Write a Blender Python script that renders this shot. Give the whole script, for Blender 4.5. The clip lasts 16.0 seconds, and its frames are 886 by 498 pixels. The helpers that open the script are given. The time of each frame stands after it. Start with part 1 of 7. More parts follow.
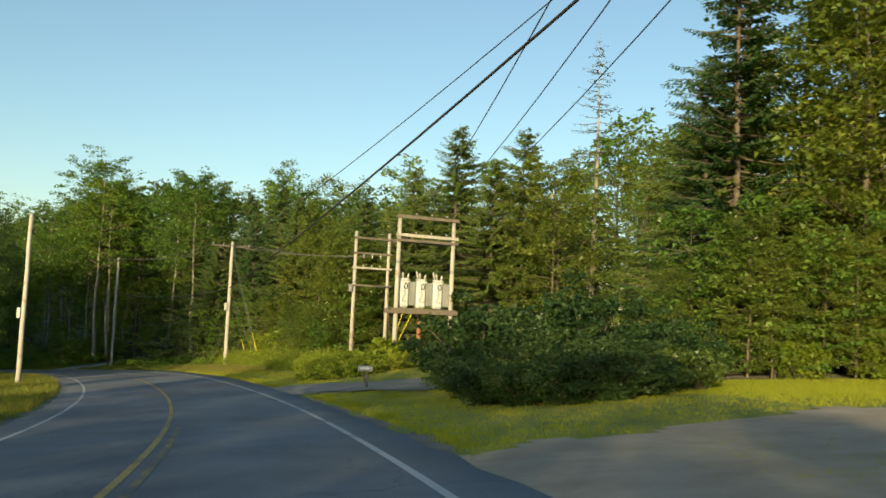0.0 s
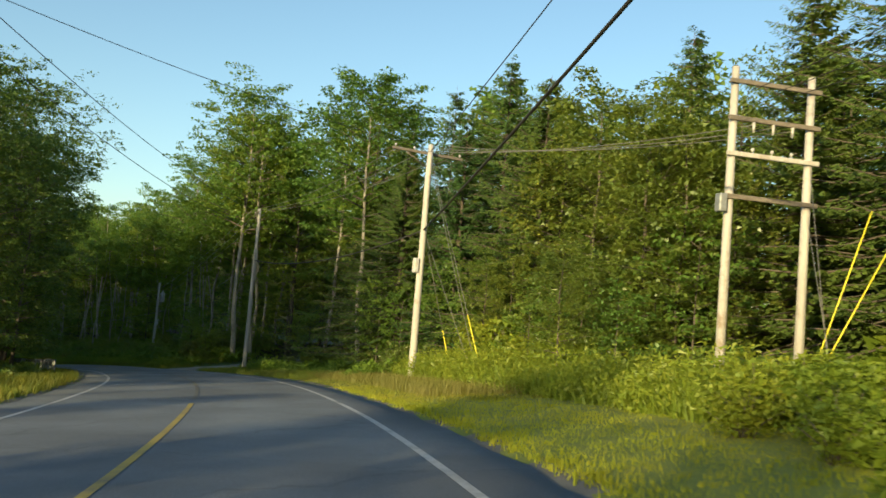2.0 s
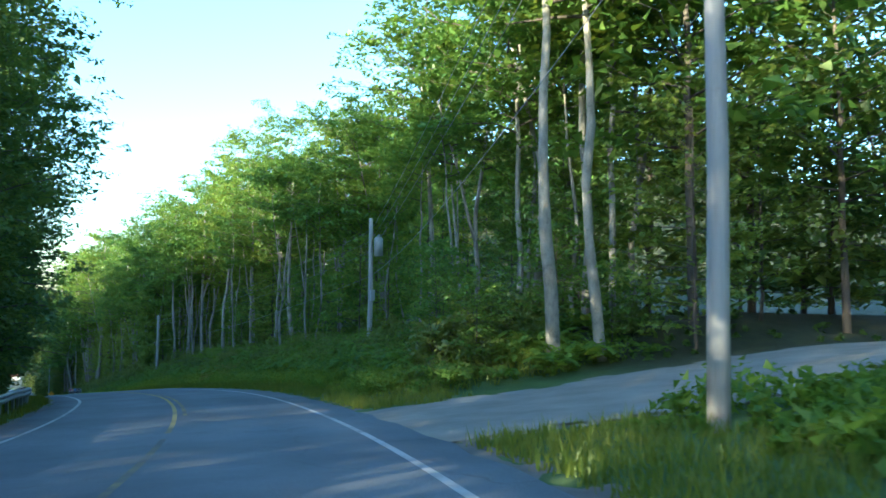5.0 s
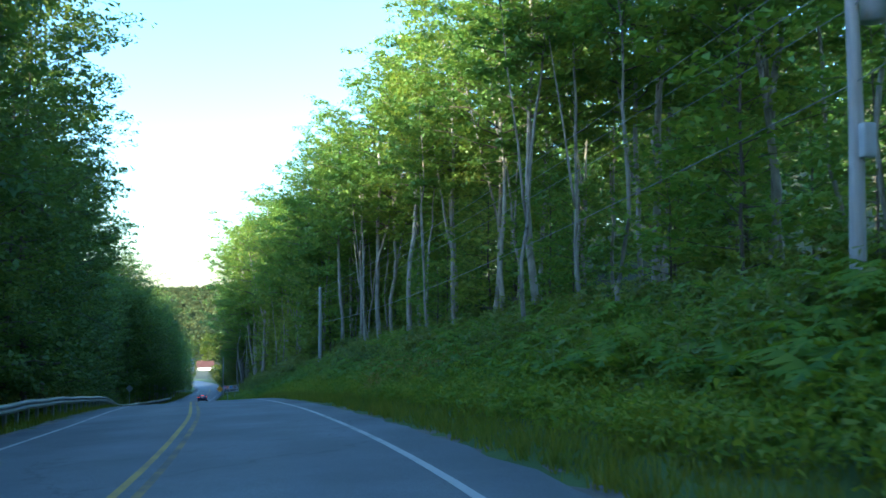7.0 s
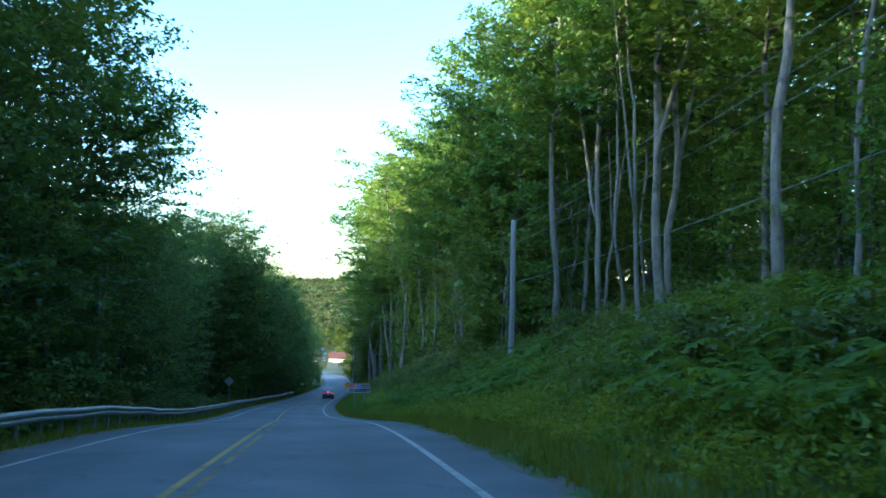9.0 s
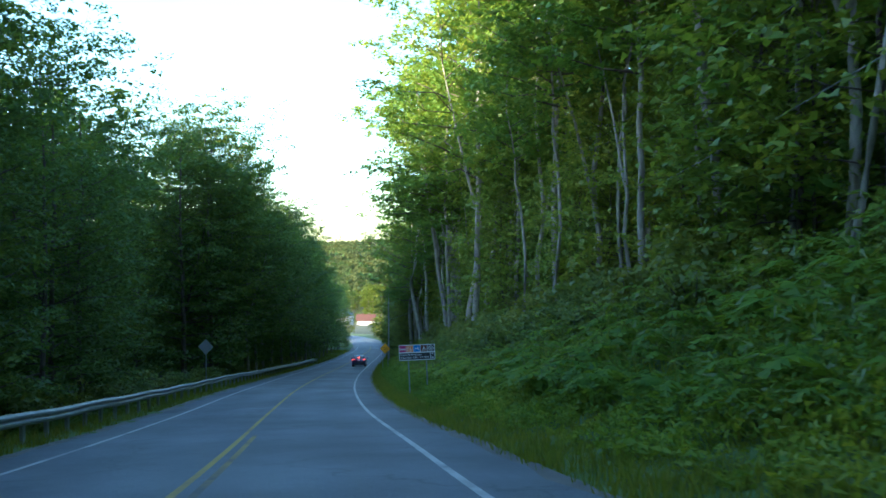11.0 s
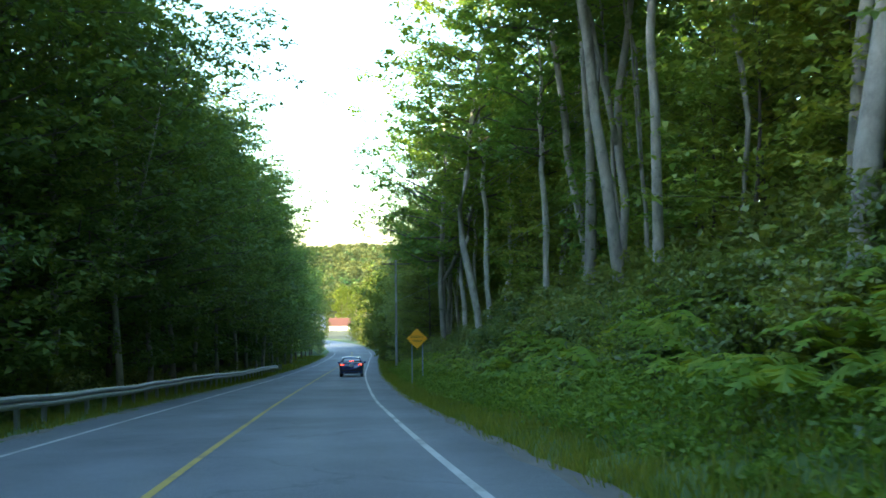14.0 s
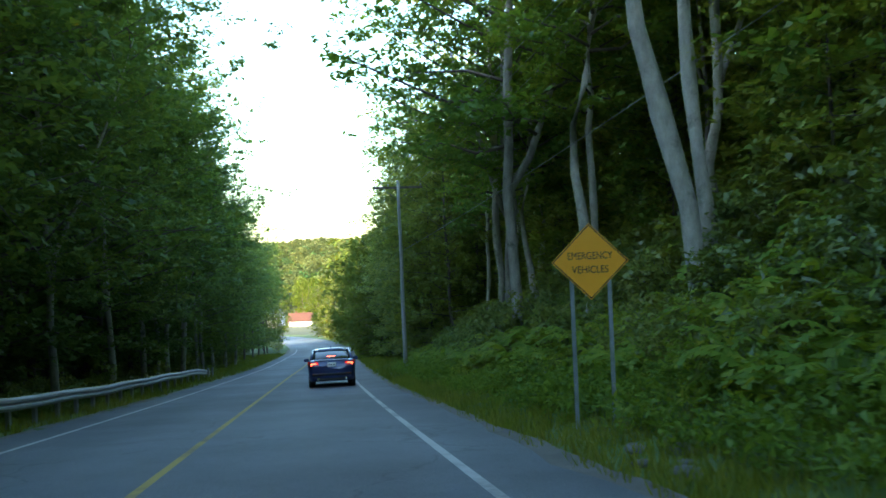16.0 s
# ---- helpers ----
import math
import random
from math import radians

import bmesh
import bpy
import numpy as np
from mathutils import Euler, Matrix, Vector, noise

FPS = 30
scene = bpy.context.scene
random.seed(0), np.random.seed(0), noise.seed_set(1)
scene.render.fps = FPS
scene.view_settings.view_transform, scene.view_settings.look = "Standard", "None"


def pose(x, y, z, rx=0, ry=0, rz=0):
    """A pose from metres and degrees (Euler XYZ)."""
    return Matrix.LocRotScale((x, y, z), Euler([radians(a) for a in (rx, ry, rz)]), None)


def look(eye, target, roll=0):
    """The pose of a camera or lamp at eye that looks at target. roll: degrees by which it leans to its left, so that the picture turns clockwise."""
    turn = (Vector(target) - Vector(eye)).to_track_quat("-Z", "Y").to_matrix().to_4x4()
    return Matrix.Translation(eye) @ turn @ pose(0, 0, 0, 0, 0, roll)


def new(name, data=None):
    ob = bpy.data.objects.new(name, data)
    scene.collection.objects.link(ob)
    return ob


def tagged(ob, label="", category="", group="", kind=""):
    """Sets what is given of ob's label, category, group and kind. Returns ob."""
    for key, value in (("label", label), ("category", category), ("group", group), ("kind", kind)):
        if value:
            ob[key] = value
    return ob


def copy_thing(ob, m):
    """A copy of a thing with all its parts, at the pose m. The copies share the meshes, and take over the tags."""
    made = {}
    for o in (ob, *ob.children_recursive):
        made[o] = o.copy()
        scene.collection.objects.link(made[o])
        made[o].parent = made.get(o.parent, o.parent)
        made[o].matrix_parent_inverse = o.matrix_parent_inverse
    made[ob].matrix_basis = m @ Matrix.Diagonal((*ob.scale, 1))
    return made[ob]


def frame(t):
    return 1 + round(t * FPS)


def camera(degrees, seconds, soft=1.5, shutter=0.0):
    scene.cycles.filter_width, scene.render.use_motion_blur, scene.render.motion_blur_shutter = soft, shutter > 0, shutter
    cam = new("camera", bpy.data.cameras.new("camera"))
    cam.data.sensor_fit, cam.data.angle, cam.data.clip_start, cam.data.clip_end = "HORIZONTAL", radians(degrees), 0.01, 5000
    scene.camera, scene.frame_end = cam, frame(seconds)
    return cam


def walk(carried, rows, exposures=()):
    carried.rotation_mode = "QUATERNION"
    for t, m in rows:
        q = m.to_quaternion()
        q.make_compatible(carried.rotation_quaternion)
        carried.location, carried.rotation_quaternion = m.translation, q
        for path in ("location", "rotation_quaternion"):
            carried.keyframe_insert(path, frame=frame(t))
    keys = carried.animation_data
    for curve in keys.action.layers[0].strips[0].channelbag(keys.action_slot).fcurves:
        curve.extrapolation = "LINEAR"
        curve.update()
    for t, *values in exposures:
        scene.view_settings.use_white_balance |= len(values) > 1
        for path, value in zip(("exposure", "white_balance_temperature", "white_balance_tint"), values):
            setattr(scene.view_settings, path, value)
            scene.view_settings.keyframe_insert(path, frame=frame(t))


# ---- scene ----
cam = camera(54.0, 16.0, soft=1.6, shutter=0.1)
PATH = [
    (0.0, pose(0.00, 0.00, 0.00, 94.70, -2.50, -0.20)),
    (0.5, pose(-1.54, 8.61, -0.51, 95.00, -3.90, 3.20)),
    (1.0, pose(-3.53, 17.16, -1.08, 93.90, -4.30, 6.30)),
    (1.5, pose(-5.93, 25.71, -1.60, 94.30, -4.30, 8.80)),
    (2.0, pose(-8.72, 34.37, -2.00, 94.90, -4.80, 11.30)),
    (2.5, pose(-11.86, 42.81, -2.39, 95.20, -4.60, 13.70)),
    (3.0, pose(-15.33, 51.02, -2.79, 94.80, -4.00, 16.30)),
    (3.5, pose(-19.05, 59.09, -3.22, 94.64, -3.59, 18.94)),
    (4.0, pose(-23.21, 66.89, -3.70, 94.27, -2.63, 21.66)),
    (4.5, pose(-27.79, 74.38, -4.23, 93.83, -1.47, 24.46)),
    (5.0, pose(-32.75, 81.53, -4.81, 93.46, -0.51, 27.34)),
    (5.5, pose(-38.06, 88.30, -5.43, 93.30, -0.10, 30.30)),
    (6.0, pose(-43.53, 94.87, -6.07, 93.90, -0.30, 33.30)),
    (6.5, pose(-49.24, 101.04, -6.63, 93.50, -0.10, 36.20)),
    (7.0, pose(-55.03, 106.70, -7.19, 92.90, 0.10, 39.20)),
    (7.5, pose(-61.16, 111.99, -7.83, 93.20, -0.80, 42.10)),
    (8.0, pose(-67.50, 116.98, -8.47, 92.70, -1.00, 45.00)),
    (8.5, pose(-74.04, 121.86, -9.27, 92.20, -1.80, 47.10)),
    (9.0, pose(-80.54, 126.49, -9.99, 92.70, -1.40, 47.80)),
    (9.5, pose(-87.07, 131.01, -10.79, 92.10, -0.70, 48.00)),
    (10.0, pose(-93.49, 135.50, -11.59, 90.50, 0.40, 48.20)),
    (10.5, pose(-99.99, 139.95, -12.49, 90.42, 0.37, 48.66)),
    (11.0, pose(-106.59, 144.32, -13.55, 90.22, 0.29, 49.41)),
    (11.5, pose(-113.23, 148.60, -14.68, 89.98, 0.21, 50.12)),
    (12.0, pose(-119.84, 152.81, -15.81, 89.78, 0.13, 50.47)),
    (12.5, pose(-126.37, 156.94, -16.87, 89.70, 0.10, 50.13)),
    (13.0, pose(-132.84, 161.03, -17.86, 89.80, 0.50, 49.33)),
    (13.5, pose(-139.35, 165.24, -18.79, 90.40, 0.20, 48.13)),
    (14.0, pose(-145.67, 169.51, -19.67, 90.90, 0.50, 47.33)),
    (14.5, pose(-152.12, 173.89, -20.60, 90.40, 0.90, 46.53)),
    (15.0, pose(-158.58, 178.43, -21.48, 90.90, 1.20, 46.03)),
    (15.5, pose(-165.06, 183.14, -22.41, 91.00, 1.70, 45.33)),
    (16.0, pose(-171.68, 187.97, -23.34, 90.50, 2.40, 44.63)),
]
EXPOSURES = [(0.0, 0.8, 6000, 0), (1.5, 0.92, 5850, 0), (3.0, 1.45, 5700, 0), (5.5, 2.85, 4350, 2), (8.0, 2.85, 4450, 4), (10.0, 2.95, 4500, 4), (12.5, 3.5, 5450, 1), (14.0, 3.72, 5500, 1), (16.0, 3.75, 5600, 1)]
walk(cam, PATH, EXPOSURES)

# Low evening sun, behind the start of the drive.
SUN_ELEVATION, SUN_FROM = 8.8, (-0.27, -0.963)
world = bpy.data.worlds.new("sky")
scene.world = world
world.use_nodes = True
wn, wl = world.node_tree.nodes, world.node_tree.links
sky = wn.new("ShaderNodeTexSky")
sky.sky_type, sky.sun_disc = "NISHITA", False
sky.sun_elevation = radians(SUN_ELEVATION)
sky.sun_rotation = math.atan2(SUN_FROM[0], SUN_FROM[1])
sky.air_density, sky.dust_density, sky.ozone_density = 1.0, 1.0, 1.0
wn["Background"].inputs["Strength"].default_value = 0.118
wl.new(sky.outputs["Color"], wn["Background"].inputs["Color"])
lamp = bpy.data.lights.new("sun", "SUN")
lamp.energy, lamp.angle, lamp.color = 5.0, radians(0.6), (1.0, 0.7, 0.32)
sun = new("sun", lamp)
h = math.cos(radians(SUN_ELEVATION))
sun.matrix_world = look((SUN_FROM[0] * h * 100, SUN_FROM[1] * h * 100, 100 * math.sin(radians(SUN_ELEVATION))), (0, 0, 0))

# ---- materials ----
def nodes_of(name):
    m = bpy.data.materials.new(name)
    m.use_nodes = True
    n, l = m.node_tree.nodes, m.node_tree.links
    n.clear()
    return m, n, l, n.new("ShaderNodeOutputMaterial")


def ramp(n, stops):
    r = n.new("ShaderNodeValToRGB")
    e = r.color_ramp.elements
    while len(e) < len(stops):
        e.new(0.5)
    for k, (at, c) in zip(e, stops):
        k.position, k.color = at, (*c, 1)
    return r


def noise_tex(n, l, scale, detail=5, rough=0.6, world_space=True, stretch=(1, 1, 1)):
    co = n.new("ShaderNodeNewGeometry").outputs["Position"] if world_space else n.new("ShaderNodeTexCoord").outputs["Object"]
    mp = n.new("ShaderNodeMapping")
    mp.inputs["Scale"].default_value = stretch
    l.new(co, mp.inputs["Vector"])
    t = n.new("ShaderNodeTexNoise")
    t.inputs["Scale"].default_value, t.inputs["Detail"].default_value, t.inputs["Roughness"].default_value = scale, detail, rough
    l.new(mp.outputs["Vector"], t.inputs["Vector"])
    return t.outputs["Fac"]


def mix_rgb(n, l, fac, a, b, kind="MIX"):
    m = n.new("ShaderNodeMix")
    m.data_type, m.blend_type = "RGBA", kind
    for sock, v in ((m.inputs[0], fac), (m.inputs[6], a), (m.inputs[7], b)):
        if isinstance(v, (int, float)):
            sock.default_value = v
        elif isinstance(v, tuple):
            sock.default_value = (*v, 1)
        else:
            l.new(v, sock)
    return m.outputs[2]


def surface(name, dark, light, scale=6.0, fine=60.0, rough=0.7, metal=0.0, bump=0.15, depth=0.01, world_space=True, stretch=(1, 1, 1), stain=None):
    """A plain solid surface: two tones in broad patches, fine grain, and an optional stain colour."""
    m, n, l, out = nodes_of(name)
    b = n.new("ShaderNodeBsdfPrincipled")
    big = noise_tex(n, l, scale, 6, 0.65, world_space, stretch)
    small = noise_tex(n, l, fine, 3, 0.6, world_space, stretch)
    r = ramp(n, [(0.32, dark), (0.68, light)])
    l.new(big, r.inputs["Fac"])
    col = mix_rgb(n, l, 0.35, r.outputs["Color"], mix_rgb(n, l, small, dark, light))
    if stain:
        s = ramp(n, [(0.56, (0, 0, 0)), (0.72, (1, 1, 1))])
        l.new(noise_tex(n, l, scale * 0.37, 6, 0.7, world_space), s.inputs["Fac"])
        col = mix_rgb(n, l, s.outputs["Color"], col, stain)
    l.new(col, b.inputs["Base Color"])
    b.inputs["Roughness"].default_value, b.inputs["Metallic"].default_value = rough, metal
    if bump:
        bp = n.new("ShaderNodeBump")
        bp.inputs["Strength"].default_value, bp.inputs["Distance"].default_value = bump, depth
        l.new(small, bp.inputs["Height"])
        l.new(bp.outputs["Normal"], b.inputs["Normal"])
    l.new(b.outputs["BSDF"], out.inputs["Surface"])
    return m


def foliage(name, tones, translucent=0.45, gloss=0.055, hue=0.5, patches=0.35, leafy=1.0):
    """Leaves: every leaf its own tone, every plant a little apart, light shining through."""
    m, n, l, out = nodes_of(name)
    geo, info = n.new("ShaderNodeNewGeometry"), n.new("ShaderNodeObjectInfo")
    r = ramp(n, [(i / (len(tones) - 1), t) for i, t in enumerate(tones)])
    add = n.new("ShaderNodeMath")
    add.operation = "MULTIPLY_ADD"
    l.new(info.outputs["Random"], add.inputs[0])
    add.inputs[1].default_value = hue
    half = n.new("ShaderNodeMath")
    half.operation = "MULTIPLY"
    l.new(geo.outputs["Random Per Island"], half.inputs[0])
    half.inputs[1].default_value = (1 - hue) * leafy
    l.new(half.outputs[0], add.inputs[2])
    patch = n.new("ShaderNodeMath")
    patch.operation = "MULTIPLY_ADD"
    l.new(noise_tex(n, l, patches, 2, 0.5), patch.inputs[0])
    patch.inputs[1].default_value = 0.9
    shift = n.new("ShaderNodeMath")
    shift.operation = "SUBTRACT"
    l.new(add.outputs[0], shift.inputs[0])
    shift.inputs[1].default_value = 0.45 - 0.5 * (1 - hue) * (1 - leafy)
    l.new(shift.outputs[0], patch.inputs[2])
    l.new(patch.outputs[0], r.inputs["Fac"])
    d, t, g = n.new("ShaderNodeBsdfDiffuse"), n.new("ShaderNodeBsdfTranslucent"), n.new("ShaderNodeBsdfGlossy")
    g.inputs["Roughness"].default_value = 0.45
    g.inputs["Color"].default_value = (0.8, 0.85, 0.8, 1)
    l.new(r.outputs["Color"], d.inputs["Color"])
    l.new(mix_rgb(n, l, 1.0, r.outputs["Color"], (1.75, 1.35, 0.5), "MULTIPLY"), t.inputs["Color"])
    a, b = n.new("ShaderNodeMixShader"), n.new("ShaderNodeMixShader")
    a.inputs[0].default_value, b.inputs[0].default_value = translucent, gloss
    l.new(d.outputs[0], a.inputs[1]), l.new(t.outputs[0], a.inputs[2])
    l.new(a.outputs[0], b.inputs[1]), l.new(g.outputs[0], b.inputs[2])
    l.new(b.outputs[0], out.inputs["Surface"])
    return m


LEAF_FOREST = foliage("maple_leaves", [(0.075, 0.155, 0.03), (0.125, 0.225, 0.038), (0.205, 0.28, 0.044)], 0.45, 0.035)
LEAF_EDGE = foliage("birch_leaves", [(0.09, 0.144, 0.022), (0.155, 0.215, 0.031), (0.232, 0.262, 0.039)])
LEAF_BRIGHT = foliage("sunlit_bush_leaves", [(0.1, 0.16, 0.018), (0.18, 0.25, 0.026), (0.28, 0.32, 0.035)], 0.45, 0.02)
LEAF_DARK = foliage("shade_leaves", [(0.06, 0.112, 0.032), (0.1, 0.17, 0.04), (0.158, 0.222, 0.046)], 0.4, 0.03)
LEAF_SHRUB = foliage("shrub_leaves", [(0.078, 0.13, 0.024), (0.13, 0.19, 0.032), (0.2, 0.235, 0.042)], 0.45, 0.06)
LEAF_UNDER = foliage("understory_leaves", [(0.11, 0.185, 0.032), (0.175, 0.265, 0.042), (0.28, 0.325, 0.052)], 0.45, 0.05)
LEAF_HERB = foliage("fern_leaves", [(0.09, 0.165, 0.028), (0.165, 0.26, 0.036), (0.28, 0.335, 0.045)], 0.45, 0.02)
LEAF_GRASS = foliage("grass_blades", [(0.07, 0.13, 0.022), (0.14, 0.18, 0.03), (0.24, 0.23, 0.05)], 0.45, 0.012)
LEAF_LAWN = foliage("lawn_blades", [(0.19, 0.26, 0.028), (0.26, 0.31, 0.034), (0.34, 0.34, 0.045)], 0.45, 0.0, 0.2, 0.35, 0.5)
# Bush standing in shade: the shade is put into these dark leaf tones.
LEAF_THICKET = foliage("shade_darkened_leaves", [(0.02, 0.048, 0.016), (0.034, 0.07, 0.02), (0.06, 0.095, 0.026)], 0.3, 0.03)
LEAF_VERGE = foliage("verge_blades", [(0.085, 0.145, 0.022), (0.14, 0.195, 0.028), (0.22, 0.24, 0.038)], 0.45, 0.025)
LEAF_STRAW = foliage("straw_blades", [(0.12, 0.14, 0.03), (0.2, 0.2, 0.055), (0.31, 0.28, 0.1)], 0.45, 0.015)
# Distance haze is put into these greyed, bluish leaf tones.
LEAF_FAR = foliage("hazed_leaves", [(0.052, 0.076, 0.038), (0.075, 0.098, 0.048), (0.105, 0.12, 0.06)], 0.42, 0.0, 0.15, 0.06, 0.35)
# Softer valley light is put into the colour: both leaf tones are darkened.
LEAF_YELLOW = foliage("dimmed_yellow_leaves", [(0.048, 0.079, 0.013), (0.073, 0.106, 0.019), (0.105, 0.136, 0.023)], 0.35, 0.0, 0.2, 0.1)
LEAF_VALE = foliage("dimmed_valley_leaves", [(0.046, 0.076, 0.022), (0.074, 0.106, 0.028), (0.115, 0.138, 0.036)], 0.4, 0.0, 0.3, 0.15, 0.6)
NEEDLES = foliage("spruce_needles", [(0.04, 0.09, 0.03), (0.066, 0.13, 0.036), (0.1, 0.165, 0.044)], 0.25, 0.03)
NEEDLES_DRY = foliage("sparse_needles", [(0.065, 0.115, 0.028), (0.11, 0.17, 0.036), (0.16, 0.215, 0.046)], 0.25, 0.03)
BARK_GREY = surface("beech_bark", (0.13, 0.122, 0.098), (0.39, 0.365, 0.31), 4.0, 30, 0.85, 0, 0.5, 0.03, True, (1, 1, 0.45), (0.06, 0.065, 0.04))
BARK_PALE = surface("pale_beech_bark", (0.22, 0.205, 0.165), (0.54, 0.51, 0.43), 4.5, 30, 0.85, 0, 0.7, 0.05, True, (1, 1, 0.5), (0.12, 0.12, 0.09))
BARK_DARK = surface("rough_bark", (0.05, 0.042, 0.034), (0.15, 0.125, 0.1), 3.0, 26, 0.9, 0, 0.6, 0.04, True, (1, 1, 0.25))
POLE_WOOD = surface("pole_wood", (0.27, 0.26, 0.245), (0.47, 0.46, 0.445), 3.0, 40, 0.8, 0, 0.4, 0.01, True, (3, 3, 0.15), (0.2, 0.15, 0.1))
OLD_WOOD = surface("weathered_timber", (0.075, 0.066, 0.057), (0.19, 0.168, 0.142), 4.0, 40, 0.85, 0, 0.4, 0.01, True, (1, 1, 3), (0.1, 0.08, 0.06))
RED_WOOD = surface("stained_timber", (0.16, 0.07, 0.035), (0.3, 0.14, 0.07), 4.0, 40, 0.8, 0, 0.4, 0.01)
STEEL = surface("galvanised_steel", (0.2, 0.21, 0.215), (0.36, 0.375, 0.38), 2.0, 30, 0.55, 0.35, 0.08, 0.004, True, (1, 1, 1), (0.3, 0.27, 0.23))
POST_STEEL = surface("post_steel", (0.22, 0.24, 0.25), (0.36, 0.38, 0.39), 5.0, 40, 0.55, 0.6, 0.1, 0.004)
BLACK = surface("black_rubber", (0.012, 0.012, 0.013), (0.03, 0.03, 0.032), 8, 80, 0.6)
WIRE = surface("wire_black", (0.015, 0.015, 0.016), (0.03, 0.03, 0.03), 8, 80, 0.6, bump=0)
WIRE_GREY = surface("wire_aluminium", (0.17, 0.175, 0.18), (0.27, 0.275, 0.28), 8, 80, 0.5, 0.2, bump=0)
WIRE_MID = surface("wire_weathered", (0.12, 0.12, 0.12), (0.2, 0.2, 0.2), 8, 80, 0.6, 0.2, bump=0)
CERAMIC = surface("insulator_glaze", (0.3, 0.3, 0.3), (0.5, 0.5, 0.5), 8, 80, 0.25, bump=0)
GREY_PAINT = surface("transformer_paint", (0.33, 0.35, 0.37), (0.46, 0.48, 0.5), 3.0, 40, 0.45, 0, 0.05, 0.004, True, (1, 1, 1), (0.42, 0.38, 0.32))
TANK_WHITE = surface("tank_paint", (0.44, 0.47, 0.5), (0.58, 0.61, 0.64), 2.6, 40, 0.45, 0, 0.05, 0.004)
FIN_GREY = surface("radiator_paint", (0.26, 0.28, 0.29), (0.38, 0.4, 0.41), 3.0, 40, 0.5, 0, 0.05, 0.004)
YELLOW_GUARD = surface("yellow_plastic", (0.6, 0.55, 0.02), (0.78, 0.7, 0.05), 6, 40, 0.5)
SIGN_YELLOW = surface("sign_yellow", (0.9, 0.38, 0.004), (0.96, 0.44, 0.006), 3, 60, 0.45, bump=0.02)
SIGN_BLACK = surface("sign_black", (0.008, 0.01, 0.012), (0.02, 0.023, 0.026), 3, 60, 0.5, bump=0.02)
SIGN_WHITE = surface("sign_white", (0.8, 0.81, 0.82), (0.9, 0.9, 0.91), 3, 60, 0.5, bump=0.02)
SIGN_PINK = surface("sign_magenta", (0.45, 0.02, 0.14), (0.56, 0.03, 0.19), 3, 60, 0.5, bump=0.02)
SIGN_ORANGE = surface("sign_orange", (0.72, 0.2, 0.03), (0.85, 0.27, 0.04), 3, 60, 0.5, bump=0.02)
SIGN_BLUE = surface("sign_blue", (0.03, 0.2, 0.58), (0.05, 0.27, 0.7), 3, 60, 0.5, bump=0.02)
SIGN_BROWN = surface("sign_brown", (0.1, 0.03, 0.018), (0.15, 0.045, 0.025), 3, 60, 0.5, bump=0.02)
# House walls greyed and red roof darkened: their shade is in the colour.
WHITE_WALL = surface("shaded_clapboard", (0.34, 0.35, 0.36), (0.46, 0.47, 0.48), 2, 20, 0.7)
RED_ROOF = surface("shaded_red_roof", (0.055, 0.022, 0.018), (0.08, 0.031, 0.026), 2, 20, 0.7)
GREY_ROOF = surface("grey_shingles", (0.14, 0.14, 0.15), (0.24, 0.24, 0.25), 2, 20, 0.8)
FRESH_GRAVEL = surface("gravel", (0.21, 0.185, 0.145), (0.42, 0.375, 0.31), 0.8, 45, 0.95, 0, 0.8, 0.03)
GREY_GRAVEL = surface("drive_gravel", (0.17, 0.165, 0.145), (0.33, 0.315, 0.285), 0.7, 40, 0.95, 0, 0.8, 0.03)
ROAD_GRAVEL = surface("shoulder_gravel", (0.09, 0.088, 0.08), (0.2, 0.19, 0.175), 1.2, 40, 0.95, 0, 0.8, 0.03)
STONE = surface("field_stone", (0.08, 0.08, 0.075), (0.2, 0.195, 0.18), 3, 25, 0.9, 0, 0.5, 0.02)


def road_paint(name, col, wear):
    """Road marking worn away in flecks, so that asphalt shows through."""
    m, n, l, out = nodes_of(name)
    b = n.new("ShaderNodeBsdfPrincipled")
    r = ramp(n, [(wear - 0.12, (1, 1, 1)), (wear + 0.12, (0, 0, 0))])
    l.new(noise_tex(n, l, 0.5, 12, 0.75), r.inputs["Fac"])
    tone = mix_rgb(n, l, noise_tex(n, l, 25, 4), tuple(c * 0.75 for c in col), col)
    l.new(mix_rgb(n, l, r.outputs["Color"], (0.075, 0.078, 0.082), tone), b.inputs["Base Color"])
    b.inputs["Roughness"].default_value = 0.75
    l.new(b.outputs["BSDF"], out.inputs["Surface"])
    return m


PAINT_WHITE = road_paint("white_road_paint", (0.5, 0.51, 0.53), 0.6)
PAINT_YELLOW = road_paint("yellow_road_paint", (0.42, 0.32, 0.06), 0.58)
PAINT_FADED = road_paint("faded_road_paint", (0.34, 0.27, 0.07), 0.46)
PAINT_GHOST = road_paint("worn_off_road_paint", (0.26, 0.22, 0.08), 0.42)


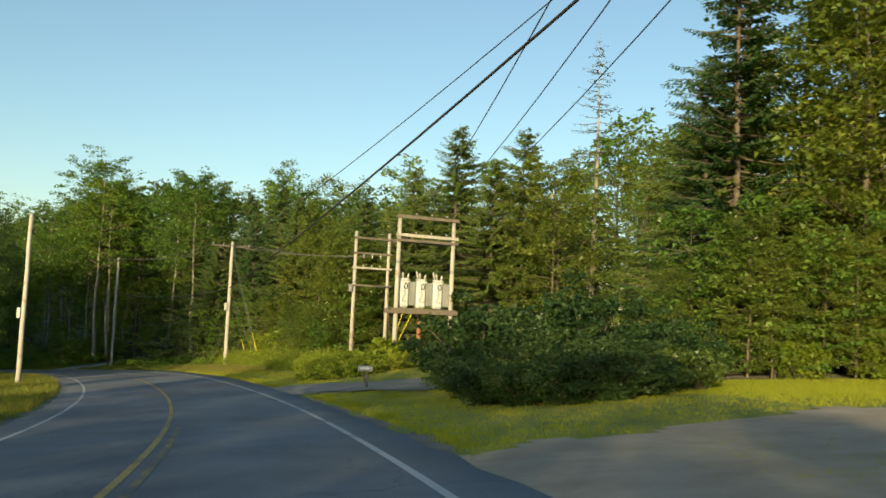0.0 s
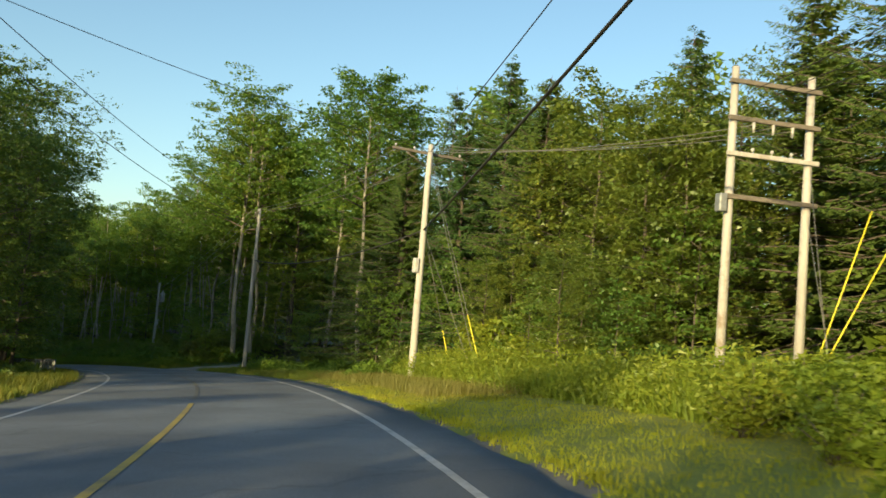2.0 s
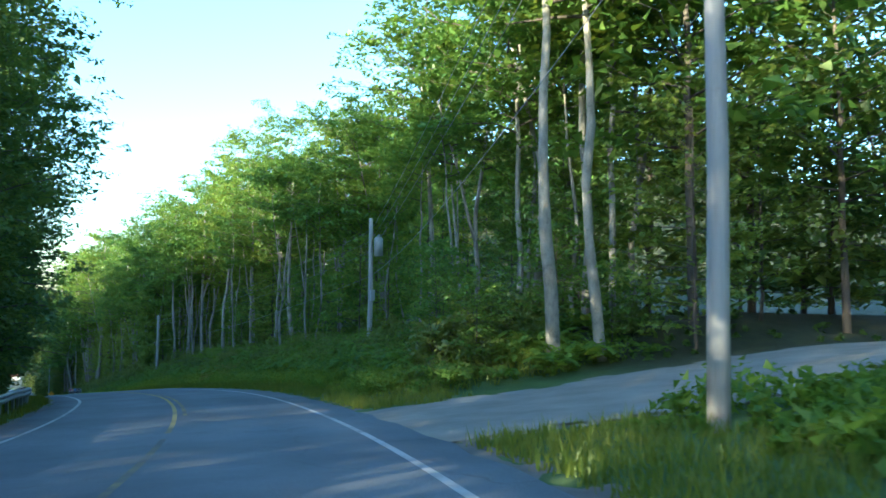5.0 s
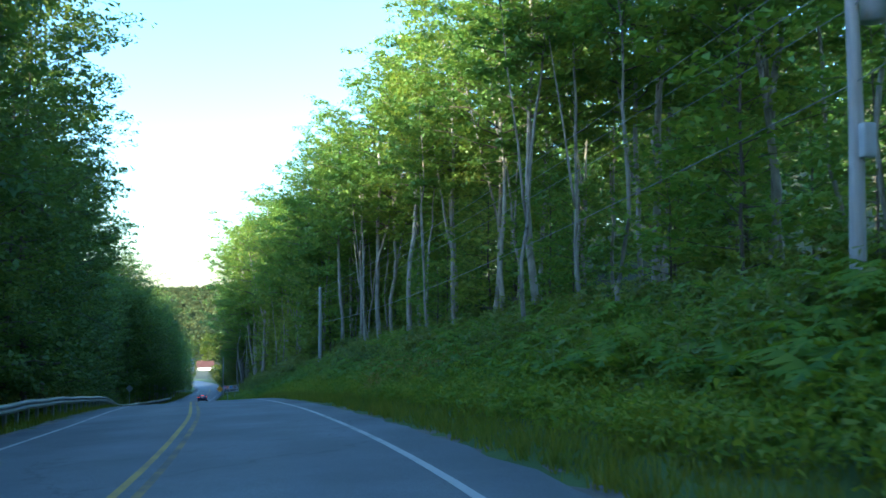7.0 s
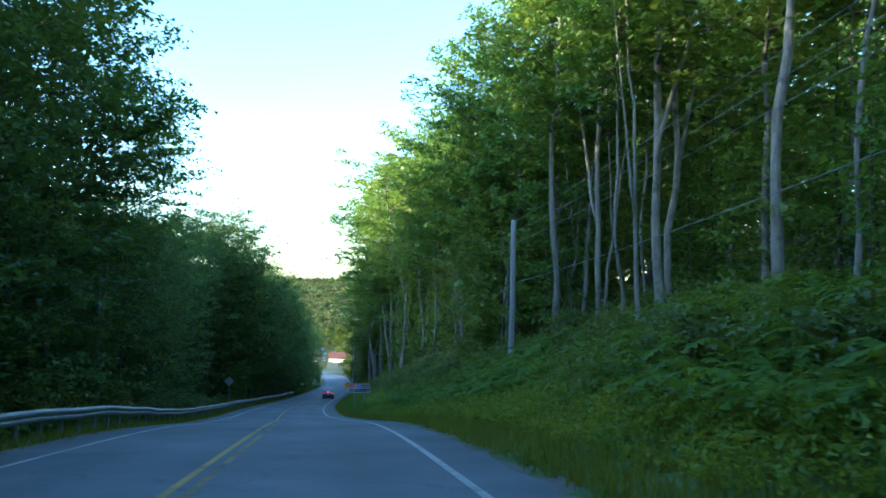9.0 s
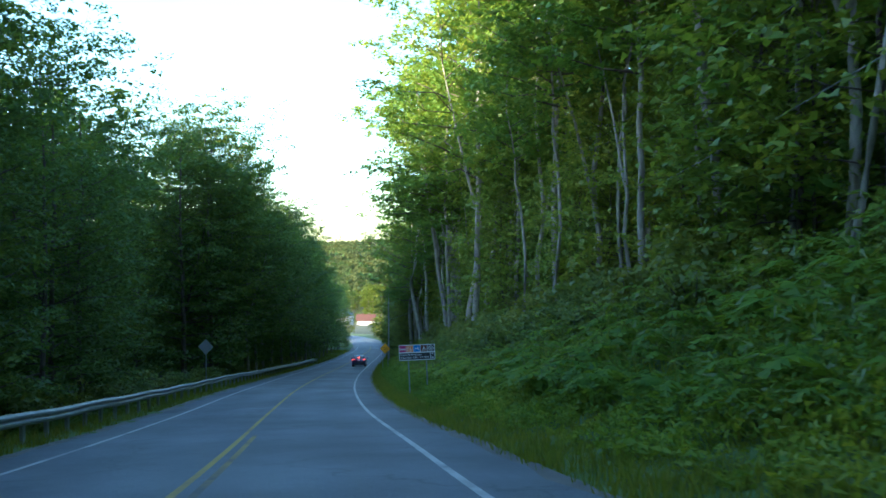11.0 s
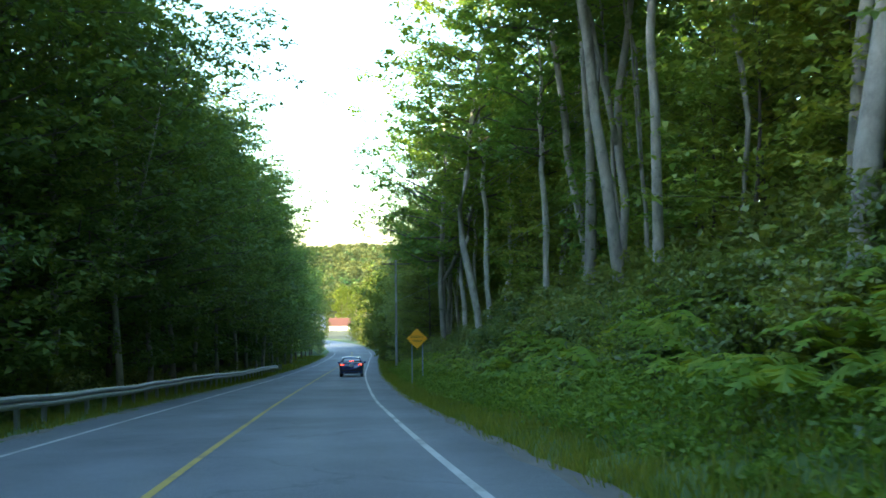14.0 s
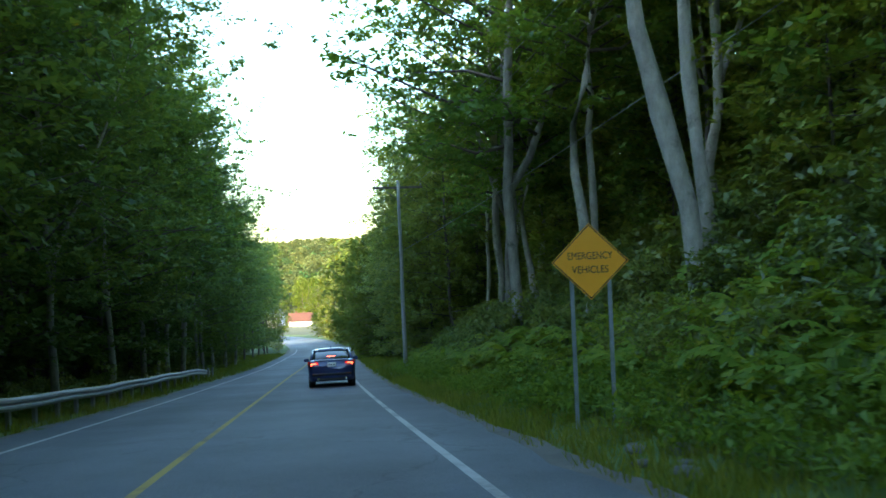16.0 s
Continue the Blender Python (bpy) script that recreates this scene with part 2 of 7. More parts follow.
def asphalt():
    """Worn grey asphalt: wheel tracks by the distance from the middle line, patches, fine stones, cracks."""
    m, n, l, out = nodes_of("asphalt")
    b = n.new("ShaderNodeBsdfPrincipled")
    lat = n.new("ShaderNodeAttribute")
    lat.attribute_name = "lateral"
    tracks = n.new("ShaderNodeFloatCurve")
    pts = tracks.mapping.curves[0].points
    pts[0].location, pts[1].location = (0, 0.35), (1, 0.35)
    for x, y in ((0.05, 0.3), (0.16, 0.62), (0.25, 0.42), (0.36, 0.66), (0.47, 0.35), (0.53, 0.35), (0.64, 0.68), (0.75, 0.4), (0.84, 0.62), (0.93, 0.35)):
        pts.new(x, y)
    tracks.mapping.update()
    l.new(lat.outputs["Fac"], tracks.inputs["Value"])
    base = mix_rgb(n, l, tracks.outputs[0], (0.105, 0.119, 0.14), (0.15, 0.168, 0.195))
    patch = ramp(n, [(0.35, (0.72, 0.72, 0.74)), (0.65, (1.2, 1.2, 1.2))])
    l.new(noise_tex(n, l, 0.22, 6, 0.62), patch.inputs["Fac"])
    base = mix_rgb(n, l, 1.0, base, patch.outputs["Color"], "MULTIPLY")
    grain = noise_tex(n, l, 55, 4, 0.7)
    speck = ramp(n, [(0.3, (0.6, 0.6, 0.6)), (0.72, (1.5, 1.5, 1.48))])
    l.new(grain, speck.inputs["Fac"])
    base = mix_rgb(n, l, 1.0, base, speck.outputs["Color"], "MULTIPLY")
    v = n.new("ShaderNodeTexVoronoi")
    v.feature = "DISTANCE_TO_EDGE"
    v.inputs["Scale"].default_value = 0.16
    geo = n.new("ShaderNodeNewGeometry")
    wob = n.new("ShaderNodeVectorMath")
    wob.operation = "MULTIPLY_ADD"
    nt = n.new("ShaderNodeTexNoise")
    nt.inputs["Scale"].default_value, nt.inputs["Detail"].default_value = 0.9, 6
    l.new(geo.outputs["Position"], nt.inputs["Vector"])
    l.new(nt.outputs["Color"], wob.inputs[0])
    wob.inputs[1].default_value = (1.6, 1.6, 1.6)
    l.new(geo.outputs["Position"], wob.inputs[2])
    l.new(wob.outputs[0], v.inputs["Vector"])
    crack = ramp(n, [(0.0, (0.45, 0.45, 0.45)), (0.006, (1, 1, 1))])
    l.new(v.outputs["Distance"], crack.inputs["Fac"])
    base = mix_rgb(n, l, 0.55, base, mix_rgb(n, l, 1.0, base, crack.outputs["Color"], "MULTIPLY"))
    l.new(base, b.inputs["Base Color"])
    b.inputs["Roughness"].default_value = 0.82
    bp = n.new("ShaderNodeBump")
    bp.inputs["Strength"].default_value, bp.inputs["Distance"].default_value = 0.5, 0.01
    l.new(grain, bp.inputs["Height"])
    l.new(bp.outputs["Normal"], b.inputs["Normal"])
    l.new(b.outputs["BSDF"], out.inputs["Surface"])
    return m


ASPHALT = asphalt()


def soil():
    """Ground: grass and moss, dry patches, leaf litter under the trees, gravel where the mask says so."""
    m, n, l, out = nodes_of("ground_cover")
    b = n.new("ShaderNodeBsdfPrincipled")
    grass = ramp(n, [(0.3, (0.045, 0.085, 0.018)), (0.55, (0.085, 0.135, 0.026)), (0.75, (0.15, 0.165, 0.042))])
    l.new(noise_tex(n, l, 0.35, 8, 0.7), grass.inputs["Fac"])
    litter = ramp(n, [(0.35, (0.03, 0.035, 0.014)), (0.6, (0.05, 0.06, 0.02)), (0.8, (0.09, 0.07, 0.04))])
    l.new(noise_tex(n, l, 2.2, 8, 0.7), litter.inputs["Fac"])
    gravel = ramp(n, [(0.3, (0.18, 0.165, 0.135)), (0.7, (0.41, 0.37, 0.31))])
    l.new(noise_tex(n, l, 9, 10, 0.8), gravel.inputs["Fac"])
    wood, stones = n.new("ShaderNodeAttribute"), n.new("ShaderNodeAttribute")
    wood.attribute_name, stones.attribute_name = "woodland", "gravel"
    col = mix_rgb(n, l, wood.outputs["Fac"], grass.outputs["Color"], litter.outputs["Color"])
    mown = n.new("ShaderNodeAttribute")
    mown.attribute_name = "lawn"
    turf = ramp(n, [(0.3, (0.13, 0.17, 0.024)), (0.55, (0.19, 0.22, 0.03)), (0.75, (0.25, 0.245, 0.045))])
    l.new(noise_tex(n, l, 0.6, 8, 0.7), turf.inputs["Fac"])
    col = mix_rgb(n, l, mown.outputs["Fac"], col, turf.outputs["Color"])
    edge = n.new("ShaderNodeMath")
    edge.operation = "MULTIPLY_ADD"
    l.new(noise_tex(n, l, 1.3, 6, 0.7), edge.inputs[0])
    edge.inputs[1].default_value = 0.7
    l.new(stones.outputs["Fac"], edge.inputs[2])
    cut = ramp(n, [(0.8, (0, 0, 0)), (0.95, (1, 1, 1))])
    l.new(edge.outputs[0], cut.inputs["Fac"])
    col = mix_rgb(n, l, cut.outputs["Color"], col, gravel.outputs["Color"])
    l.new(col, b.inputs["Base Color"])
    b.inputs["Roughness"].default_value = 0.95
    bp = n.new("ShaderNodeBump")
    bp.inputs["Strength"].default_value, bp.inputs["Distance"].default_value = 0.7, 0.04
    l.new(noise_tex(n, l, 20, 6, 0.7), bp.inputs["Height"])
    l.new(bp.outputs["Normal"], b.inputs["Normal"])
    l.new(b.outputs["BSDF"], out.inputs["Surface"])
    return m


SOIL = soil()


def car_paint():
    m, n, l, out = nodes_of("dark_blue_car_paint")
    b = n.new("ShaderNodeBsdfPrincipled")
    b.inputs["Base Color"].default_value = (0.012, 0.025, 0.075, 1)
    b.inputs["Metallic"].default_value, b.inputs["Roughness"].default_value = 0.35, 0.35
    b.inputs["Coat Weight"].default_value, b.inputs["Coat Roughness"].default_value = 1.0, 0.06
    flake = noise_tex(n, l, 900, 2)
    l.new(mix_rgb(n, l, flake, (0.016, 0.028, 0.1), (0.026, 0.046, 0.16)), b.inputs["Base Color"])
    l.new(b.outputs["BSDF"], out.inputs["Surface"])
    return m


def glow(name, col, strength, base):
    m, n, l, out = nodes_of(name)
    b = n.new("ShaderNodeBsdfPrincipled")
    b.inputs["Base Color"].default_value = (*base, 1)
    b.inputs["Roughness"].default_value = 0.15
    b.inputs["Emission Color"].default_value, b.inputs["Emission Strength"].default_value = (*col, 1), strength
    l.new(b.outputs["BSDF"], out.inputs["Surface"])
    return m


def dark_glass():
    m, n, l, out = nodes_of("car_glass")
    b = n.new("ShaderNodeBsdfPrincipled")
    b.inputs["Base Color"].default_value = (0.02, 0.025, 0.03, 1)
    b.inputs["Roughness"].default_value, b.inputs["Specular IOR Level"].default_value = 0.04, 0.9
    l.new(b.outputs["BSDF"], out.inputs["Surface"])
    return m


CAR_BLUE, CAR_GLASS = car_paint(), dark_glass()
TAIL_RED, BRAKE_RED = glow("tail_lens", (1, 0.02, 0.01), 0.02, (0.4, 0.012, 0.012)), glow("brake_light", (1, 0.05, 0.015), 1.4, (0.6, 0.02, 0.01))
CHROME = surface("chrome", (0.6, 0.6, 0.6), (0.7, 0.7, 0.7), 5, 50, 0.15, 1.0, bump=0)
RIM = surface("alloy", (0.3, 0.3, 0.31), (0.45, 0.45, 0.46), 5, 50, 0.3, 0.9, bump=0)

# The road's middle line: x, y, z of the crown, every 18 m or so, from behind the start to the village.
ROAD = [
    (0.4, -62.0, 2.2), (0.9, -38.0, 0.85), (0.2, -18.0, -0.3),
    (-1.58, -0.28, -1.37), (-5.24, 17.33, -2.49), (-10.49, 34.55, -3.41), (-17.2, 51.24, -4.22),
    (-25.33, 67.29, -5.15), (-35.34, 82.24, -6.3), (-46.83, 96.08, -7.61), (-59.71, 108.63, -8.9),
    (-73.87, 119.74, -10.45), (-88.58, 130.11, -12.18), (-103.41, 140.3, -14.2), (-118.53, 150.08, -16.73),
    (-133.74, 159.7, -19.14), (-148.73, 169.66, -21.25), (-163.46, 180.0, -23.31), (-178.0, 190.6, -25.3),
    (-206.5, 212.2, -29.0), (-240.0, 238.5, -32.9), (-276.5, 267.0, -36.3), (-312.0, 289.5, -38.7),
    (-340.0, 299.0, -40.0), (-372.0, 300.0, -41.0), (-420.0, 288.0, -41.8),
]


def spline(rows, step):
    """Points of a smooth line through the rows, about step metres apart."""
    p = np.array(rows, float)
    p = np.vstack([2 * p[0] - p[1], p, 2 * p[-1] - p[-2]])
    out = []
    for a, b, c, d in zip(p, p[1:], p[2:], p[3:]):
        n = max(2, int(np.linalg.norm(c - b) / step))
        for u in np.arange(n) / n:
            out.append(0.5 * (2 * b + (c - a) * u + (2 * a - 5 * b + 4 * c - d) * u * u + (3 * b - a - 3 * c + d) * u ** 3))
    return np.array(out + [p[-2]])


LINE = spline(ROAD, 1.5)
STEP = np.linalg.norm(np.diff(LINE[:, :2], axis=0), axis=1)
STATION = np.concatenate([[0], np.cumsum(STEP)])
STATION -= STATION[np.argmin(np.hypot(LINE[:, 0] + 1.58, LINE[:, 1] + 0.28))]
TANGENT = np.gradient(LINE[:, :2], axis=0)
TANGENT /= np.linalg.norm(TANGENT, axis=1)[:, None]
RIGHT = np.stack([TANGENT[:, 1], -TANGENT[:, 0]], 1)
BANK_AT = ([-60, 0, 53, 88, 121, 169, 208, 231, 263, 300], [2, 3.6, 4, 2.5, 2, 1.5, 0.5, 0, -0.5, 0])

# Height of the land beside the road, above the road's own tilt: rows by station, columns by distance from the middle.
KNOTS = [4.5, 6, 8, 11, 14, 20, 60, 150]
RIGHT_LAND = ([-60, 75, 97, 111, 117, 150, 178, 205, 282, 305, 345], [
    [0, 0, 0.05, 0.2, 0.3, 0.5, 2, 6], [0, 0.05, 0.15, 0.5, 0.7, 1.0, 3, 10], [0, 0.05, 0.2, 0.5, 0.8, 1.3, 3, 4],
    [0, 0.05, 0.25, 0.6, 0.9, 1.5, 3, 4], [0, 0.15, 0.7, 1.6, 2.2, 2.9, 3.5, 4], [0, 0.15, 0.8, 2.0, 2.8, 4.0, 5.5, 8], [0, 0.12, 0.9, 2.4, 3.4, 5.0, 10, 20],
    [-0.1, 0.1, 1.0, 2.7, 4.0, 6.6, 24, 62], [-0.1, 0.05, 0.9, 2.7, 4.0, 6.6, 24, 62], [-0.1, 0.0, 0.5, 1.7, 2.7, 5.0, 19, 45], [0, 0, 0, -0.3, -0.6, -1.2, -3.5, -7]])
LEFT_LAND = ([-60, 75, 100, 200, 290, 330], [
    [0, 0, 0.1, 0.2, 0.3, 0.5, 1.5, 4], [0, 0, 0.05, 0.2, 0.3, 0.5, 1.5, 3], [0, -0.1, -0.4, -0.8, -1.1, -1.5, -3, -6],
    [0, -0.1, -0.4, -0.7, -0.9, -1.3, -3, -6], [0, -0.1, -0.3, -0.6, -0.9, -1.5, -4, -6], [0, 0, 0, 0, 0, 0, -0.5, -1]])


def beside(table, s, d):
    """Height from one of the tables above, for arrays of station and distance."""
    at, rows = np.array(table[0], float), np.array(table[1], float)
    i = np.clip(np.searchsorted(at, s) - 1, 0, len(at) - 2)
    u = np.clip((s - at[i]) / (at[i + 1] - at[i]), 0, 1)
    u = u * u * (3 - 2 * u)
    k = np.array(KNOTS, float)
    dd = np.clip(d, k[0], k[-1])
    j = np.clip(np.searchsorted(k, dd) - 1, 0, len(k) - 2)
    v = (dd - k[j]) / (k[j + 1] - k[j])
    low = rows[i, j] * (1 - v) + rows[i, j + 1] * v
    high = rows[i + 1, j] * (1 - v) + rows[i + 1, j + 1] * v
    return low * (1 - u) + high * u


def road_coords(x, y):
    """Station along the road, distance from its middle (right is positive), crown height and nearest index."""
    x, y = np.atleast_1d(np.asarray(x, float)), np.atleast_1d(np.asarray(y, float))
    near = np.empty(len(x), int)
    for a in range(0, len(x), 4000):
        near[a:a + 4000] = np.argmin((x[a:a + 4000, None] - LINE[:, 0]) ** 2 + (y[a:a + 4000, None] - LINE[:, 1]) ** 2, axis=1)
    dx, dy = x - LINE[near, 0], y - LINE[near, 1]
    along = dx * TANGENT[near, 0] + dy * TANGENT[near, 1]
    s = STATION[near] + np.clip(along, -1.5, 1.5)
    d = np.sign(dx * RIGHT[near, 0] + dy * RIGHT[near, 1]) * np.hypot(dx, dy)
    inside = (near > 0) & (near < len(LINE) - 1)
    d = np.where(inside & (np.abs(d) < 30), dx * RIGHT[near, 0] + dy * RIGHT[near, 1], d)
    return s, d, np.interp(s, STATION, LINE[:, 2])


def road_z(s, d):
    """Height of the road's surface, tilted in the bends."""
    return np.interp(s, STATION, LINE[:, 2]) + np.clip(d, -7, 7) * np.tan(np.radians(np.interp(s, *BANK_AT)))


def ground_z(x, y):
    """Height of the open ground at arrays x, y (the road lies on top of it)."""
    s, d, _ = road_coords(x, y)
    x, y = np.atleast_1d(np.asarray(x, float)), np.atleast_1d(np.asarray(y, float))
    a = np.abs(d)
    z = road_z(s, d) + np.where(d > 0, beside(RIGHT_LAND, s, a), beside(LEFT_LAND, s, a))
    wave = 0.5 * np.sin(x * 0.31 + 1.3 * np.sin(y * 0.17)) + 0.5 * np.sin(y * 0.27 + x * 0.11 + 2)
    z += 0.16 * wave * np.clip((a - 6.5) / 4, 0, 1) + 0.5 * np.sin(x * 0.06 + y * 0.05) * np.clip((a - 18) / 20, 0, 1)
    z -= 0.16 * np.clip((4.35 - a) / 0.5, 0, 1) + 0.02
    far = np.clip((a - 90) / 160, 0, 1)
    u = (x + 300) * -0.83 + (y - 270) * 0.56
    v = (x + 300) * 0.56 + (y - 270) * 0.83
    t = np.clip((u - 210) / 620, 0, 1)
    hill = 34 * t ** 1.4 + (4 * np.sin(v * 0.011 + 1) + 2.5 * np.sin(v * 0.037 + u * 0.02) + 2.0 * np.sin(u * 0.03 - v * 0.015)) * t
    plain = np.where(u > 0, -43.0, np.clip(-43 - u * 0.085, -43, 6)) + hill
    return z * (1 - far) + plain * far


def on_road(s, d):
    """World x, y for a station and a distance from the road's middle."""
    s, d = np.atleast_1d(np.asarray(s, float)), np.atleast_1d(np.asarray(d, float))
    x = np.interp(s, STATION, LINE[:, 0]) + d * np.interp(s, STATION, RIGHT[:, 0])
    y = np.interp(s, STATION, LINE[:, 1]) + d * np.interp(s, STATION, RIGHT[:, 1])
    return x, y
# ---- helpers for building ----
def mesh_from(name, verts, faces, material, smooth=False):
    me = bpy.data.meshes.new(name)
    me.from_pydata([tuple(v) for v in verts], [], [tuple(f) for f in faces])
    me.materials.append(material)
    if smooth:
        me.polygons.foreach_set("use_smooth", [True] * len(me.polygons))
    me.update()
    return me


def quick_mesh(name, verts, size, material):
    """A mesh of loose faces, all with the same number of corners, from one array of corners."""
    me = bpy.data.meshes.new(name)
    v = np.asarray(verts, np.float32).reshape(-1, 3)
    k = len(v) // size
    me.vertices.add(len(v)), me.loops.add(len(v)), me.polygons.add(k)
    me.vertices.foreach_set("co", v.ravel())
    me.loops.foreach_set("vertex_index", np.arange(len(v), dtype=np.int32))
    me.polygons.foreach_set("loop_start", np.arange(k, dtype=np.int32) * size)
    me.polygons.foreach_set("loop_total", np.full(k, size, np.int32))
    me.materials.append(material)
    me.update(calc_edges=True)
    return me


def part(name, me, parent, label=""):
    """Links a mesh, or a bmesh's mesh, as one part under its thing."""
    ob = new(name, me)
    ob.parent = parent
    return tagged(ob, label)


def bm_mesh(name, bm, material, smooth=False):
    me = bpy.data.meshes.new(name)
    bmesh.ops.recalc_face_normals(bm, faces=bm.faces)
    bm.to_mesh(me)
    bm.free()
    me.materials.append(material)
    if smooth:
        me.polygons.foreach_set("use_smooth", [True] * len(me.polygons))
    return me


def add_box(bm, centre, size, turn=None, bevel=0.0):
    m = Matrix.Translation(centre) @ (turn or Matrix()) @ Matrix.Diagonal((*size, 1))
    made = bmesh.ops.create_cube(bm, size=1, matrix=m)["verts"]
    if bevel:
        edges = {e for v in made for e in v.link_edges}
        bmesh.ops.bevel(bm, geom=list(edges), offset=bevel, segments=1, affect="EDGES", profile=0.5)


def tube(points, radii, sides=8, cap=True):
    """Corners and faces of a round tube through points."""
    pts = [Vector(p) for p in points]
    verts, faces = [], []
    for i, p in enumerate(pts):
        d = (pts[min(i + 1, len(pts) - 1)] - pts[max(i - 1, 0)]).normalized()
        u = d.orthogonal().normalized() if abs(d.z) > 0.99 else d.cross(Vector((0, 0, 1))).normalized()
        w = d.cross(u)
        for k in range(sides):
            a = 2 * math.pi * k / sides
            verts.append(p + (u * math.cos(a) + w * math.sin(a)) * radii[i])
    for i in range(len(pts) - 1):
        for k in range(sides):
            a, b = i * sides + k, i * sides + (k + 1) % sides
            faces.append((a, b, b + sides, a + sides))
    if cap:
        faces.append(tuple(range(sides))[::-1])
        faces.append(tuple(range((len(pts) - 1) * sides, len(pts) * sides)))
    return verts, faces


def tubes(name, lines, material, sides=8, smooth=True):
    """One mesh of several tubes, each (points, radii)."""
    verts, faces = [], []
    for pts, rad in lines:
        v, f = tube(pts, rad, sides)
        faces += [tuple(i + len(verts) for i in q) for q in f]
        verts += v
    return mesh_from(name, verts, faces, material, smooth)


def thing(name, x, y, z, turn=0.0, label="", category="", group="", kind=""):
    ob = new(name)
    ob.matrix_basis = pose(x, y, z, 0, 0, turn)
    return tagged(ob, label, category, group, kind)


def gz(x, y):
    return float(ground_z(x, y)[0])


# ---- ground and road ----
def axis_steps(lo, hi, step, far_lo, far_hi):
    inner = list(np.arange(lo, hi + 0.01, step))
    grow, k = [], step
    p = hi
    while p < far_hi:
        k *= 1.22
        p += k
        grow.append(p)
    back, k, p = [], step, lo
    while p > far_lo:
        k *= 1.22
        p -= k
        back.append(p)
    return np.array(back[::-1] + inner + grow)


def smooth01(v, a, b):
    t = np.clip((v - a) / (b - a), 0, 1)
    return t * t * (3 - 2 * t)


def gravel_mask(s, d):
    """Where the drives and turn-outs meet the road, as 0 to 1."""
    band = lambda v, a, b, soft: smooth01(v, a - soft, a + soft) * (1 - smooth01(v, b - soft, b + soft))
    first = band(s - 0.25 * d, 3.0, 10.8, 1.5) * smooth01(d, 3.8, 4.6) * (1 - smooth01(d, 15, 22))
    second = band(s + 0.35 * (d - 6), 31.5, 38.3, 1.3) * smooth01(d, 3.8, 4.6) * (1 - smooth01(d, 30, 36))
    third = band(s - 0.05 * d, 100.5, 109.0, 1.4) * smooth01(d, 3.8, 4.6) * (1 - smooth01(d, 34, 40))
    return np.clip(np.maximum.reduce([first, second, third]), 0, 1)


xs = axis_steps(-236, 42, 1.3, -2600, 2200)
ys = axis_steps(-40, 262, 1.3, -2200, 2600)
gx, gy = np.meshgrid(xs, ys)
gx, gy = gx.ravel(), gy.ravel()
height = ground_z(gx, gy)
g_s, g_d, _ = road_coords(gx, gy)
nx = len(xs)
quads = [(j * nx + i, j * nx + i + 1, (j + 1) * nx + i + 1, (j + 1) * nx + i) for j in range(len(ys) - 1) for i in range(nx - 1)]
ground_me = mesh_from("ground", np.stack([gx, gy, height], 1), quads, SOIL, True)
wood = np.where(g_d > 0, smooth01(g_d, 10, 14), smooth01(-g_d, 9, 13))
lawn = smooth01(g_s, -40, -20) * (1 - smooth01(g_s, 56, 64)) * (g_d > 0) * (1 - smooth01(g_d, 24, 28))
wood = wood * (1 - lawn)
for key, values in (("woodland", wood), ("lawn", lawn), ("gravel", gravel_mask(g_s, g_d))):
    ground_me.attributes.new(key, "FLOAT", "POINT").data.foreach_set("value", values.astype(np.float32))
tagged(new("ground", ground_me), "uneven grassy ground with gravel turn-outs and woodland floor", "ground", "", "structure")

road_s = STATION[(STATION > -58)]
across = np.array([-4.35, -4.25, -3.4, -2.4, -1.2, 0, 1.2, 2.4, 3.4, 4.25, 4.4])
rv, lat = [], []
for s in road_s:
    edge = 0.08 * math.sin(s * 1.7) + 0.06 * math.sin(s * 4.1)
    for j, d in enumerate(across):
        dd = d + (edge if j > 8 else -edge if j < 2 else 0)
        x, y = on_road(s, dd)
        drop = 0.12 if j in (0, len(across) - 1) else 0.0
        rv.append((x[0], y[0], float(road_z(s, dd)) - drop - 0.006 * abs(d)))
        lat.append(0.5 + d / 8.8)
k = len(across)
rf = [(i * k + j, i * k + j + 1, (i + 1) * k + j + 1, (i + 1) * k + j) for i in range(len(road_s) - 1) for j in range(k - 1)]
road_me = mesh_from("road", rv, rf, ASPHALT, True)
road_me.attributes.new("lateral", "FLOAT", "POINT").data.foreach_set("value", np.array(lat, np.float32))
tagged(new("road", road_me), "worn grey asphalt two-lane country road", "road", "", "structure")


def marking(name, d0, width, material, s0, s1, label):
    """A painted line along the road, a thin skin above the asphalt."""
    st = np.arange(s0, s1, 1.5)
    v = []
    for s in st:
        mid = float(np.interp(s, *d0)) if isinstance(d0, tuple) else d0
        for d in (mid - width / 2, mid + width / 2):
            x, y = on_road(s, d)
            v.append((x[0], y[0], float(road_z(s, d)) - 0.006 * abs(d) + 0.006))
    f = [(2 * i, 2 * i + 1, 2 * i + 3, 2 * i + 2) for i in range(len(st) - 1)]
    tagged(new(name, mesh_from(name, v, f, material)), label, "road marking", "", "structure")


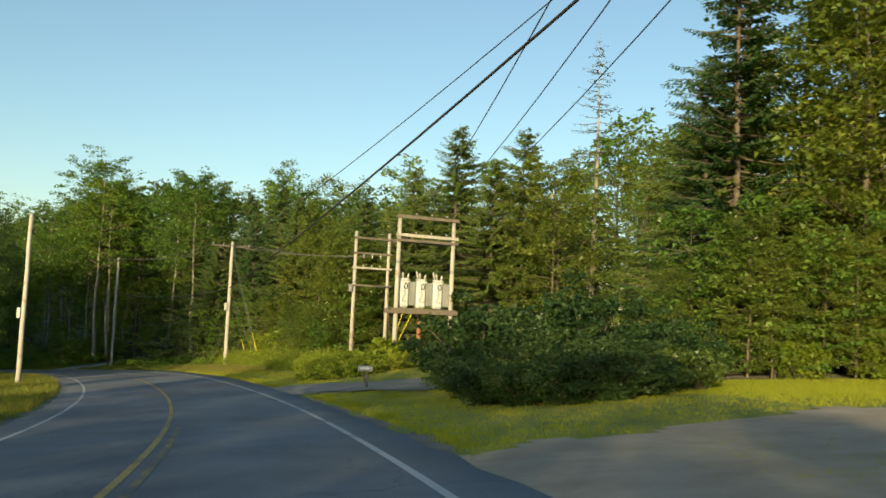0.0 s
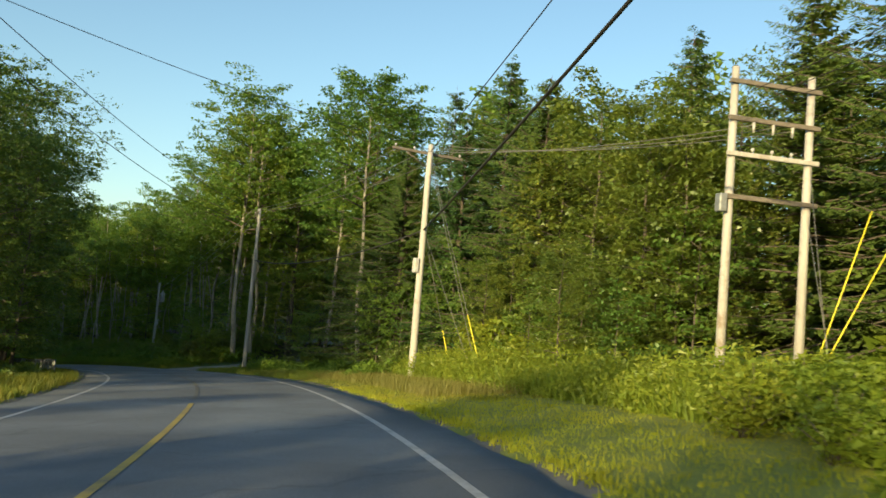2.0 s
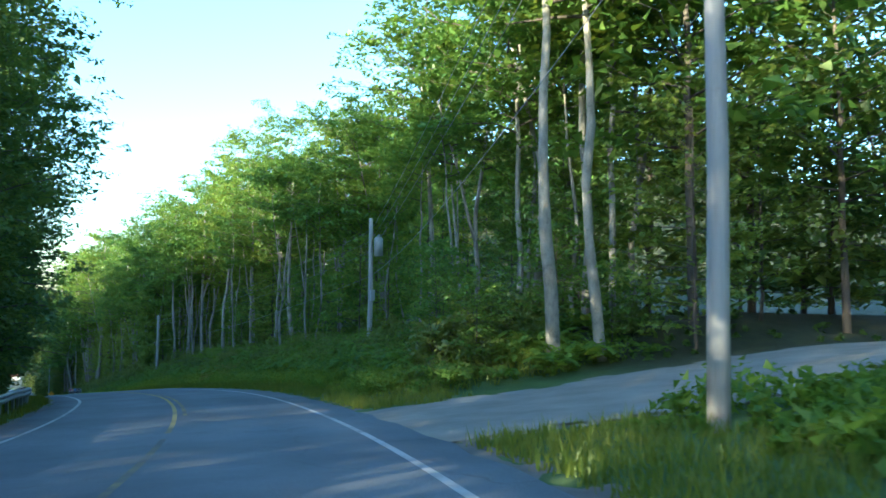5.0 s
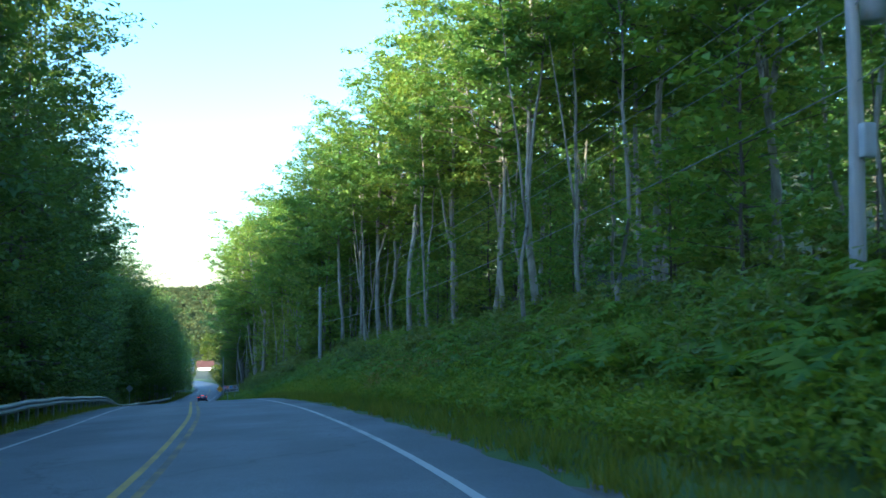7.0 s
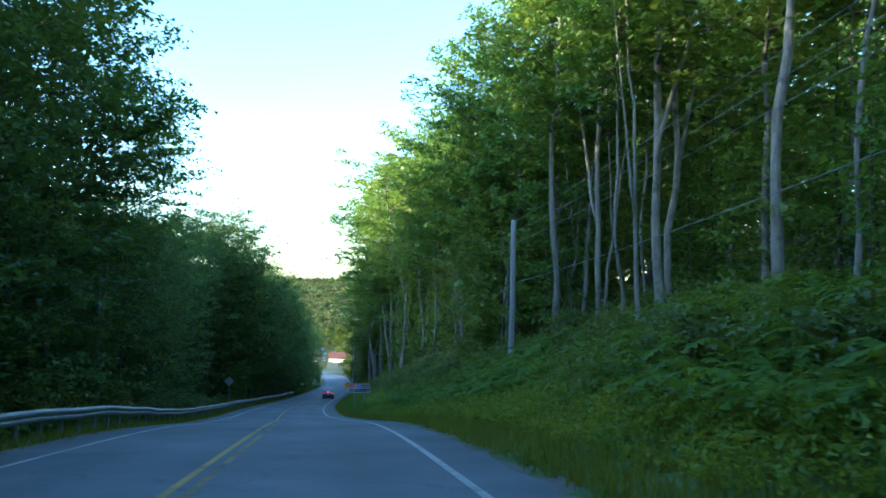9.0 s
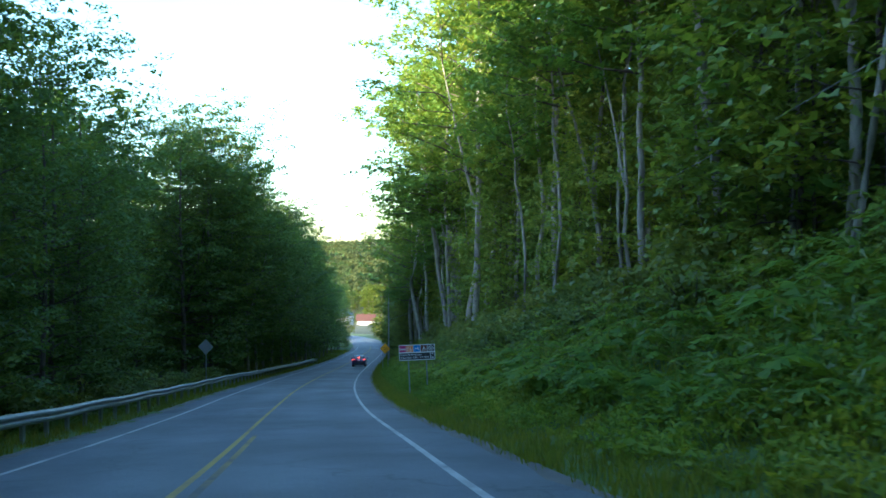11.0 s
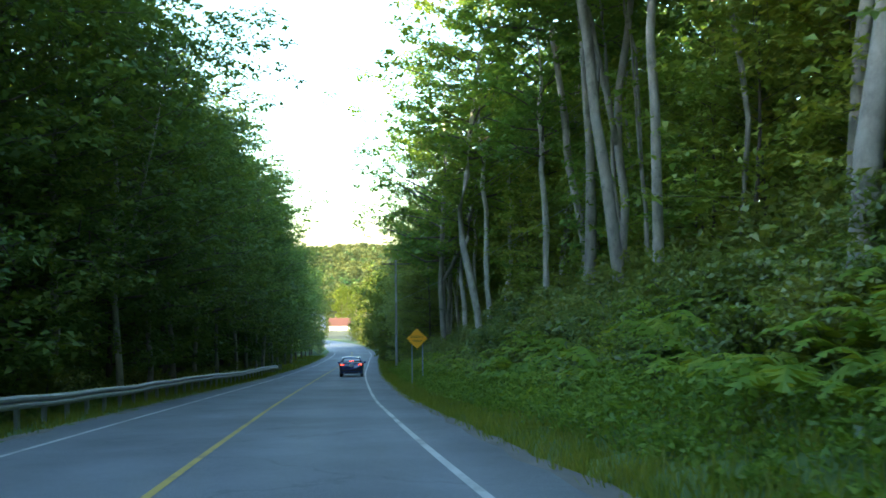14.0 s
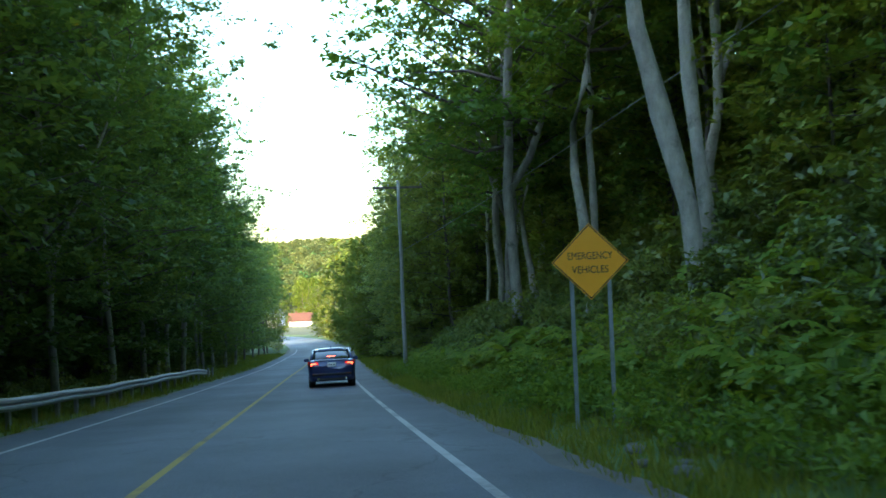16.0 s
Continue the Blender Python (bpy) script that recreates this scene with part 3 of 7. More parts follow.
def shoulder(name, side, wide):
    """Loose gravel between the asphalt and the grass, with a ragged outer edge."""
    st = np.arange(-56, 400, 0.75)
    v = []
    for s in st:
        ragged = float(np.interp(s, [45, 62, 95, 112], [wide, 0.5 * wide, 0.9 * wide, 0.45 * wide])) * (0.75 + 0.35 * math.sin(s * 0.9) * math.sin(s * 0.37) + 0.2 * math.sin(s * 3.3) + 0.12 * math.sin(s * 7.1))
        for j, d in enumerate((4.1, 4.45, 4.45 + 0.5 * ragged, 4.45 + ragged)):
            x, y = on_road(s, side * d)
            v.append((x[0], y[0], float(road_z(s, side * d)) - 0.026 - (0.018, 0.03, 0.03, 0.12)[j] + 0.03 * (j == 2)))
    f = [(4 * i + j, 4 * i + j + 1, 4 * i + j + 5, 4 * i + j + 4) for i in range(len(st) - 1) for j in range(3)]
    tagged(new(name, mesh_from(name, v, f, ROAD_GRAVEL, True)), "loose grey gravel shoulder beside the asphalt", "road shoulder", "", "structure")


def drive(name, s0, s1, d1, material, label):
    """A gravel drive leaving the road on its right side, a thin layer over the ground with a ragged edge."""
    st, dist = np.arange(s0, s1, 0.4), np.concatenate([np.arange(4.15, 9, 0.35), np.arange(9, d1, 0.8)])
    gs, gd = np.meshgrid(st, dist, indexing="ij")
    fs, fd = gs.ravel(), gd.ravel()
    keep = gravel_mask(fs, np.maximum(fd, 4.9)) + 0.12 * np.sin(fs * 2.3 + fd * 1.7) + 0.1 * np.sin(fs * 5.1 - fd * 3.3) > 0.42
    x, y = on_road(fs, fd)
    t = smooth01(fd, 4.2, 5.2)
    z = (road_z(fs, fd) - 0.006 * fd - 0.014) * (1 - t) + (ground_z(x, y) + 0.045) * t
    m = len(dist)
    f = [(i * m + j, i * m + j + 1, (i + 1) * m + j + 1, (i + 1) * m + j) for i in range(len(st) - 1) for j in range(m - 1) if keep[i * m + j] and keep[(i + 1) * m + j + 1]]
    me = mesh_from(name, np.stack([x, y, z], 1), f, material, True)
    bm = bmesh.new()
    bm.from_mesh(me)
    bmesh.ops.delete(bm, geom=[v for v in bm.verts if not v.link_faces], context="VERTS")
    bm.to_mesh(me)
    bm.free()
    tagged(new(name, me), label, "drive", "", "structure")


drive("drive_first", -2, 20, 22, FRESH_GRAVEL, "pale brown gravel drive meeting the road")
drive("drive_second", 18, 44, 36, GREY_GRAVEL, "grey gravel drive meeting the road")
drive("drive_third", 94, 118, 40, GREY_GRAVEL, "grey gravel drive climbing into the wood")
shoulder("shoulder_right", 1, 0.75)
shoulder("shoulder_left", -1, 0.8)
marking("edge_line_right", ([0, 170, 235, 400], [3.32, 3.32, 3.2, 3.18]), 0.115, PAINT_WHITE, -56, 400, "solid white edge line on asphalt")
marking("edge_line_left", -3.3, 0.115, PAINT_WHITE, -56, 400, "solid white edge line on asphalt")
for s0, s1, paint in ((-56, 58, PAINT_YELLOW), (58, 106, PAINT_GHOST), (106, 400, PAINT_YELLOW)):
    marking("centre_line_left", -0.13, 0.11, paint, s0, s1, "worn yellow centre line on asphalt")
for s0, s1 in ((-56, 21), (112, 206)):
    marking("centre_line_right", 0.13, 0.11, PAINT_FADED, s0, s1, "worn yellow centre line on asphalt")

# ---- trees and plants: shapes ----
def leaf_faces(rng, centres, spread, count, size, flat=0.45, aim=0.6, slim=0.62):
    """Leaves round the cluster centres: pointed leaves, mostly lying flat. Returns corners, 3 a leaf."""
    c = np.repeat(np.asarray(centres, float), count, axis=0)
    sp = np.repeat(np.asarray(spread, float), count)
    n = len(c)
    off = rng.normal(size=(n, 3))
    off /= np.maximum(np.linalg.norm(off, axis=1), 0.3)[:, None]
    off *= (rng.rand(n) ** 0.45)[:, None] * sp[:, None]
    off[:, 2] *= flat
    pos = c + off
    up = rng.normal(size=(n, 3)) * aim + np.array([0, 0, 1.0])
    up += off / np.maximum(sp, 0.1)[:, None] * 0.5
    up /= np.linalg.norm(up, axis=1)[:, None]
    along = np.cross(up, rng.normal(size=(n, 3)))
    along /= np.maximum(np.linalg.norm(along, axis=1), 1e-6)[:, None]
    side = np.cross(up, along)
    ln = (size * (0.6 + 0.8 * rng.rand(n)))[:, None]
    a = pos - along * ln * 0.4 + side * ln * slim * 0.6
    b = pos - along * ln * 0.25 - side * ln * slim * 0.6
    e = pos + along * ln * 0.65 - up * ln * 0.1
    return np.stack([a, b, e], 1).reshape(-1, 3)


def broadleaf(seed, tall, crown_from, reach, limbs, leaves, size, trunk_r, fork=False, low=False, lean=0.04, knots=0.06, flat=0.38, fine=True):
    """Trunk lines and leaf corners of a deciduous tree."""
    rng = np.random.RandomState(seed)
    drift = rng.normal(size=(13, 2)).cumsum(0) * lean * tall / 11
    hs = np.concatenate([[-0.3], np.linspace(0.25, tall * 0.93, 12)])
    stem = np.stack([drift[:, 0], drift[:, 1], hs], 1)
    stem[0, :2] = stem[1, :2]
    stem -= np.array([stem[1, 0], stem[1, 1], 0])
    rad = trunk_r * np.clip(1.0 - 0.9 * (hs / tall), 0.12, 1) ** 0.8
    rad *= 1 + knots * rng.normal(size=13)
    rad[0] *= 1.45
    lines = [(stem, rad)]
    axes = [stem]
    if fork:
        at = stem[4]
        ang = rng.rand() * 6.28
        arm = np.array([at + np.array([math.cos(ang), math.sin(ang), 0]) * q * reach * 0.7 + np.array([0, 0, q * tall * 0.52]) for q in (0, 0.12, 0.35, 0.7, 1.0)])
        arm[:, :2] += rng.normal(size=(5, 2)).cumsum(0) * 0.12
        arm[0] = at
        lines.append((arm, rad[4] * np.array([0.8, 0.72, 0.55, 0.35, 0.1])))
        axes.append(arm)
    centres, spread = [], []
    for i in range(limbs):
        u = (i + rng.rand() * 0.8) / limbs
        h = tall * (crown_from + (0.95 - crown_from) * u)
        ax = axes[i % len(axes)]
        base = np.array([np.interp(h, ax[:, 2], ax[:, k]) for k in range(2)] + [min(h, ax[-1, 2])])
        shape = 0.45 + 0.75 * math.sin(math.pi * min(1, 0.18 + 0.8 * u) ** 0.9)
        if low:
            shape = 0.5 + 0.65 * math.sin(math.pi * (0.1 + 0.8 * u))
        ln = reach * shape * (0.75 + 0.5 * rng.rand())
        az = i * 2.399 + rng.rand() * 1.1
        rise = 0.12 + 0.75 * u + 0.25 * rng.rand()
        if low:
            rise -= 0.15
        way = np.array([math.cos(az), math.sin(az), rise])
        pts = [base + way * ln * q + np.array([0, 0, -0.12 * ln * q * q]) + rng.normal(size=3) * 0.1 * ln * q for q in (0, 0.35, 0.7, 1.0)]
        r0 = max(0.018, trunk_r * 0.36 * (1.1 - u))
        lines.append((pts, [r0, r0 * 0.7, r0 * 0.4, r0 * 0.15]))
        out = np.array([way[0], way[1], 0]) / math.hypot(way[0], way[1])
        side = np.array([-out[1], out[0], 0])
        for q in (0.36, 0.5, 0.64, 0.78, 0.9, 1.0) if fine else (0.55, 0.8, 1.0):
            p = np.array([np.interp(q, (0, 0.35, 0.7, 1.0), [w[k] for w in pts]) for k in range(3)])
            wide = ln * 0.42 * (1.05 - 0.6 * q)
            for sg in ((-1, 0, 1) if q < 0.95 else (0,)) if fine else (-1, 1):
                o = side * sg * wide * (0.55 + 0.6 * rng.rand()) + out * rng.normal() * 0.06 * ln
                o[2] = 0.05 * ln * rng.normal() - 0.08 * abs(sg) * wide
                centres.append(p + o)
                spread.append((0.42 + 0.4 * rng.rand() if fine else 0.8 + 0.6 * rng.rand()) * (reach / 4.0) ** 0.5)
    centres.append(stem[-1])
    spread.append(0.9)
    quads = leaf_faces(rng, centres, spread, max(3, leaves // len(centres)), size, flat, 0.42)
    return lines, quads


def conifer(seed, tall, reach, first, whorls, dens, size, trunk_r, bare_top=0.0):
    """Trunk lines and needle sprays of a spruce or hemlock."""
    rng = np.random.RandomState(seed)
    hs = np.linspace(-0.3, tall, 8)
    stem = np.stack([np.sin(hs * 0.2 + seed) * 0.08, np.cos(hs * 0.17) * 0.08, hs], 1)
    lines = [(stem, trunk_r * np.clip(1 - hs / tall, 0.04, 1))]
    quads = []
    for w in range(whorls):
        u = (w + 0.5 * rng.rand()) / whorls
        h = tall * (first + (0.985 - first) * u)
        n = 5 + int(3 * rng.rand())
        thin = bare_top and u > 1 - bare_top
        for b in range(n):
            az = 6.283 * b / n + rng.rand() * 1.0 + w
            ln = reach * (1 - u) ** 0.75 * (0.45 + 0.9 * rng.rand()) + 0.25
            if thin and rng.rand() < 0.35:
                continue
            hb = h + rng.normal() * 0.035 * tall * (1 - 0.7 * u)
            out = np.array([math.cos(az), math.sin(az), 0])
            side = np.array([-out[1], out[0], 0])
            droop = -0.25 - 0.25 * (1 - u) + 0.35 * u + 0.14 * rng.normal()
            tip = lambda q: np.array([0, 0, hb]) + out * ln * q + np.array([0, 0, droop * ln * q + 0.22 * ln * q * q])
            r = 0.012 + 0.02 * (1 - u)
            lines.append(([tip(0), tip(0.5), tip(1)], [r * 1.6, r, r * 0.3]))
            k = max(2, int(ln * dens * (0.35 if thin else 1)))
            for q in (np.arange(k) + rng.rand(k)) / k:
                if q < 0.15:
                    continue
                c = tip(q)
                for sg in (-1, 1):
                    w2 = size * (0.55 + 0.7 * rng.rand()) * (1.15 - 0.55 * q)
                    d = side * sg * (0.75 + 0.3 * rng.rand()) + out * (0.55 + 0.4 * rng.rand()) + np.array([0, 0, -0.25 - 0.3 * rng.rand() + 0.15 * rng.normal()])
                    e = np.cross(d, [0, 0, 1.0])
                    e = e / np.linalg.norm(e) * w2 * 0.24
                    t0 = c + rng.normal(size=3) * 0.05
                    quads += [t0, t0 + d * w2 * 0.5 + e, t0 + d * w2, t0 + d * w2 * 0.5 - e + np.array([0, 0, -0.05])]
    return lines, np.array(quads)


def shrub_shape(seed, wide, tall, leaves, size):
    rng = np.random.RandomState(seed)
    lines, centres, spread = [], [], []
    for i in range(20):
        az, tilt = i * 2.4 + rng.rand(), 0.1 + 0.9 * rng.rand()
        top = np.array([math.cos(az) * wide * tilt, math.sin(az) * wide * tilt, tall * (1.0 - 0.45 * tilt * tilt) * (0.6 + 0.4 * rng.rand())])
        mid = top * np.array([0.45, 0.45, 0.6])
        lines.append(([(top[0] * 0.06, top[1] * 0.06, -0.15), mid, top], [0.03, 0.02, 0.006]))
        for q in (0.3, 0.5, 0.68, 0.85, 1.0):
            centres.append(mid * 2 * q * (1 - q) + top * q * q + rng.normal(size=3) * 0.13 * wide)
            spread.append(wide * (0.17 + 0.14 * rng.rand()))
    centres = np.array(centres)
    centres[:, 2] = np.maximum(centres[:, 2], 0.15)
    return lines, leaf_faces(rng, centres, spread, max(3, leaves // len(centres)), size, 0.5, 0.55)


KINDS = {}


def kind_of(name, key, made, bark, leaf, sides, label, category, trunk_name="trunk", crown_name="crown"):
    """One plant to copy from: an empty at the foot, with its wood and its leaves under it."""
    lines, corners = made
    main = [q for q in lines if len(q[0]) > 4]
    rest = [q for q in lines if len(q[0]) <= 4]
    size = 4 if "spruce" in key or key in ("hemlock", "dying") else 3
    stem = tubes(trunk_name, main, bark, sides) if main else None
    KINDS[key] = (name, stem, tubes("branchwork", rest, BARK_DARK, 4 if sides > 5 else 3), quick_mesh(crown_name, corners, size, leaf), label, category, trunk_name, crown_name)


def plant(key, x, y, scale=1.0, turn=0.0, group="", sink=0.12, tall=1.0, lean=(0, 0)):
    name, wood_me, limb_me, leaf_me, label, category, a, b = KINDS[key]
    ob = thing(name, x, y, gz(x, y) - sink * scale, turn, label, category, group)
    ob.matrix_basis = pose(x, y, gz(x, y) - sink * scale, lean[0], lean[1], turn) @ Matrix.Diagonal((scale, scale, scale * tall, 1))
    if wood_me:
        part(a, wood_me, ob)
    tagged(part("branchwork" if wood_me else a, limb_me, ob), "", "", "", "stuff")
    part(b, leaf_me, ob)
    return ob


FOREST = "tall maple with a bare grey trunk and high green crown"
for i in range(5):
    kind_of("maple_tree", f"forest{i}", broadleaf(11 + i, 19 + 1.2 * i, 0.42 + 0.04 * (i % 3), 3.6 + 0.22 * i, 36, 10500, 0.25, 0.145 + 0.018 * i, i in (1, 3), False, 0.06, 0.06, 0.32), BARK_GREY, LEAF_FOREST, 8, FOREST, "tree")
for i in range(3):
    kind_of("beech_tree", f"beech{i}", broadleaf(23 + i, 19 + i, 0.46, 3.6, 30, 8500, 0.26, 0.2, i == 1, False, 0.09, 0.12, 0.32), BARK_PALE, LEAF_FOREST, 9, "old beech with a pale crooked trunk and high crown", "tree")
for i in range(3):
    kind_of("maple_tree", f"back{i}", broadleaf(31 + i, 20 + i, (0.3, 0.1, 0.06)[i], 4.2, 30, 3000, 0.5, 0.2, i == 1, flat=0.4, fine=False), BARK_DARK, LEAF_FOREST, 5, "tall deciduous tree with dark trunk in the wood", "tree")
for i in range(4):
    kind_of("edge_tree", f"edge{i}", broadleaf(51 + i, 14 + 1.5 * i, 0.07, 3.3 + 0.2 * i, 46, 13000, 0.22, 0.15, i == 2, True, flat=0.55), BARK_DARK, LEAF_EDGE, 6, "leafy deciduous tree with branches down to the ground", "tree")
for i in range(4):
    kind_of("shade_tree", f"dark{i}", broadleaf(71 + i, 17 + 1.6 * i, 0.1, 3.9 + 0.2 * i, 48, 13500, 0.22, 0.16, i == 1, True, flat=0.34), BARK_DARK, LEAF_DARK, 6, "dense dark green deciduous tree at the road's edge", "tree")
for i in range(2):
    kind_of("young_maple", f"slim{i}", broadleaf(171 + i, 16 + 2 * i, 0.58, 2.3, 18, 3000, 0.27, 0.095, i == 1, False, 0.07, 0.08), BARK_GREY, LEAF_FOREST, 6, "slender maple with a thin pale trunk", "tree")
for i in range(2):
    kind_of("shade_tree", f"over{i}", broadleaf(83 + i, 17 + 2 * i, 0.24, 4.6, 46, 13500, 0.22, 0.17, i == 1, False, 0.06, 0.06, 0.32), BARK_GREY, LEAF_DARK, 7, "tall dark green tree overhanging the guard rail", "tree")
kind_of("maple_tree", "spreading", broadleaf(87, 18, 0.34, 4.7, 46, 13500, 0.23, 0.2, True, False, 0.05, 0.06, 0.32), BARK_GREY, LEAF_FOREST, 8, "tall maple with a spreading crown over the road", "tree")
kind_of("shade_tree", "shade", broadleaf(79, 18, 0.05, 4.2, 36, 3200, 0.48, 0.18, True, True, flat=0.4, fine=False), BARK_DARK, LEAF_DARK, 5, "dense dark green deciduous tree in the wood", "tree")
for i in range(3):
    kind_of("spruce_tree", f"spruce{i}", conifer(91 + i, 16 + 2 * i, 3.3 + 0.25 * i, 0.05, 50, 18.0, 0.27, 0.2), BARK_DARK, NEEDLES, 6, "dark green spruce with drooping branches", "tree")
kind_of("hemlock_tree", "hemlock", conifer(97, 15, 5.2, 0.03, 50, 19.0, 0.27, 0.18), BARK_DARK, NEEDLES_DRY, 6, "olive green hemlock with wide drooping branches", "tree")
kind_of("dying_spruce", "dying", conifer(99, 23, 3.2, 0.2, 36, 9.0, 0.28, 0.26, 0.7), BARK_GREY, NEEDLES_DRY, 6, "half-dead spruce with sparse needles and bare twigs", "tree")
for i in range(3):
    kind_of("sapling", f"sapling{i}", broadleaf(111 + i, 5.5 + i, 0.12, 2.0, 22, 2600, 0.2, 0.05, False, True, flat=0.3), BARK_DARK, LEAF_FOREST, 5, "slender young maple with layered leaves", "tree")
for i in range(2):
    kind_of("understory_tree", f"under{i}", broadleaf(121 + i, 9 + 1.5 * i, 0.1, 3.2, 30, 4600, 0.24, 0.09, False, True, flat=0.26), BARK_DARK, LEAF_UNDER, 5, "young maple with layered green leaves under taller trees", "tree")
for i in range(3):
    kind_of("shrub", f"shrub{i}", shrub_shape(131 + i, 1.35, 1.9, 2400, 0.15), BARK_DARK, LEAF_SHRUB, 4, "bushy dark green shrub", "shrub", "stemwork", "foliage")
for i in range(2):
    kind_of("roadside_bush", f"bright{i}", shrub_shape(141 + i, 1.2, 1.7, 2400, 0.14), BARK_DARK, LEAF_BRIGHT, 4, "sunlit yellow-green roadside bush", "shrub", "stemwork", "foliage")
kind_of("vine_thicket", "vine", shrub_shape(145, 1.25, 1.15, 1900, 0.24), BARK_DARK, LEAF_BRIGHT, 4, "broad-leaved yellow-green vines in a tangle", "shrub", "stemwork", "foliage")
kind_of("shrub", "thicket", shrub_shape(161, 1.5, 1.7, 9000, 0.095), BARK_DARK, LEAF_THICKET, 4, "dense bush beside the drive, shade put into its dark leaves", "shrub", "stemwork", "foliage")
kind_of("yellow_tree", "yellow", broadleaf(151, 15, 0.12, 4.2, 34, 3200, 0.5, 0.2, False, True, flat=0.6, fine=False), BARK_DARK, LEAF_YELLOW, 5, "bright yellow-green tree in the evening sun", "tree")
kind_of("valley_tree", "valley", broadleaf(153, 13, 0.06, 4.2, 30, 2200, 0.6, 0.2, False, True, flat=0.6, fine=False), BARK_DARK, LEAF_VALE, 5, "green deciduous tree in the valley", "tree")
kind_of("hemlock_tree", "vale_spruce", conifer(197, 15, 3.3, 0.03, 40, 6.6, 0.5, 0.18), BARK_DARK, LEAF_VALE, 5, "green conifer by the road into the village", "tree")

# ---- trees and plants: where they stand ----
rng = np.random.RandomState(5)


def plant_sd(key, s, d, scale=1.0, group="", **more):
    x, y = on_road(s, d)
    return plant(key, float(x[0]), float(y[0]), scale, rng.rand() * 360, group, **more)


# Tall trunks in the front row on the bank, in two stretches.
BANK_TREES = [
    (116.6, 15.4), (121.5, 14.6), (127.5, 14.6), (133.5, 15.0), (142.0, 15.1), (142.7, 16.2), (146.3, 14.2), (149.6, 15.6), (154.6, 13.6), (159.5, 13.9), (160.5, 16.1),
    (164.0, 15.0), (167.3, 13.8), (171.8, 15.2), (174.2, 13.0), (177.7, 14.6), (180.6, 12.6), (183.7, 14.3), (187.7, 13.0), (190.2, 11.9), (191.4, 13.5), (196.8, 14.2),
]
DEEP_TREES = [
    (201.4, 12.4), (204.4, 14.2), (207.7, 12.9), (211.9, 12.0), (215.4, 13.4), (219.1, 12.6), (223.6, 12.4), (229.9, 13.0), (235.0, 12.6), (239.9, 10.7), (243.2, 13.6),
    (245.5, 10.9), (248.4, 12.6), (254.5, 10.7), (258.7, 11.1), (261.8, 11.7), (265.7, 11.8), (269.2, 13.2),
]
for n, (s, d) in enumerate(BANK_TREES + DEEP_TREES):
    forked = any(abs(s - q) < 0.2 for q in (142.0, 187.7, 229.9))
    plant_sd("forest1" if forked else f"forest{(n * 3) % 5}", s, d, float(np.interp(s, [112, 124, 132, 160, 172, 215, 230, 250], [1.0, 0.95, 0.74, 0.74, 0.8, 0.82, 0.92, 1.08])) + 0.15 * rng.rand(), "trees on the bank", lean=(rng.normal() * 2.2, rng.normal() * 2.2))
for n, (s, d, sc) in enumerate(((271.7, 11.7, 0.9), (276.4, 13.4, 0.8), (280.4, 9.6, 1.12), (281.6, 10.4, 0.95), (284.6, 11.6, 0.8), (288.2, 9.7, 0.82), (290.4, 10.6, 0.72), (307.6, 11.6, 0.62), (297.6, 10.4, 0.66), (300.0, 9.3, 0.92), (302.4, 10.8, 0.66), (305.0, 12.2, 0.7), (311.0, 11.0, 0.66))):
    plant_sd(f"beech{n % 3}", s, d, sc, "beeches on the bank", lean=(rng.normal() * 3, rng.normal() * 3))
# Slender trunks between them.
for s in np.arange(117, 300, 3.6):
    plant_sd(f"slim{rng.randint(2)}", s + rng.rand() * 2.5, 11 + rng.rand() * 6.5, (0.72 if s < 215 else 0.85) + 0.2 * rng.rand(), "slender trees on the bank", lean=(rng.normal() * 3.5, rng.normal() * 3.5))
# The wood behind them.
for s in np.arange(206, 335, 6.5):
    plant_sd("shade", s + rng.rand() * 2, 21 + rng.rand() * 6, 0.45 + 0.25 * rng.rand(), "wood above the road")
    plant_sd("back2", s + rng.rand() * 2, 30 + rng.rand() * 10, 0.6 + 0.2 * rng.rand(), "wood above the road")
for s in np.arange(113, 300, 3.1):
    for d0, key, share in ((17.5, "forest", 0.16), (23, "back", 0.3), (31, "back", 0.3), (41, "back", 0.3), (54, "back", 0.2)):
        if rng.rand() < share * (0.5 if s < 172 and d0 > 20 else 1.0):
            k = f"forest{rng.randint(5)}" if key == "forest" else f"back{rng.randint(3)}"
            plant_sd(k, s + rng.rand() * 3, d0 + rng.rand() * 5, (0.64 if s < 165 else 0.72 if s < 215 else 0.84) + 0.18 * rng.rand(), "wood above the road")
for s in np.concatenate([np.arange(112, 170, 5.2), np.arange(170, 300, 2.9)]):
    plant_sd(f"under{rng.randint(2)}", s + rng.rand() * 2, 15 + rng.rand() * 8, 0.65 + 0.5 * rng.rand(), "young trees under the wood")
for s in np.arange(200, 304, 1.5):
    plant_sd(f"under{rng.randint(2)}", s + rng.rand(), 12.2 + rng.rand() * 4.5, 0.5 + 0.5 * rng.rand(), "young trees under the wood")
# Trees added far off the road to stop stray sun through the gap.
for n in range(14):
    plant_sd(f"back{n % 3}", 62 + 38 * rng.rand(), 38 + 40 * rng.rand(), 0.88 + 0.2 * rng.rand(), "wood above the road")
for s in np.arange(114, 296, 3.4):
    plant_sd(f"sapling{rng.randint(3)}", s + rng.rand() * 3, 12.5 + rng.rand() * 7, 0.7 + 0.6 * rng.rand(), "saplings under the trees")
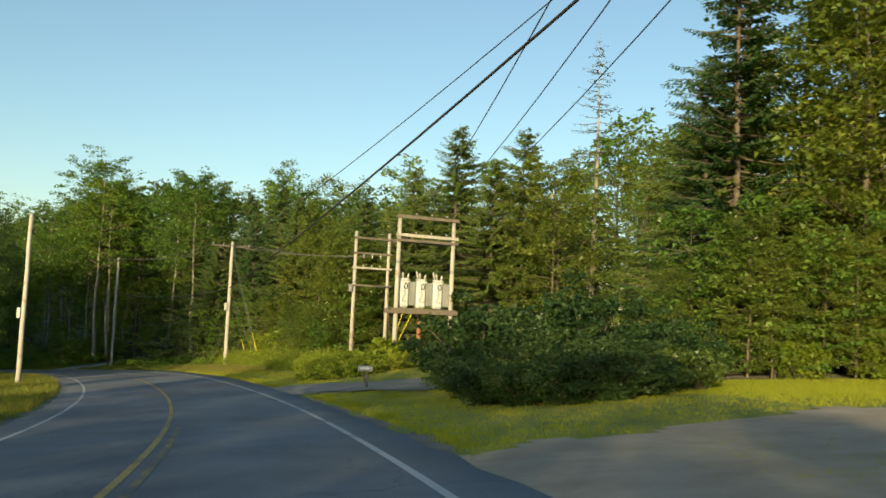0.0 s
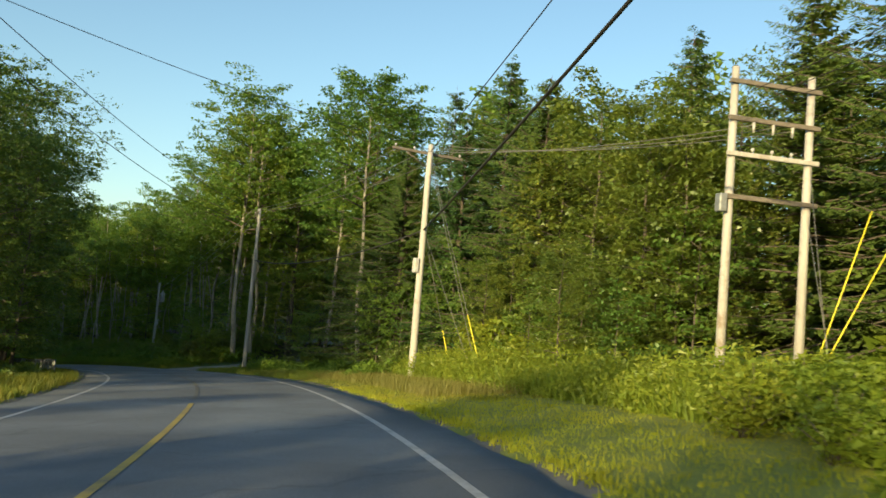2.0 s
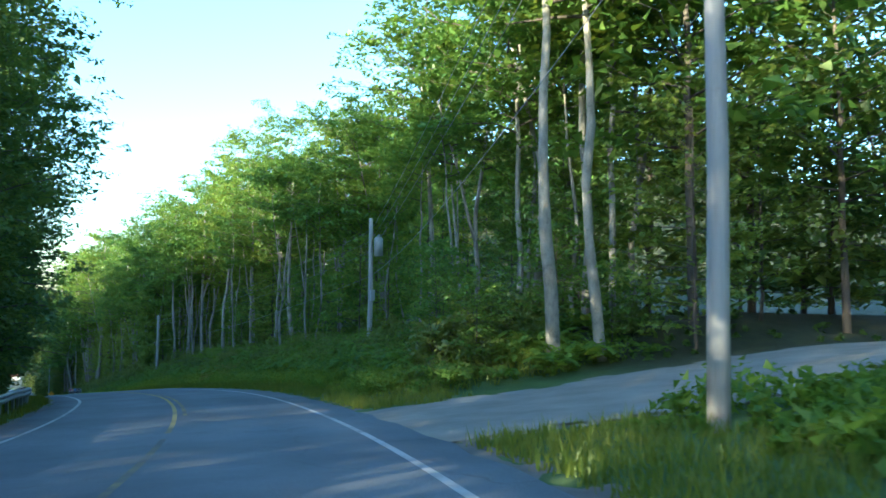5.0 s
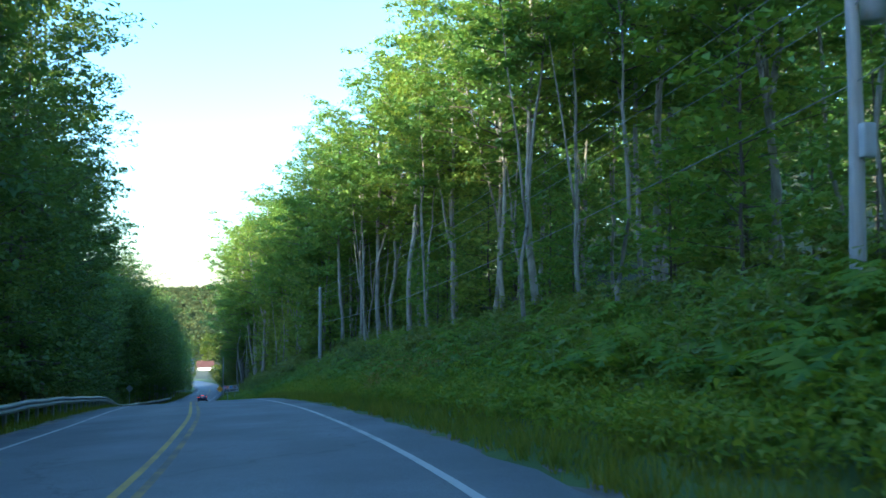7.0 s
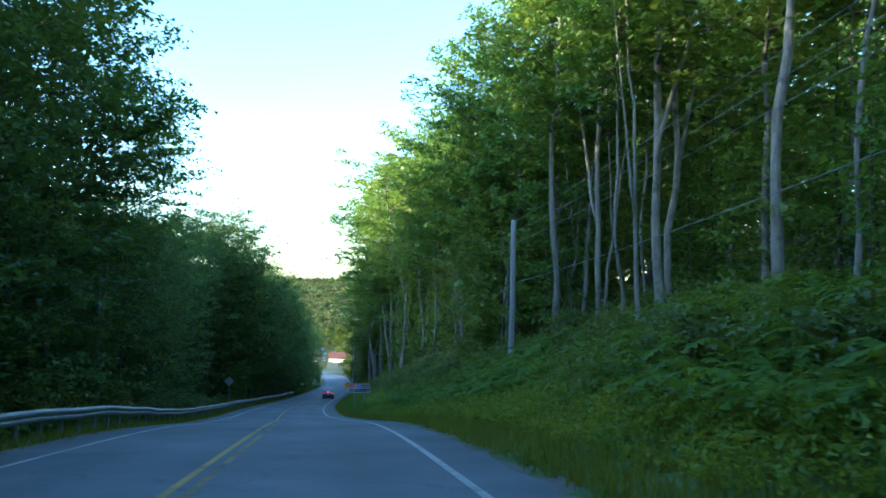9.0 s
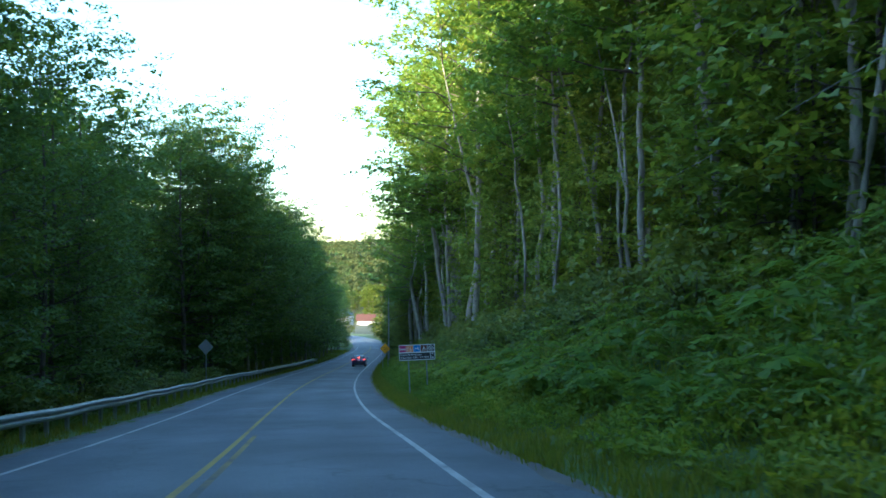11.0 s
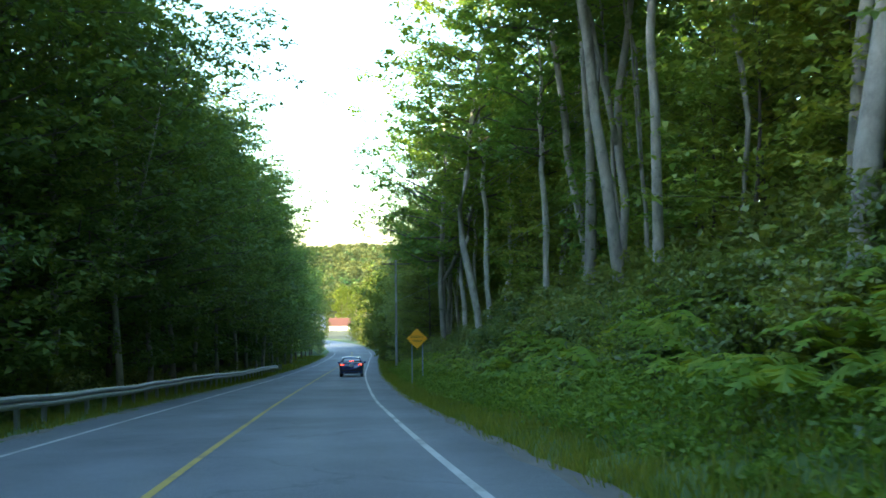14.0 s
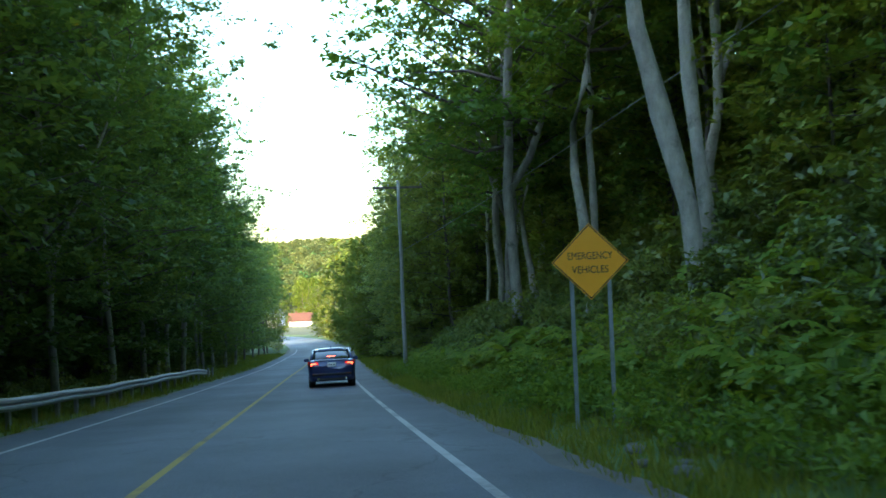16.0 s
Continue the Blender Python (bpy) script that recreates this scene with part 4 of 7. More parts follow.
for s in np.arange(113, 312, 2.9):
    plant_sd(f"shrub{rng.randint(3)}", s + rng.rand() * 2, 8.6 + rng.rand() * 3.5, (0.35 if s < 215 else 0.5) + 0.55 * rng.rand(), "shrubs on the bank")

for s in np.arange(208, 312, 1.25):
    plant_sd(f"shrub{rng.randint(3)}", s + rng.rand(), 8.8 + rng.rand() * 2.2, 0.6 + 0.35 * rng.rand(), "shrubs on the bank")
for s in np.arange(212, 306, 2.3):
    plant_sd(f"shrub{rng.randint(3)}", s + rng.rand(), 7.4 + rng.rand() * 1.2, 0.38 + 0.25 * rng.rand(), "shrubs on the bank")


def shrub_mass(name, s, d, scale, leaf, label, seed):
    """Many low shrubs grown into one another, one mesh of leaves."""
    r = np.random.RandomState(seed)
    base = [shrub_shape(seed + i, 1.35, 1.9, 1300, 0.18)[1] for i in range(3)]
    x, y = on_road(s, d)
    z = ground_z(x, y) - 0.12
    out = []
    for i in range(len(x)):
        a, k = r.rand() * 6.283, scale * (0.75 + 0.5 * r.rand())
        p = base[i % 3] * k
        out.append(np.stack([p[:, 0] * math.cos(a) - p[:, 1] * math.sin(a) + x[i], p[:, 0] * math.sin(a) + p[:, 1] * math.cos(a) + y[i], p[:, 2] + z[i]], 1))
    tagged(new(name, quick_mesh(name, np.concatenate(out), 3, leaf)), label, "undergrowth", "", "stuff")


for s0, s1, count, sc, seed in ((113, 210, 60, 0.7, 211), (206, 312, 150, 1.0, 221)):
    shrub_mass("bank_shrubs", s0 + (s1 - s0) * rng.rand(count), 10.8 + 5.5 * rng.rand(count), sc, LEAF_SHRUB, "dense green shrubs grown together under the trees", seed)
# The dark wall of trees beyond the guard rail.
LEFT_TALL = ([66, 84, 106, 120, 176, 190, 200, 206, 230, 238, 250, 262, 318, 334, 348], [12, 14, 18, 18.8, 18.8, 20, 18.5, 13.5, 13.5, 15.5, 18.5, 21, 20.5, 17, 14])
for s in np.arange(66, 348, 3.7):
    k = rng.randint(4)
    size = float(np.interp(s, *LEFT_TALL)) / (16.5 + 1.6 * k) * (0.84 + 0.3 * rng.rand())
    # Extra height for the hidden back rows, added to block the low sun.
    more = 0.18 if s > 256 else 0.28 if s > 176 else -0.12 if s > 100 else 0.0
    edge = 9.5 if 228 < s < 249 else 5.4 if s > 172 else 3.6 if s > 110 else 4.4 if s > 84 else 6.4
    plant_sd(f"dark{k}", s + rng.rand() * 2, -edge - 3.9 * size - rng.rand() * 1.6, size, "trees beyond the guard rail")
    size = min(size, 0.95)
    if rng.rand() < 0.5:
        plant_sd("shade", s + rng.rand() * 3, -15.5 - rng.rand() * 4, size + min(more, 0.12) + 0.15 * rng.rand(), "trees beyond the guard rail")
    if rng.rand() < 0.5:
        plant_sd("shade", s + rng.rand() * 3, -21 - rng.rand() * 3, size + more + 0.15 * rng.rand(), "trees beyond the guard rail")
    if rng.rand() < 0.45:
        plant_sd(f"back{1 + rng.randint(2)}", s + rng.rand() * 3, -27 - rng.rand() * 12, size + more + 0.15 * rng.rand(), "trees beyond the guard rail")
for s, d, key, sc in ((197, -8.6, "forest1", 0.86), (257, -9.0, "dark3", 1.06), (263, -9.2, "dark2", 1.12), (314, -7.6, "forest1", 0.84), (320, -7.2, "forest3", 0.84), (327, -7.4, "forest1", 0.8)):
    plant_sd(key, s, d, sc, "trees beyond the guard rail")
for n, s in enumerate(np.arange(262, 350, 6.5)):
    plant_sd(f"over{n % 2}", s + rng.rand() * 2, (-7.4 if s < 296 else -6.7) - rng.rand() * 0.8, float(np.interp(s, [262, 310, 350], [0.95, 0.86, 0.72])) + 0.12 * rng.rand(), "trees overhanging the guard rail")
# Unseen, overtall row added to keep sun off the right bank.
for s in np.arange(184, 258, 12.0):
    plant_sd("shade", s + rng.rand() * 2, -29 - rng.rand() * 4, 1.36 + 0.15 * rng.rand(), "trees beyond the guard rail")
for s in np.arange(100, 330, 3.4):
    plant_sd(f"shrub{rng.randint(3)}", s + rng.rand() * 2, -7.4 - rng.rand() * 1.4, 0.6 + 0.5 * rng.rand(), "shrubs beyond the guard rail")

# First bend: wood behind the pole frames, from the lawn to the far trees.
for x, y, key, sc in ((10.4, 60, "dying", 1.0), (0.9, 65.0, "hemlock", 1.2), (5.6, 61.8, "hemlock", 1.12), (3.4, 60.5, "hemlock", 0.95), (7.2, 57.0, "edge1", 0.85), (-2.4, 67.5, "hemlock", 1.02),
                      (-6.4, 70.2, "spruce0", 0.9), (-9.8, 71.5, "edge1", 0.78), (-12.6, 75.0, "hemlock", 0.95), (-15.2, 80.0, "spruce1", 0.95), (13.2, 54.5, "edge2", 0.8),
                      (12.2, 36.0, "spruce2", 1.12), (13.0, 37.6, "spruce1", 1.05), (11.6, 38.2, "hemlock", 0.95), (15.6, 37.5, "edge3", 1.12), (16.9, 34.6, "edge0", 1.25), (19.6, 37.0, "edge3", 1.3), (22.6, 34.0, "dark1", 1.2), (-17.5, 104, "edge3", 1.16), (-13.5, 107, "edge2", 1.22), (-10.4, 101, "spruce2", 1.0), (-7.4, 108, "edge1", 1.15), (18.6, 34.5, "edge2", 1.05), (10.6, 45.5, "edge0", 0.8), (14.2, 45.0, "edge0", 0.9),
                      (-19.0, 84.5, "spruce2", 0.85), (-20.8, 81.5, "hemlock", 0.8), (-17.2, 79.0, "spruce0", 0.85), (-22.6, 88.0, "spruce0", 0.9), (-25.4, 92.8, "hemlock", 0.9), (-18.4, 91.0, "spruce1", 1.0), (22.0, 31.0, "edge3", 1.1), (24.5, 26.0, "edge1", 1.1), (20.0, 40.0, "spruce1", 1.1)):
    plant(key, x, y, sc, rng.rand() * 360, "trees at the first bend")
for n in range(30):
    s, d = 46 + 56 * rng.rand(), 24 + 20 * rng.rand()
    plant_sd(("valley", "edge2", "valley", "edge3", "back2", "spruce1")[n % 6], s, d, (0.55 if s < 68 else 0.78) + 0.2 * rng.rand(), "wood at the first bend")
for n in range(14):
    plant_sd(("valley", "spruce1", "edge3")[n % 3], 12 + 34 * rng.rand(), 29 + 16 * rng.rand(), 0.55 + 0.2 * rng.rand(), "wood at the first bend")
for s, d, key, sc in ((99, 13.5, "forest2", 0.92), (113.2, 11.3, "forest4", 1.05), (112.9, 12.8, "forest2", 1.05), (117.5, 14.8, "forest2", 1.0), (97, 17, "edge2", 1.1), (92, 14.5, "forest0", 0.98),
                      (114, 17, "back0", 1.0), (119, 18, "forest1", 0.95), (88.5, 12.0, "forest2", 0.9), (121, 13.8, "forest0", 1.0)):
    plant_sd(key, s, d, sc, "trees by the second drive")

for n, (s, d) in enumerate(((114, 9.0), (115.5, 8.2), (117.5, 8.8), (119.5, 9.6), (116.5, 10.4), (121.5, 10.4), (113.6, 13.6), (118.6, 12.6), (124, 11.6))):
    plant_sd(("sapling0", "shrub1", "sapling2")[n % 3], s, d, (0.45, 1.0, 0.5)[n % 3] + 0.15 * rng.rand(), "brush by the second drive")
for n in range(26):
    s = 80 + 44 * rng.rand()
    plant_sd(("shade", "under1", "shade", "back2")[n % 4], s, (44 if 96 < s < 113 else 19) + 14 * rng.rand(), 0.75 + 0.25 * rng.rand(), "wood by the second drive")

# Inside of the first bend. From (20, -26) on: unseen, added to shade the road.
for s, d, key, sc in ((61, -10.5, "dark2", 0.56), (64, -14, "dark3", 0.7), (57, -15, "dark1", 0.5), (50, -17.0, "dark0", 0.27), (57, -22, "shade", 0.45),
                      (20, -26, "dark2", 0.27), (15, -29, "shade", 0.33), (9, -22, "dark0", 0.42), (3, -24, "shade", 0.5), (-1, -18, "dark1", 0.3), (-6, -16.5, "shade", 0.34),
                      (-11, -15, "dark3", 0.42), (-16, -13.5, "shade", 0.42), (-21, -12.5, "dark0", 0.42), (-27, -11, "shade", 0.42), (-33, -10.5, "dark2", 0.4), (-40, -9.5, "shade", 0.36), (-30, -7.5, "shade", 0.34), (-58, -8, "shade", 0.5), (-61, -12.5, "shade", 0.5),
                      (-36, -9, "shade", 0.34), (-14, -24, "back0", 0.38), (-28, -22, "back2", 0.5), (-46, -8.5, "shade", 0.36)):
    plant_sd(key, s, d, sc, "trees inside the bend")

# Unseen low row added to shade the road but leave the lawn lit.
for n, s in enumerate(np.arange(-44, 33, 3.4)):
    plant_sd(f"dark{n % 4}", s + rng.rand(), -10.8 - 1.6 * rng.rand(), (0.2 if 8 < s < 28 else 0.255) + 0.05 * rng.rand(), "low trees inside the bend")

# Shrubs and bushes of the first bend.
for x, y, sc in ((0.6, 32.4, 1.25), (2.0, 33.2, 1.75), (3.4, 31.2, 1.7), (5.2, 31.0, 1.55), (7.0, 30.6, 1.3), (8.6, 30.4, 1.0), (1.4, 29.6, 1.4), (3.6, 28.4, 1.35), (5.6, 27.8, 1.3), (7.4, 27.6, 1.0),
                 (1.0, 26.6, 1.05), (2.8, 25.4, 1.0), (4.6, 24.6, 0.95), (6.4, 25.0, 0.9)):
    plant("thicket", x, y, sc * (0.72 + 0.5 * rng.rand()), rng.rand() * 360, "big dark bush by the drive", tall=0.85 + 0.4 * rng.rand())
herbs_front = ((1.2, 24.2), (2.6, 22.8), (4.2, 22.2), (5.6, 22.6), (7.0, 23.6))
for x, y in herbs_front:
    plant("shrub2", x, y, 0.7, rng.rand() * 360, "big dark bush by the drive")
for s, d, sc in ((44.0, 7.6, 0.5), (45.0, 8.4, 0.62), (46.0, 9.2, 0.66), (47.0, 9.8, 0.72), (47.6, 8.8, 0.66), (48.6, 10.2, 0.62), (49.2, 10.8, 0.7), (49.6, 11.6, 0.75), (48.6, 11.2, 0.6), (46.6, 8.0, 0.55)):
    plant_sd("bright1", s, d, sc, "brush round the poles")
for x, y, sc in ((-5.6, 45.2, 0.5), (-4.6, 46.2, 0.55), (-4.4, 48.2, 0.6), (-0.8, 50.2, 0.4)):
    plant("bright0", x, y, sc, rng.rand() * 360, "brush round the poles")
for x, y, sc in ((-6.2, 41.6, 0.5), (-5.3, 42.4, 0.55), (-4.3, 43.2, 0.6), (-3.2, 43.9, 0.5), (-5.6, 43.9, 0.58), (-4.5, 44.9, 0.62), (-3.3, 45.5, 0.62), (-2.2, 45.4, 0.5), (-4.9, 46.6, 0.66), (-3.5, 47.2, 0.7),
                 (-2.3, 47.0, 0.6), (-3.5, 49.0, 0.8), (-2.4, 49.2, 0.9), (-1.5, 48.6, 0.6), (-2.7, 50.4, 1.3), (-2.9, 50.7, 1.5)):
    plant("vine", x, y, sc * (0.85 + 0.25 * rng.rand()), rng.rand() * 360, "vines before the timber frame")
for n in range(46):
    s = 55 + 17 * rng.rand()
    plant_sd(("bright0", "bright1", "sapling0", "bright0", "edge0", "bright1")[n % 6], s, 10.6 + 4.6 * rng.rand(), (0.5, 0.7, 0.4, 0.85, 0.22, 0.95)[n % 6] * (0.7 + 0.5 * rng.rand()) * (0.62 if s < 60 else 1.45), "brush round the poles")
for n in range(34):
    plant_sd(("bright0", "edge0", "sapling1", "bright1", "sapling2", "shrub0")[n % 6], 60.5 + 13 * rng.rand(), 14.5 + 5 * rng.rand(), 0.5 + 0.3 * rng.rand(), "brush round the poles")
for n in range(26):
    plant_sd(("shrub0", "sapling1", "shrub2")[n % 3], 74 + 26 * rng.rand(), 9.5 + 5 * rng.rand(), 0.5 + 0.4 * rng.rand(), "brush at the wood's edge")
for n in range(20):
    plant_sd(("bright0", "sapling1", "shrub2", "edge1")[n % 4], 14 + 26 * rng.rand(), 24 + 5 * rng.rand(), 0.5 + 0.3 * rng.rand(), "brush behind the lawn")
for n in range(34):
    plant(("edge0", "sapling2", "bright1", "edge2", "sapling0", "edge1")[n % 6], 8.6 + 0.5 * n + rng.rand(), 32.2 + 1.6 * rng.rand() - 0.16 * n, (0.36, 0.75, 1.0, 0.3, 0.9, 0.42)[n % 6] * (0.75 + 0.5 * rng.rand()), rng.rand() * 360, "brush behind the lawn")


# ---- grass, weeds and ferns ----
def blades(name, spots, tall, wide, per, material, label, lean=0.35):
    """Tufts of narrow blades at the spots (arrays s, d), one mesh."""
    s, d = spots
    x, y = on_road(s, d)
    z = ground_z(x, y)
    n = len(x)
    base = np.repeat(np.stack([x, y, z], 1), per, axis=0)
    m = len(base)
    base[:, :2] += rng.normal(size=(m, 2)) * 0.07
    h = np.repeat(tall * (0.55 + 0.75 * rng.rand(n)), per) * (0.6 + 0.5 * rng.rand(m))
    az = rng.rand(m) * 6.283
    side = np.stack([np.cos(az), np.sin(az), np.zeros(m)], 1) * (wide * (0.6 + 0.8 * rng.rand(m)))[:, None]
    bend = rng.normal(size=(m, 2)) * lean * h[:, None]
    tip = base + np.stack([bend[:, 0], bend[:, 1], h], 1)
    base[:, 2] -= 0.05
    me = quick_mesh(name, np.stack([base - side, base + side, tip], 1).reshape(-1, 3), 3, material)
    return tagged(new(name, me), label, "grass", "", "stuff")


def strip(n, s0, s1, d0, d1, power=1.0):
    return s0 + (s1 - s0) * rng.rand(n), np.sign(d0 + d1) * (abs(d0) + (abs(d1) - abs(d0)) * rng.rand(n) ** power)


def clear(spots, keep=0.2):
    """Leaves out spots on gravel."""
    s, d = spots
    ok = gravel_mask(s, d) < keep + 0.35 * rng.rand(len(s))
    return s[ok], d[ok]


blades("verge_grass", clear(strip(23000, 76, 300, 4.5, 7.4, 1.1)), 0.26, 0.014, 5, LEAF_VERGE, "lush green grass along the verge")
blades("verge_grass", clear(strip(5000, 56, 78, 4.7, 9.5, 1.0)), 0.09, 0.012, 5, LEAF_GRASS, "short green grass along the verge")
blades("verge_grass", clear(strip(9000, 0, 300, -4.6, -7.5, 1.2)), 0.24, 0.014, 5, LEAF_GRASS, "short green grass along the verge")
for s0, d0, count in ((7.4, 7.4, 420), (8.4, 8.6, 420), (6.9, 9.4, 420), (8.8, 10.6, 300), (10.6, 7.6, 160), (9.4, 7.0, 120)):
    blades("lawn_grass", (s0 + rng.normal(size=count) * 0.55, d0 + rng.normal(size=count) * 0.6), 0.07, 0.012, 5, LEAF_LAWN, "sparse yellow-green grass growing through the gravel")
blades("lawn_grass", clear(strip(34000, 8, 31, 12, 31, 0.8)), 0.085, 0.02, 4, LEAF_LAWN, "mown lawn beside the drive")
blades("lawn_grass", clear(strip(40000, 6, 66, 4.6, 24, 1.6)), 0.06, 0.014, 4, LEAF_LAWN, "mown lawn beside the drive")
blades("inside_grass", clear(strip(9000, 14, 75, -4.5, -13, 1.0)), 0.28, 0.014, 5, LEAF_GRASS, "rough grass inside the bend")
blades("dry_grass", clear(strip(3600, 58, 78, 5.8, 9.0, 1.1)), 0.3, 0.01, 5, LEAF_STRAW, "tall dry yellow grass round the pole", 0.22)
blades("weeds", clear(strip(4600, 49, 74, 8.6, 12.0, 0.9)), 0.7, 0.02, 5, LEAF_BRIGHT, "tall yellow-green weeds", 0.3)


def herbs(name, spots, tall, per, size, material, label, slim=0.45, aim=0.9):
    """Leafy plants at the spots, in clumps of uneven height, one mesh."""
    s, d = spots
    x, y = on_road(s, d)
    z = ground_z(x, y)
    # Plants stand in clumps, each with its own height.
    pick = rng.randint(len(x), size=max(20, len(x) // 17))
    high = 0.45 + 0.75 * rng.rand(len(pick))
    lump = np.zeros(len(x))
    for a in range(0, len(x), 1000):
        gap = np.hypot(x[a:a + 1000, None] - x[pick], y[a:a + 1000, None] - y[pick])
        lump[a:a + 1000] = (high * np.exp(-(gap / (0.5 + 0.75 * high)) ** 2.6)).max(axis=1)
    h = tall * (0.1 + 0.18 * rng.rand(len(x)) + 1.4 * lump * (0.7 + 0.3 * rng.rand(len(x))))
    c = np.stack([x, y, z + h * 0.5], 1)
    me = quick_mesh(name, leaf_faces(rng, c, h * 0.62, per, size, 0.95, aim, slim), 3, material)
    return tagged(new(name, me), label, "undergrowth", "", "stuff")


def fern_bank(name, spots, tall, material, label, fronds=7, rows=9):
    """Ferns in clumps: each a rosette of arching fronds with paired leaflets, one mesh."""
    s, d = spots
    x, y = on_road(s, d)
    n = len(x) * fronds
    root = np.repeat(np.stack([x, y, ground_z(x, y) - 0.02], 1), fronds, axis=0)
    az = np.tile(np.arange(fronds) * 6.283 / fronds, len(x)) + np.repeat(6.283 * rng.rand(len(x)), fronds) + 0.5 * rng.rand(n)
    long = tall * np.repeat(0.55 + 0.75 * rng.rand(len(x)), fronds) * (0.75 + 0.4 * rng.rand(n))
    out = np.stack([np.cos(az), np.sin(az), 0 * az], 1)
    across = np.stack([-np.sin(az), np.cos(az), 0 * az], 1)
    rise = 0.75 + 0.3 * rng.rand(n)
    tris = []
    for i in range(rows):
        q0, q1 = 0.22 + 0.78 * i / rows, 0.22 + 0.78 * (i + 1.25) / rows
        p0, p1 = [root + out * (long * 0.95 * q)[:, None] + np.array([0, 0, 1.0]) * (long * rise * (1.75 * q - 1.35 * q * q))[:, None] for q in (q0, q1)]
        wide = long * 0.3 * (1 - 0.9 * (i / rows) ** 1.3) * (0.6 + 0.4 * min(1, i / 2))
        for sd in (-1, 1):
            tip = p0 * 0.35 + p1 * 0.65 + across * (sd * wide * (0.85 + 0.3 * rng.rand(n)))[:, None] + out * (0.06 * long)[:, None]
            tip[:, 2] -= wide * (0.12 + 0.25 * rng.rand(n))
            tris.append(np.stack([p0, p1, tip] if sd > 0 else [p1, p0, tip], 1))
    me = quick_mesh(name, np.concatenate(tris).reshape(-1, 3), 3, material)
    return tagged(new(name, me), label, "undergrowth", "", "stuff")


herbs("goldenrod", strip(1500, 48, 73, 8.5, 11.5), 0.85, 30, 0.14, LEAF_BRIGHT, "yellow-green goldenrod and weeds below the poles", 0.28, 1.2)
for s0, s1 in ((114, 215), (205, 312)):
    herbs("weeds", strip(2400, s0, s1, 5.5, 7.2), 0.5, 34, 0.11, LEAF_HERB, "low green weeds and clover beside the road", 0.4, 1.1)
fern_bank("ferns", strip(1500, 112, 215, 6.9, 14.5), 1.05, LEAF_HERB, "arching green ferns in clumps on the bank")
herbs("low_weeds", strip(3400, 112, 215, 6.4, 13.5), 0.6, 34, 0.12, LEAF_HERB, "green ferns and weeds covering the bank")
herbs("tall_weeds", strip(1700, 112, 215, 6.8, 12.5), 1.15, 36, 0.19, LEAF_EDGE, "tall feathery weeds on the bank", 0.2, 1.6)
fern_bank("ferns", strip(1600, 205, 318, 6.9, 15.0), 1.05, LEAF_HERB, "arching green ferns in clumps on the bank")
herbs("low_weeds", strip(3600, 205, 318, 6.4, 14.0), 0.62, 34, 0.12, LEAF_HERB, "green ferns and weeds covering the bank")
herbs("tall_weeds", strip(1700, 205, 312, 6.6, 13), 1.2, 36, 0.19, LEAF_SHRUB, "tall feathery weeds on the bank", 0.2, 1.6)
herbs("ferns", clear(strip(1100, 74, 104, 6.6, 14)), 0.6, 26, 0.2, LEAF_HERB, "green ferns and weeds at the wood's edge")
herbs("ferns", strip(1500, 112, 290, 13.0, 24.0), 0.7, 18, 0.26, LEAF_DARK, "low plants on the woodland floor")
herbs("undergrowth", strip(1700, 70, 330, -6.4, -9.4), 0.6, 22, 0.22, LEAF_DARK, "dark low plants beyond the guard rail")
blades("bank_grass", strip(2600, 112, 212, 6.8, 11.0), 0.9, 0.014, 5, LEAF_VERGE, "tall grass blades among the ferns", 0.3)

# ---- poles, frames and wires ----
def pole_lines(tall, r):
    hs = np.linspace(-0.4, tall, 7)
    return [([(0.012 * math.sin(h * 1.3), 0.012 * math.cos(h), h) for h in hs], list(np.linspace(r, r * 0.68, 7)))]


def insulator(z, x, y=0.0):
    return ([(x, y, z), (x, y, z + 0.05), (x, y, z + 0.07), (x, y, z + 0.12), (x, y, z + 0.15)], [0.018, 0.018, 0.05, 0.055, 0.02])


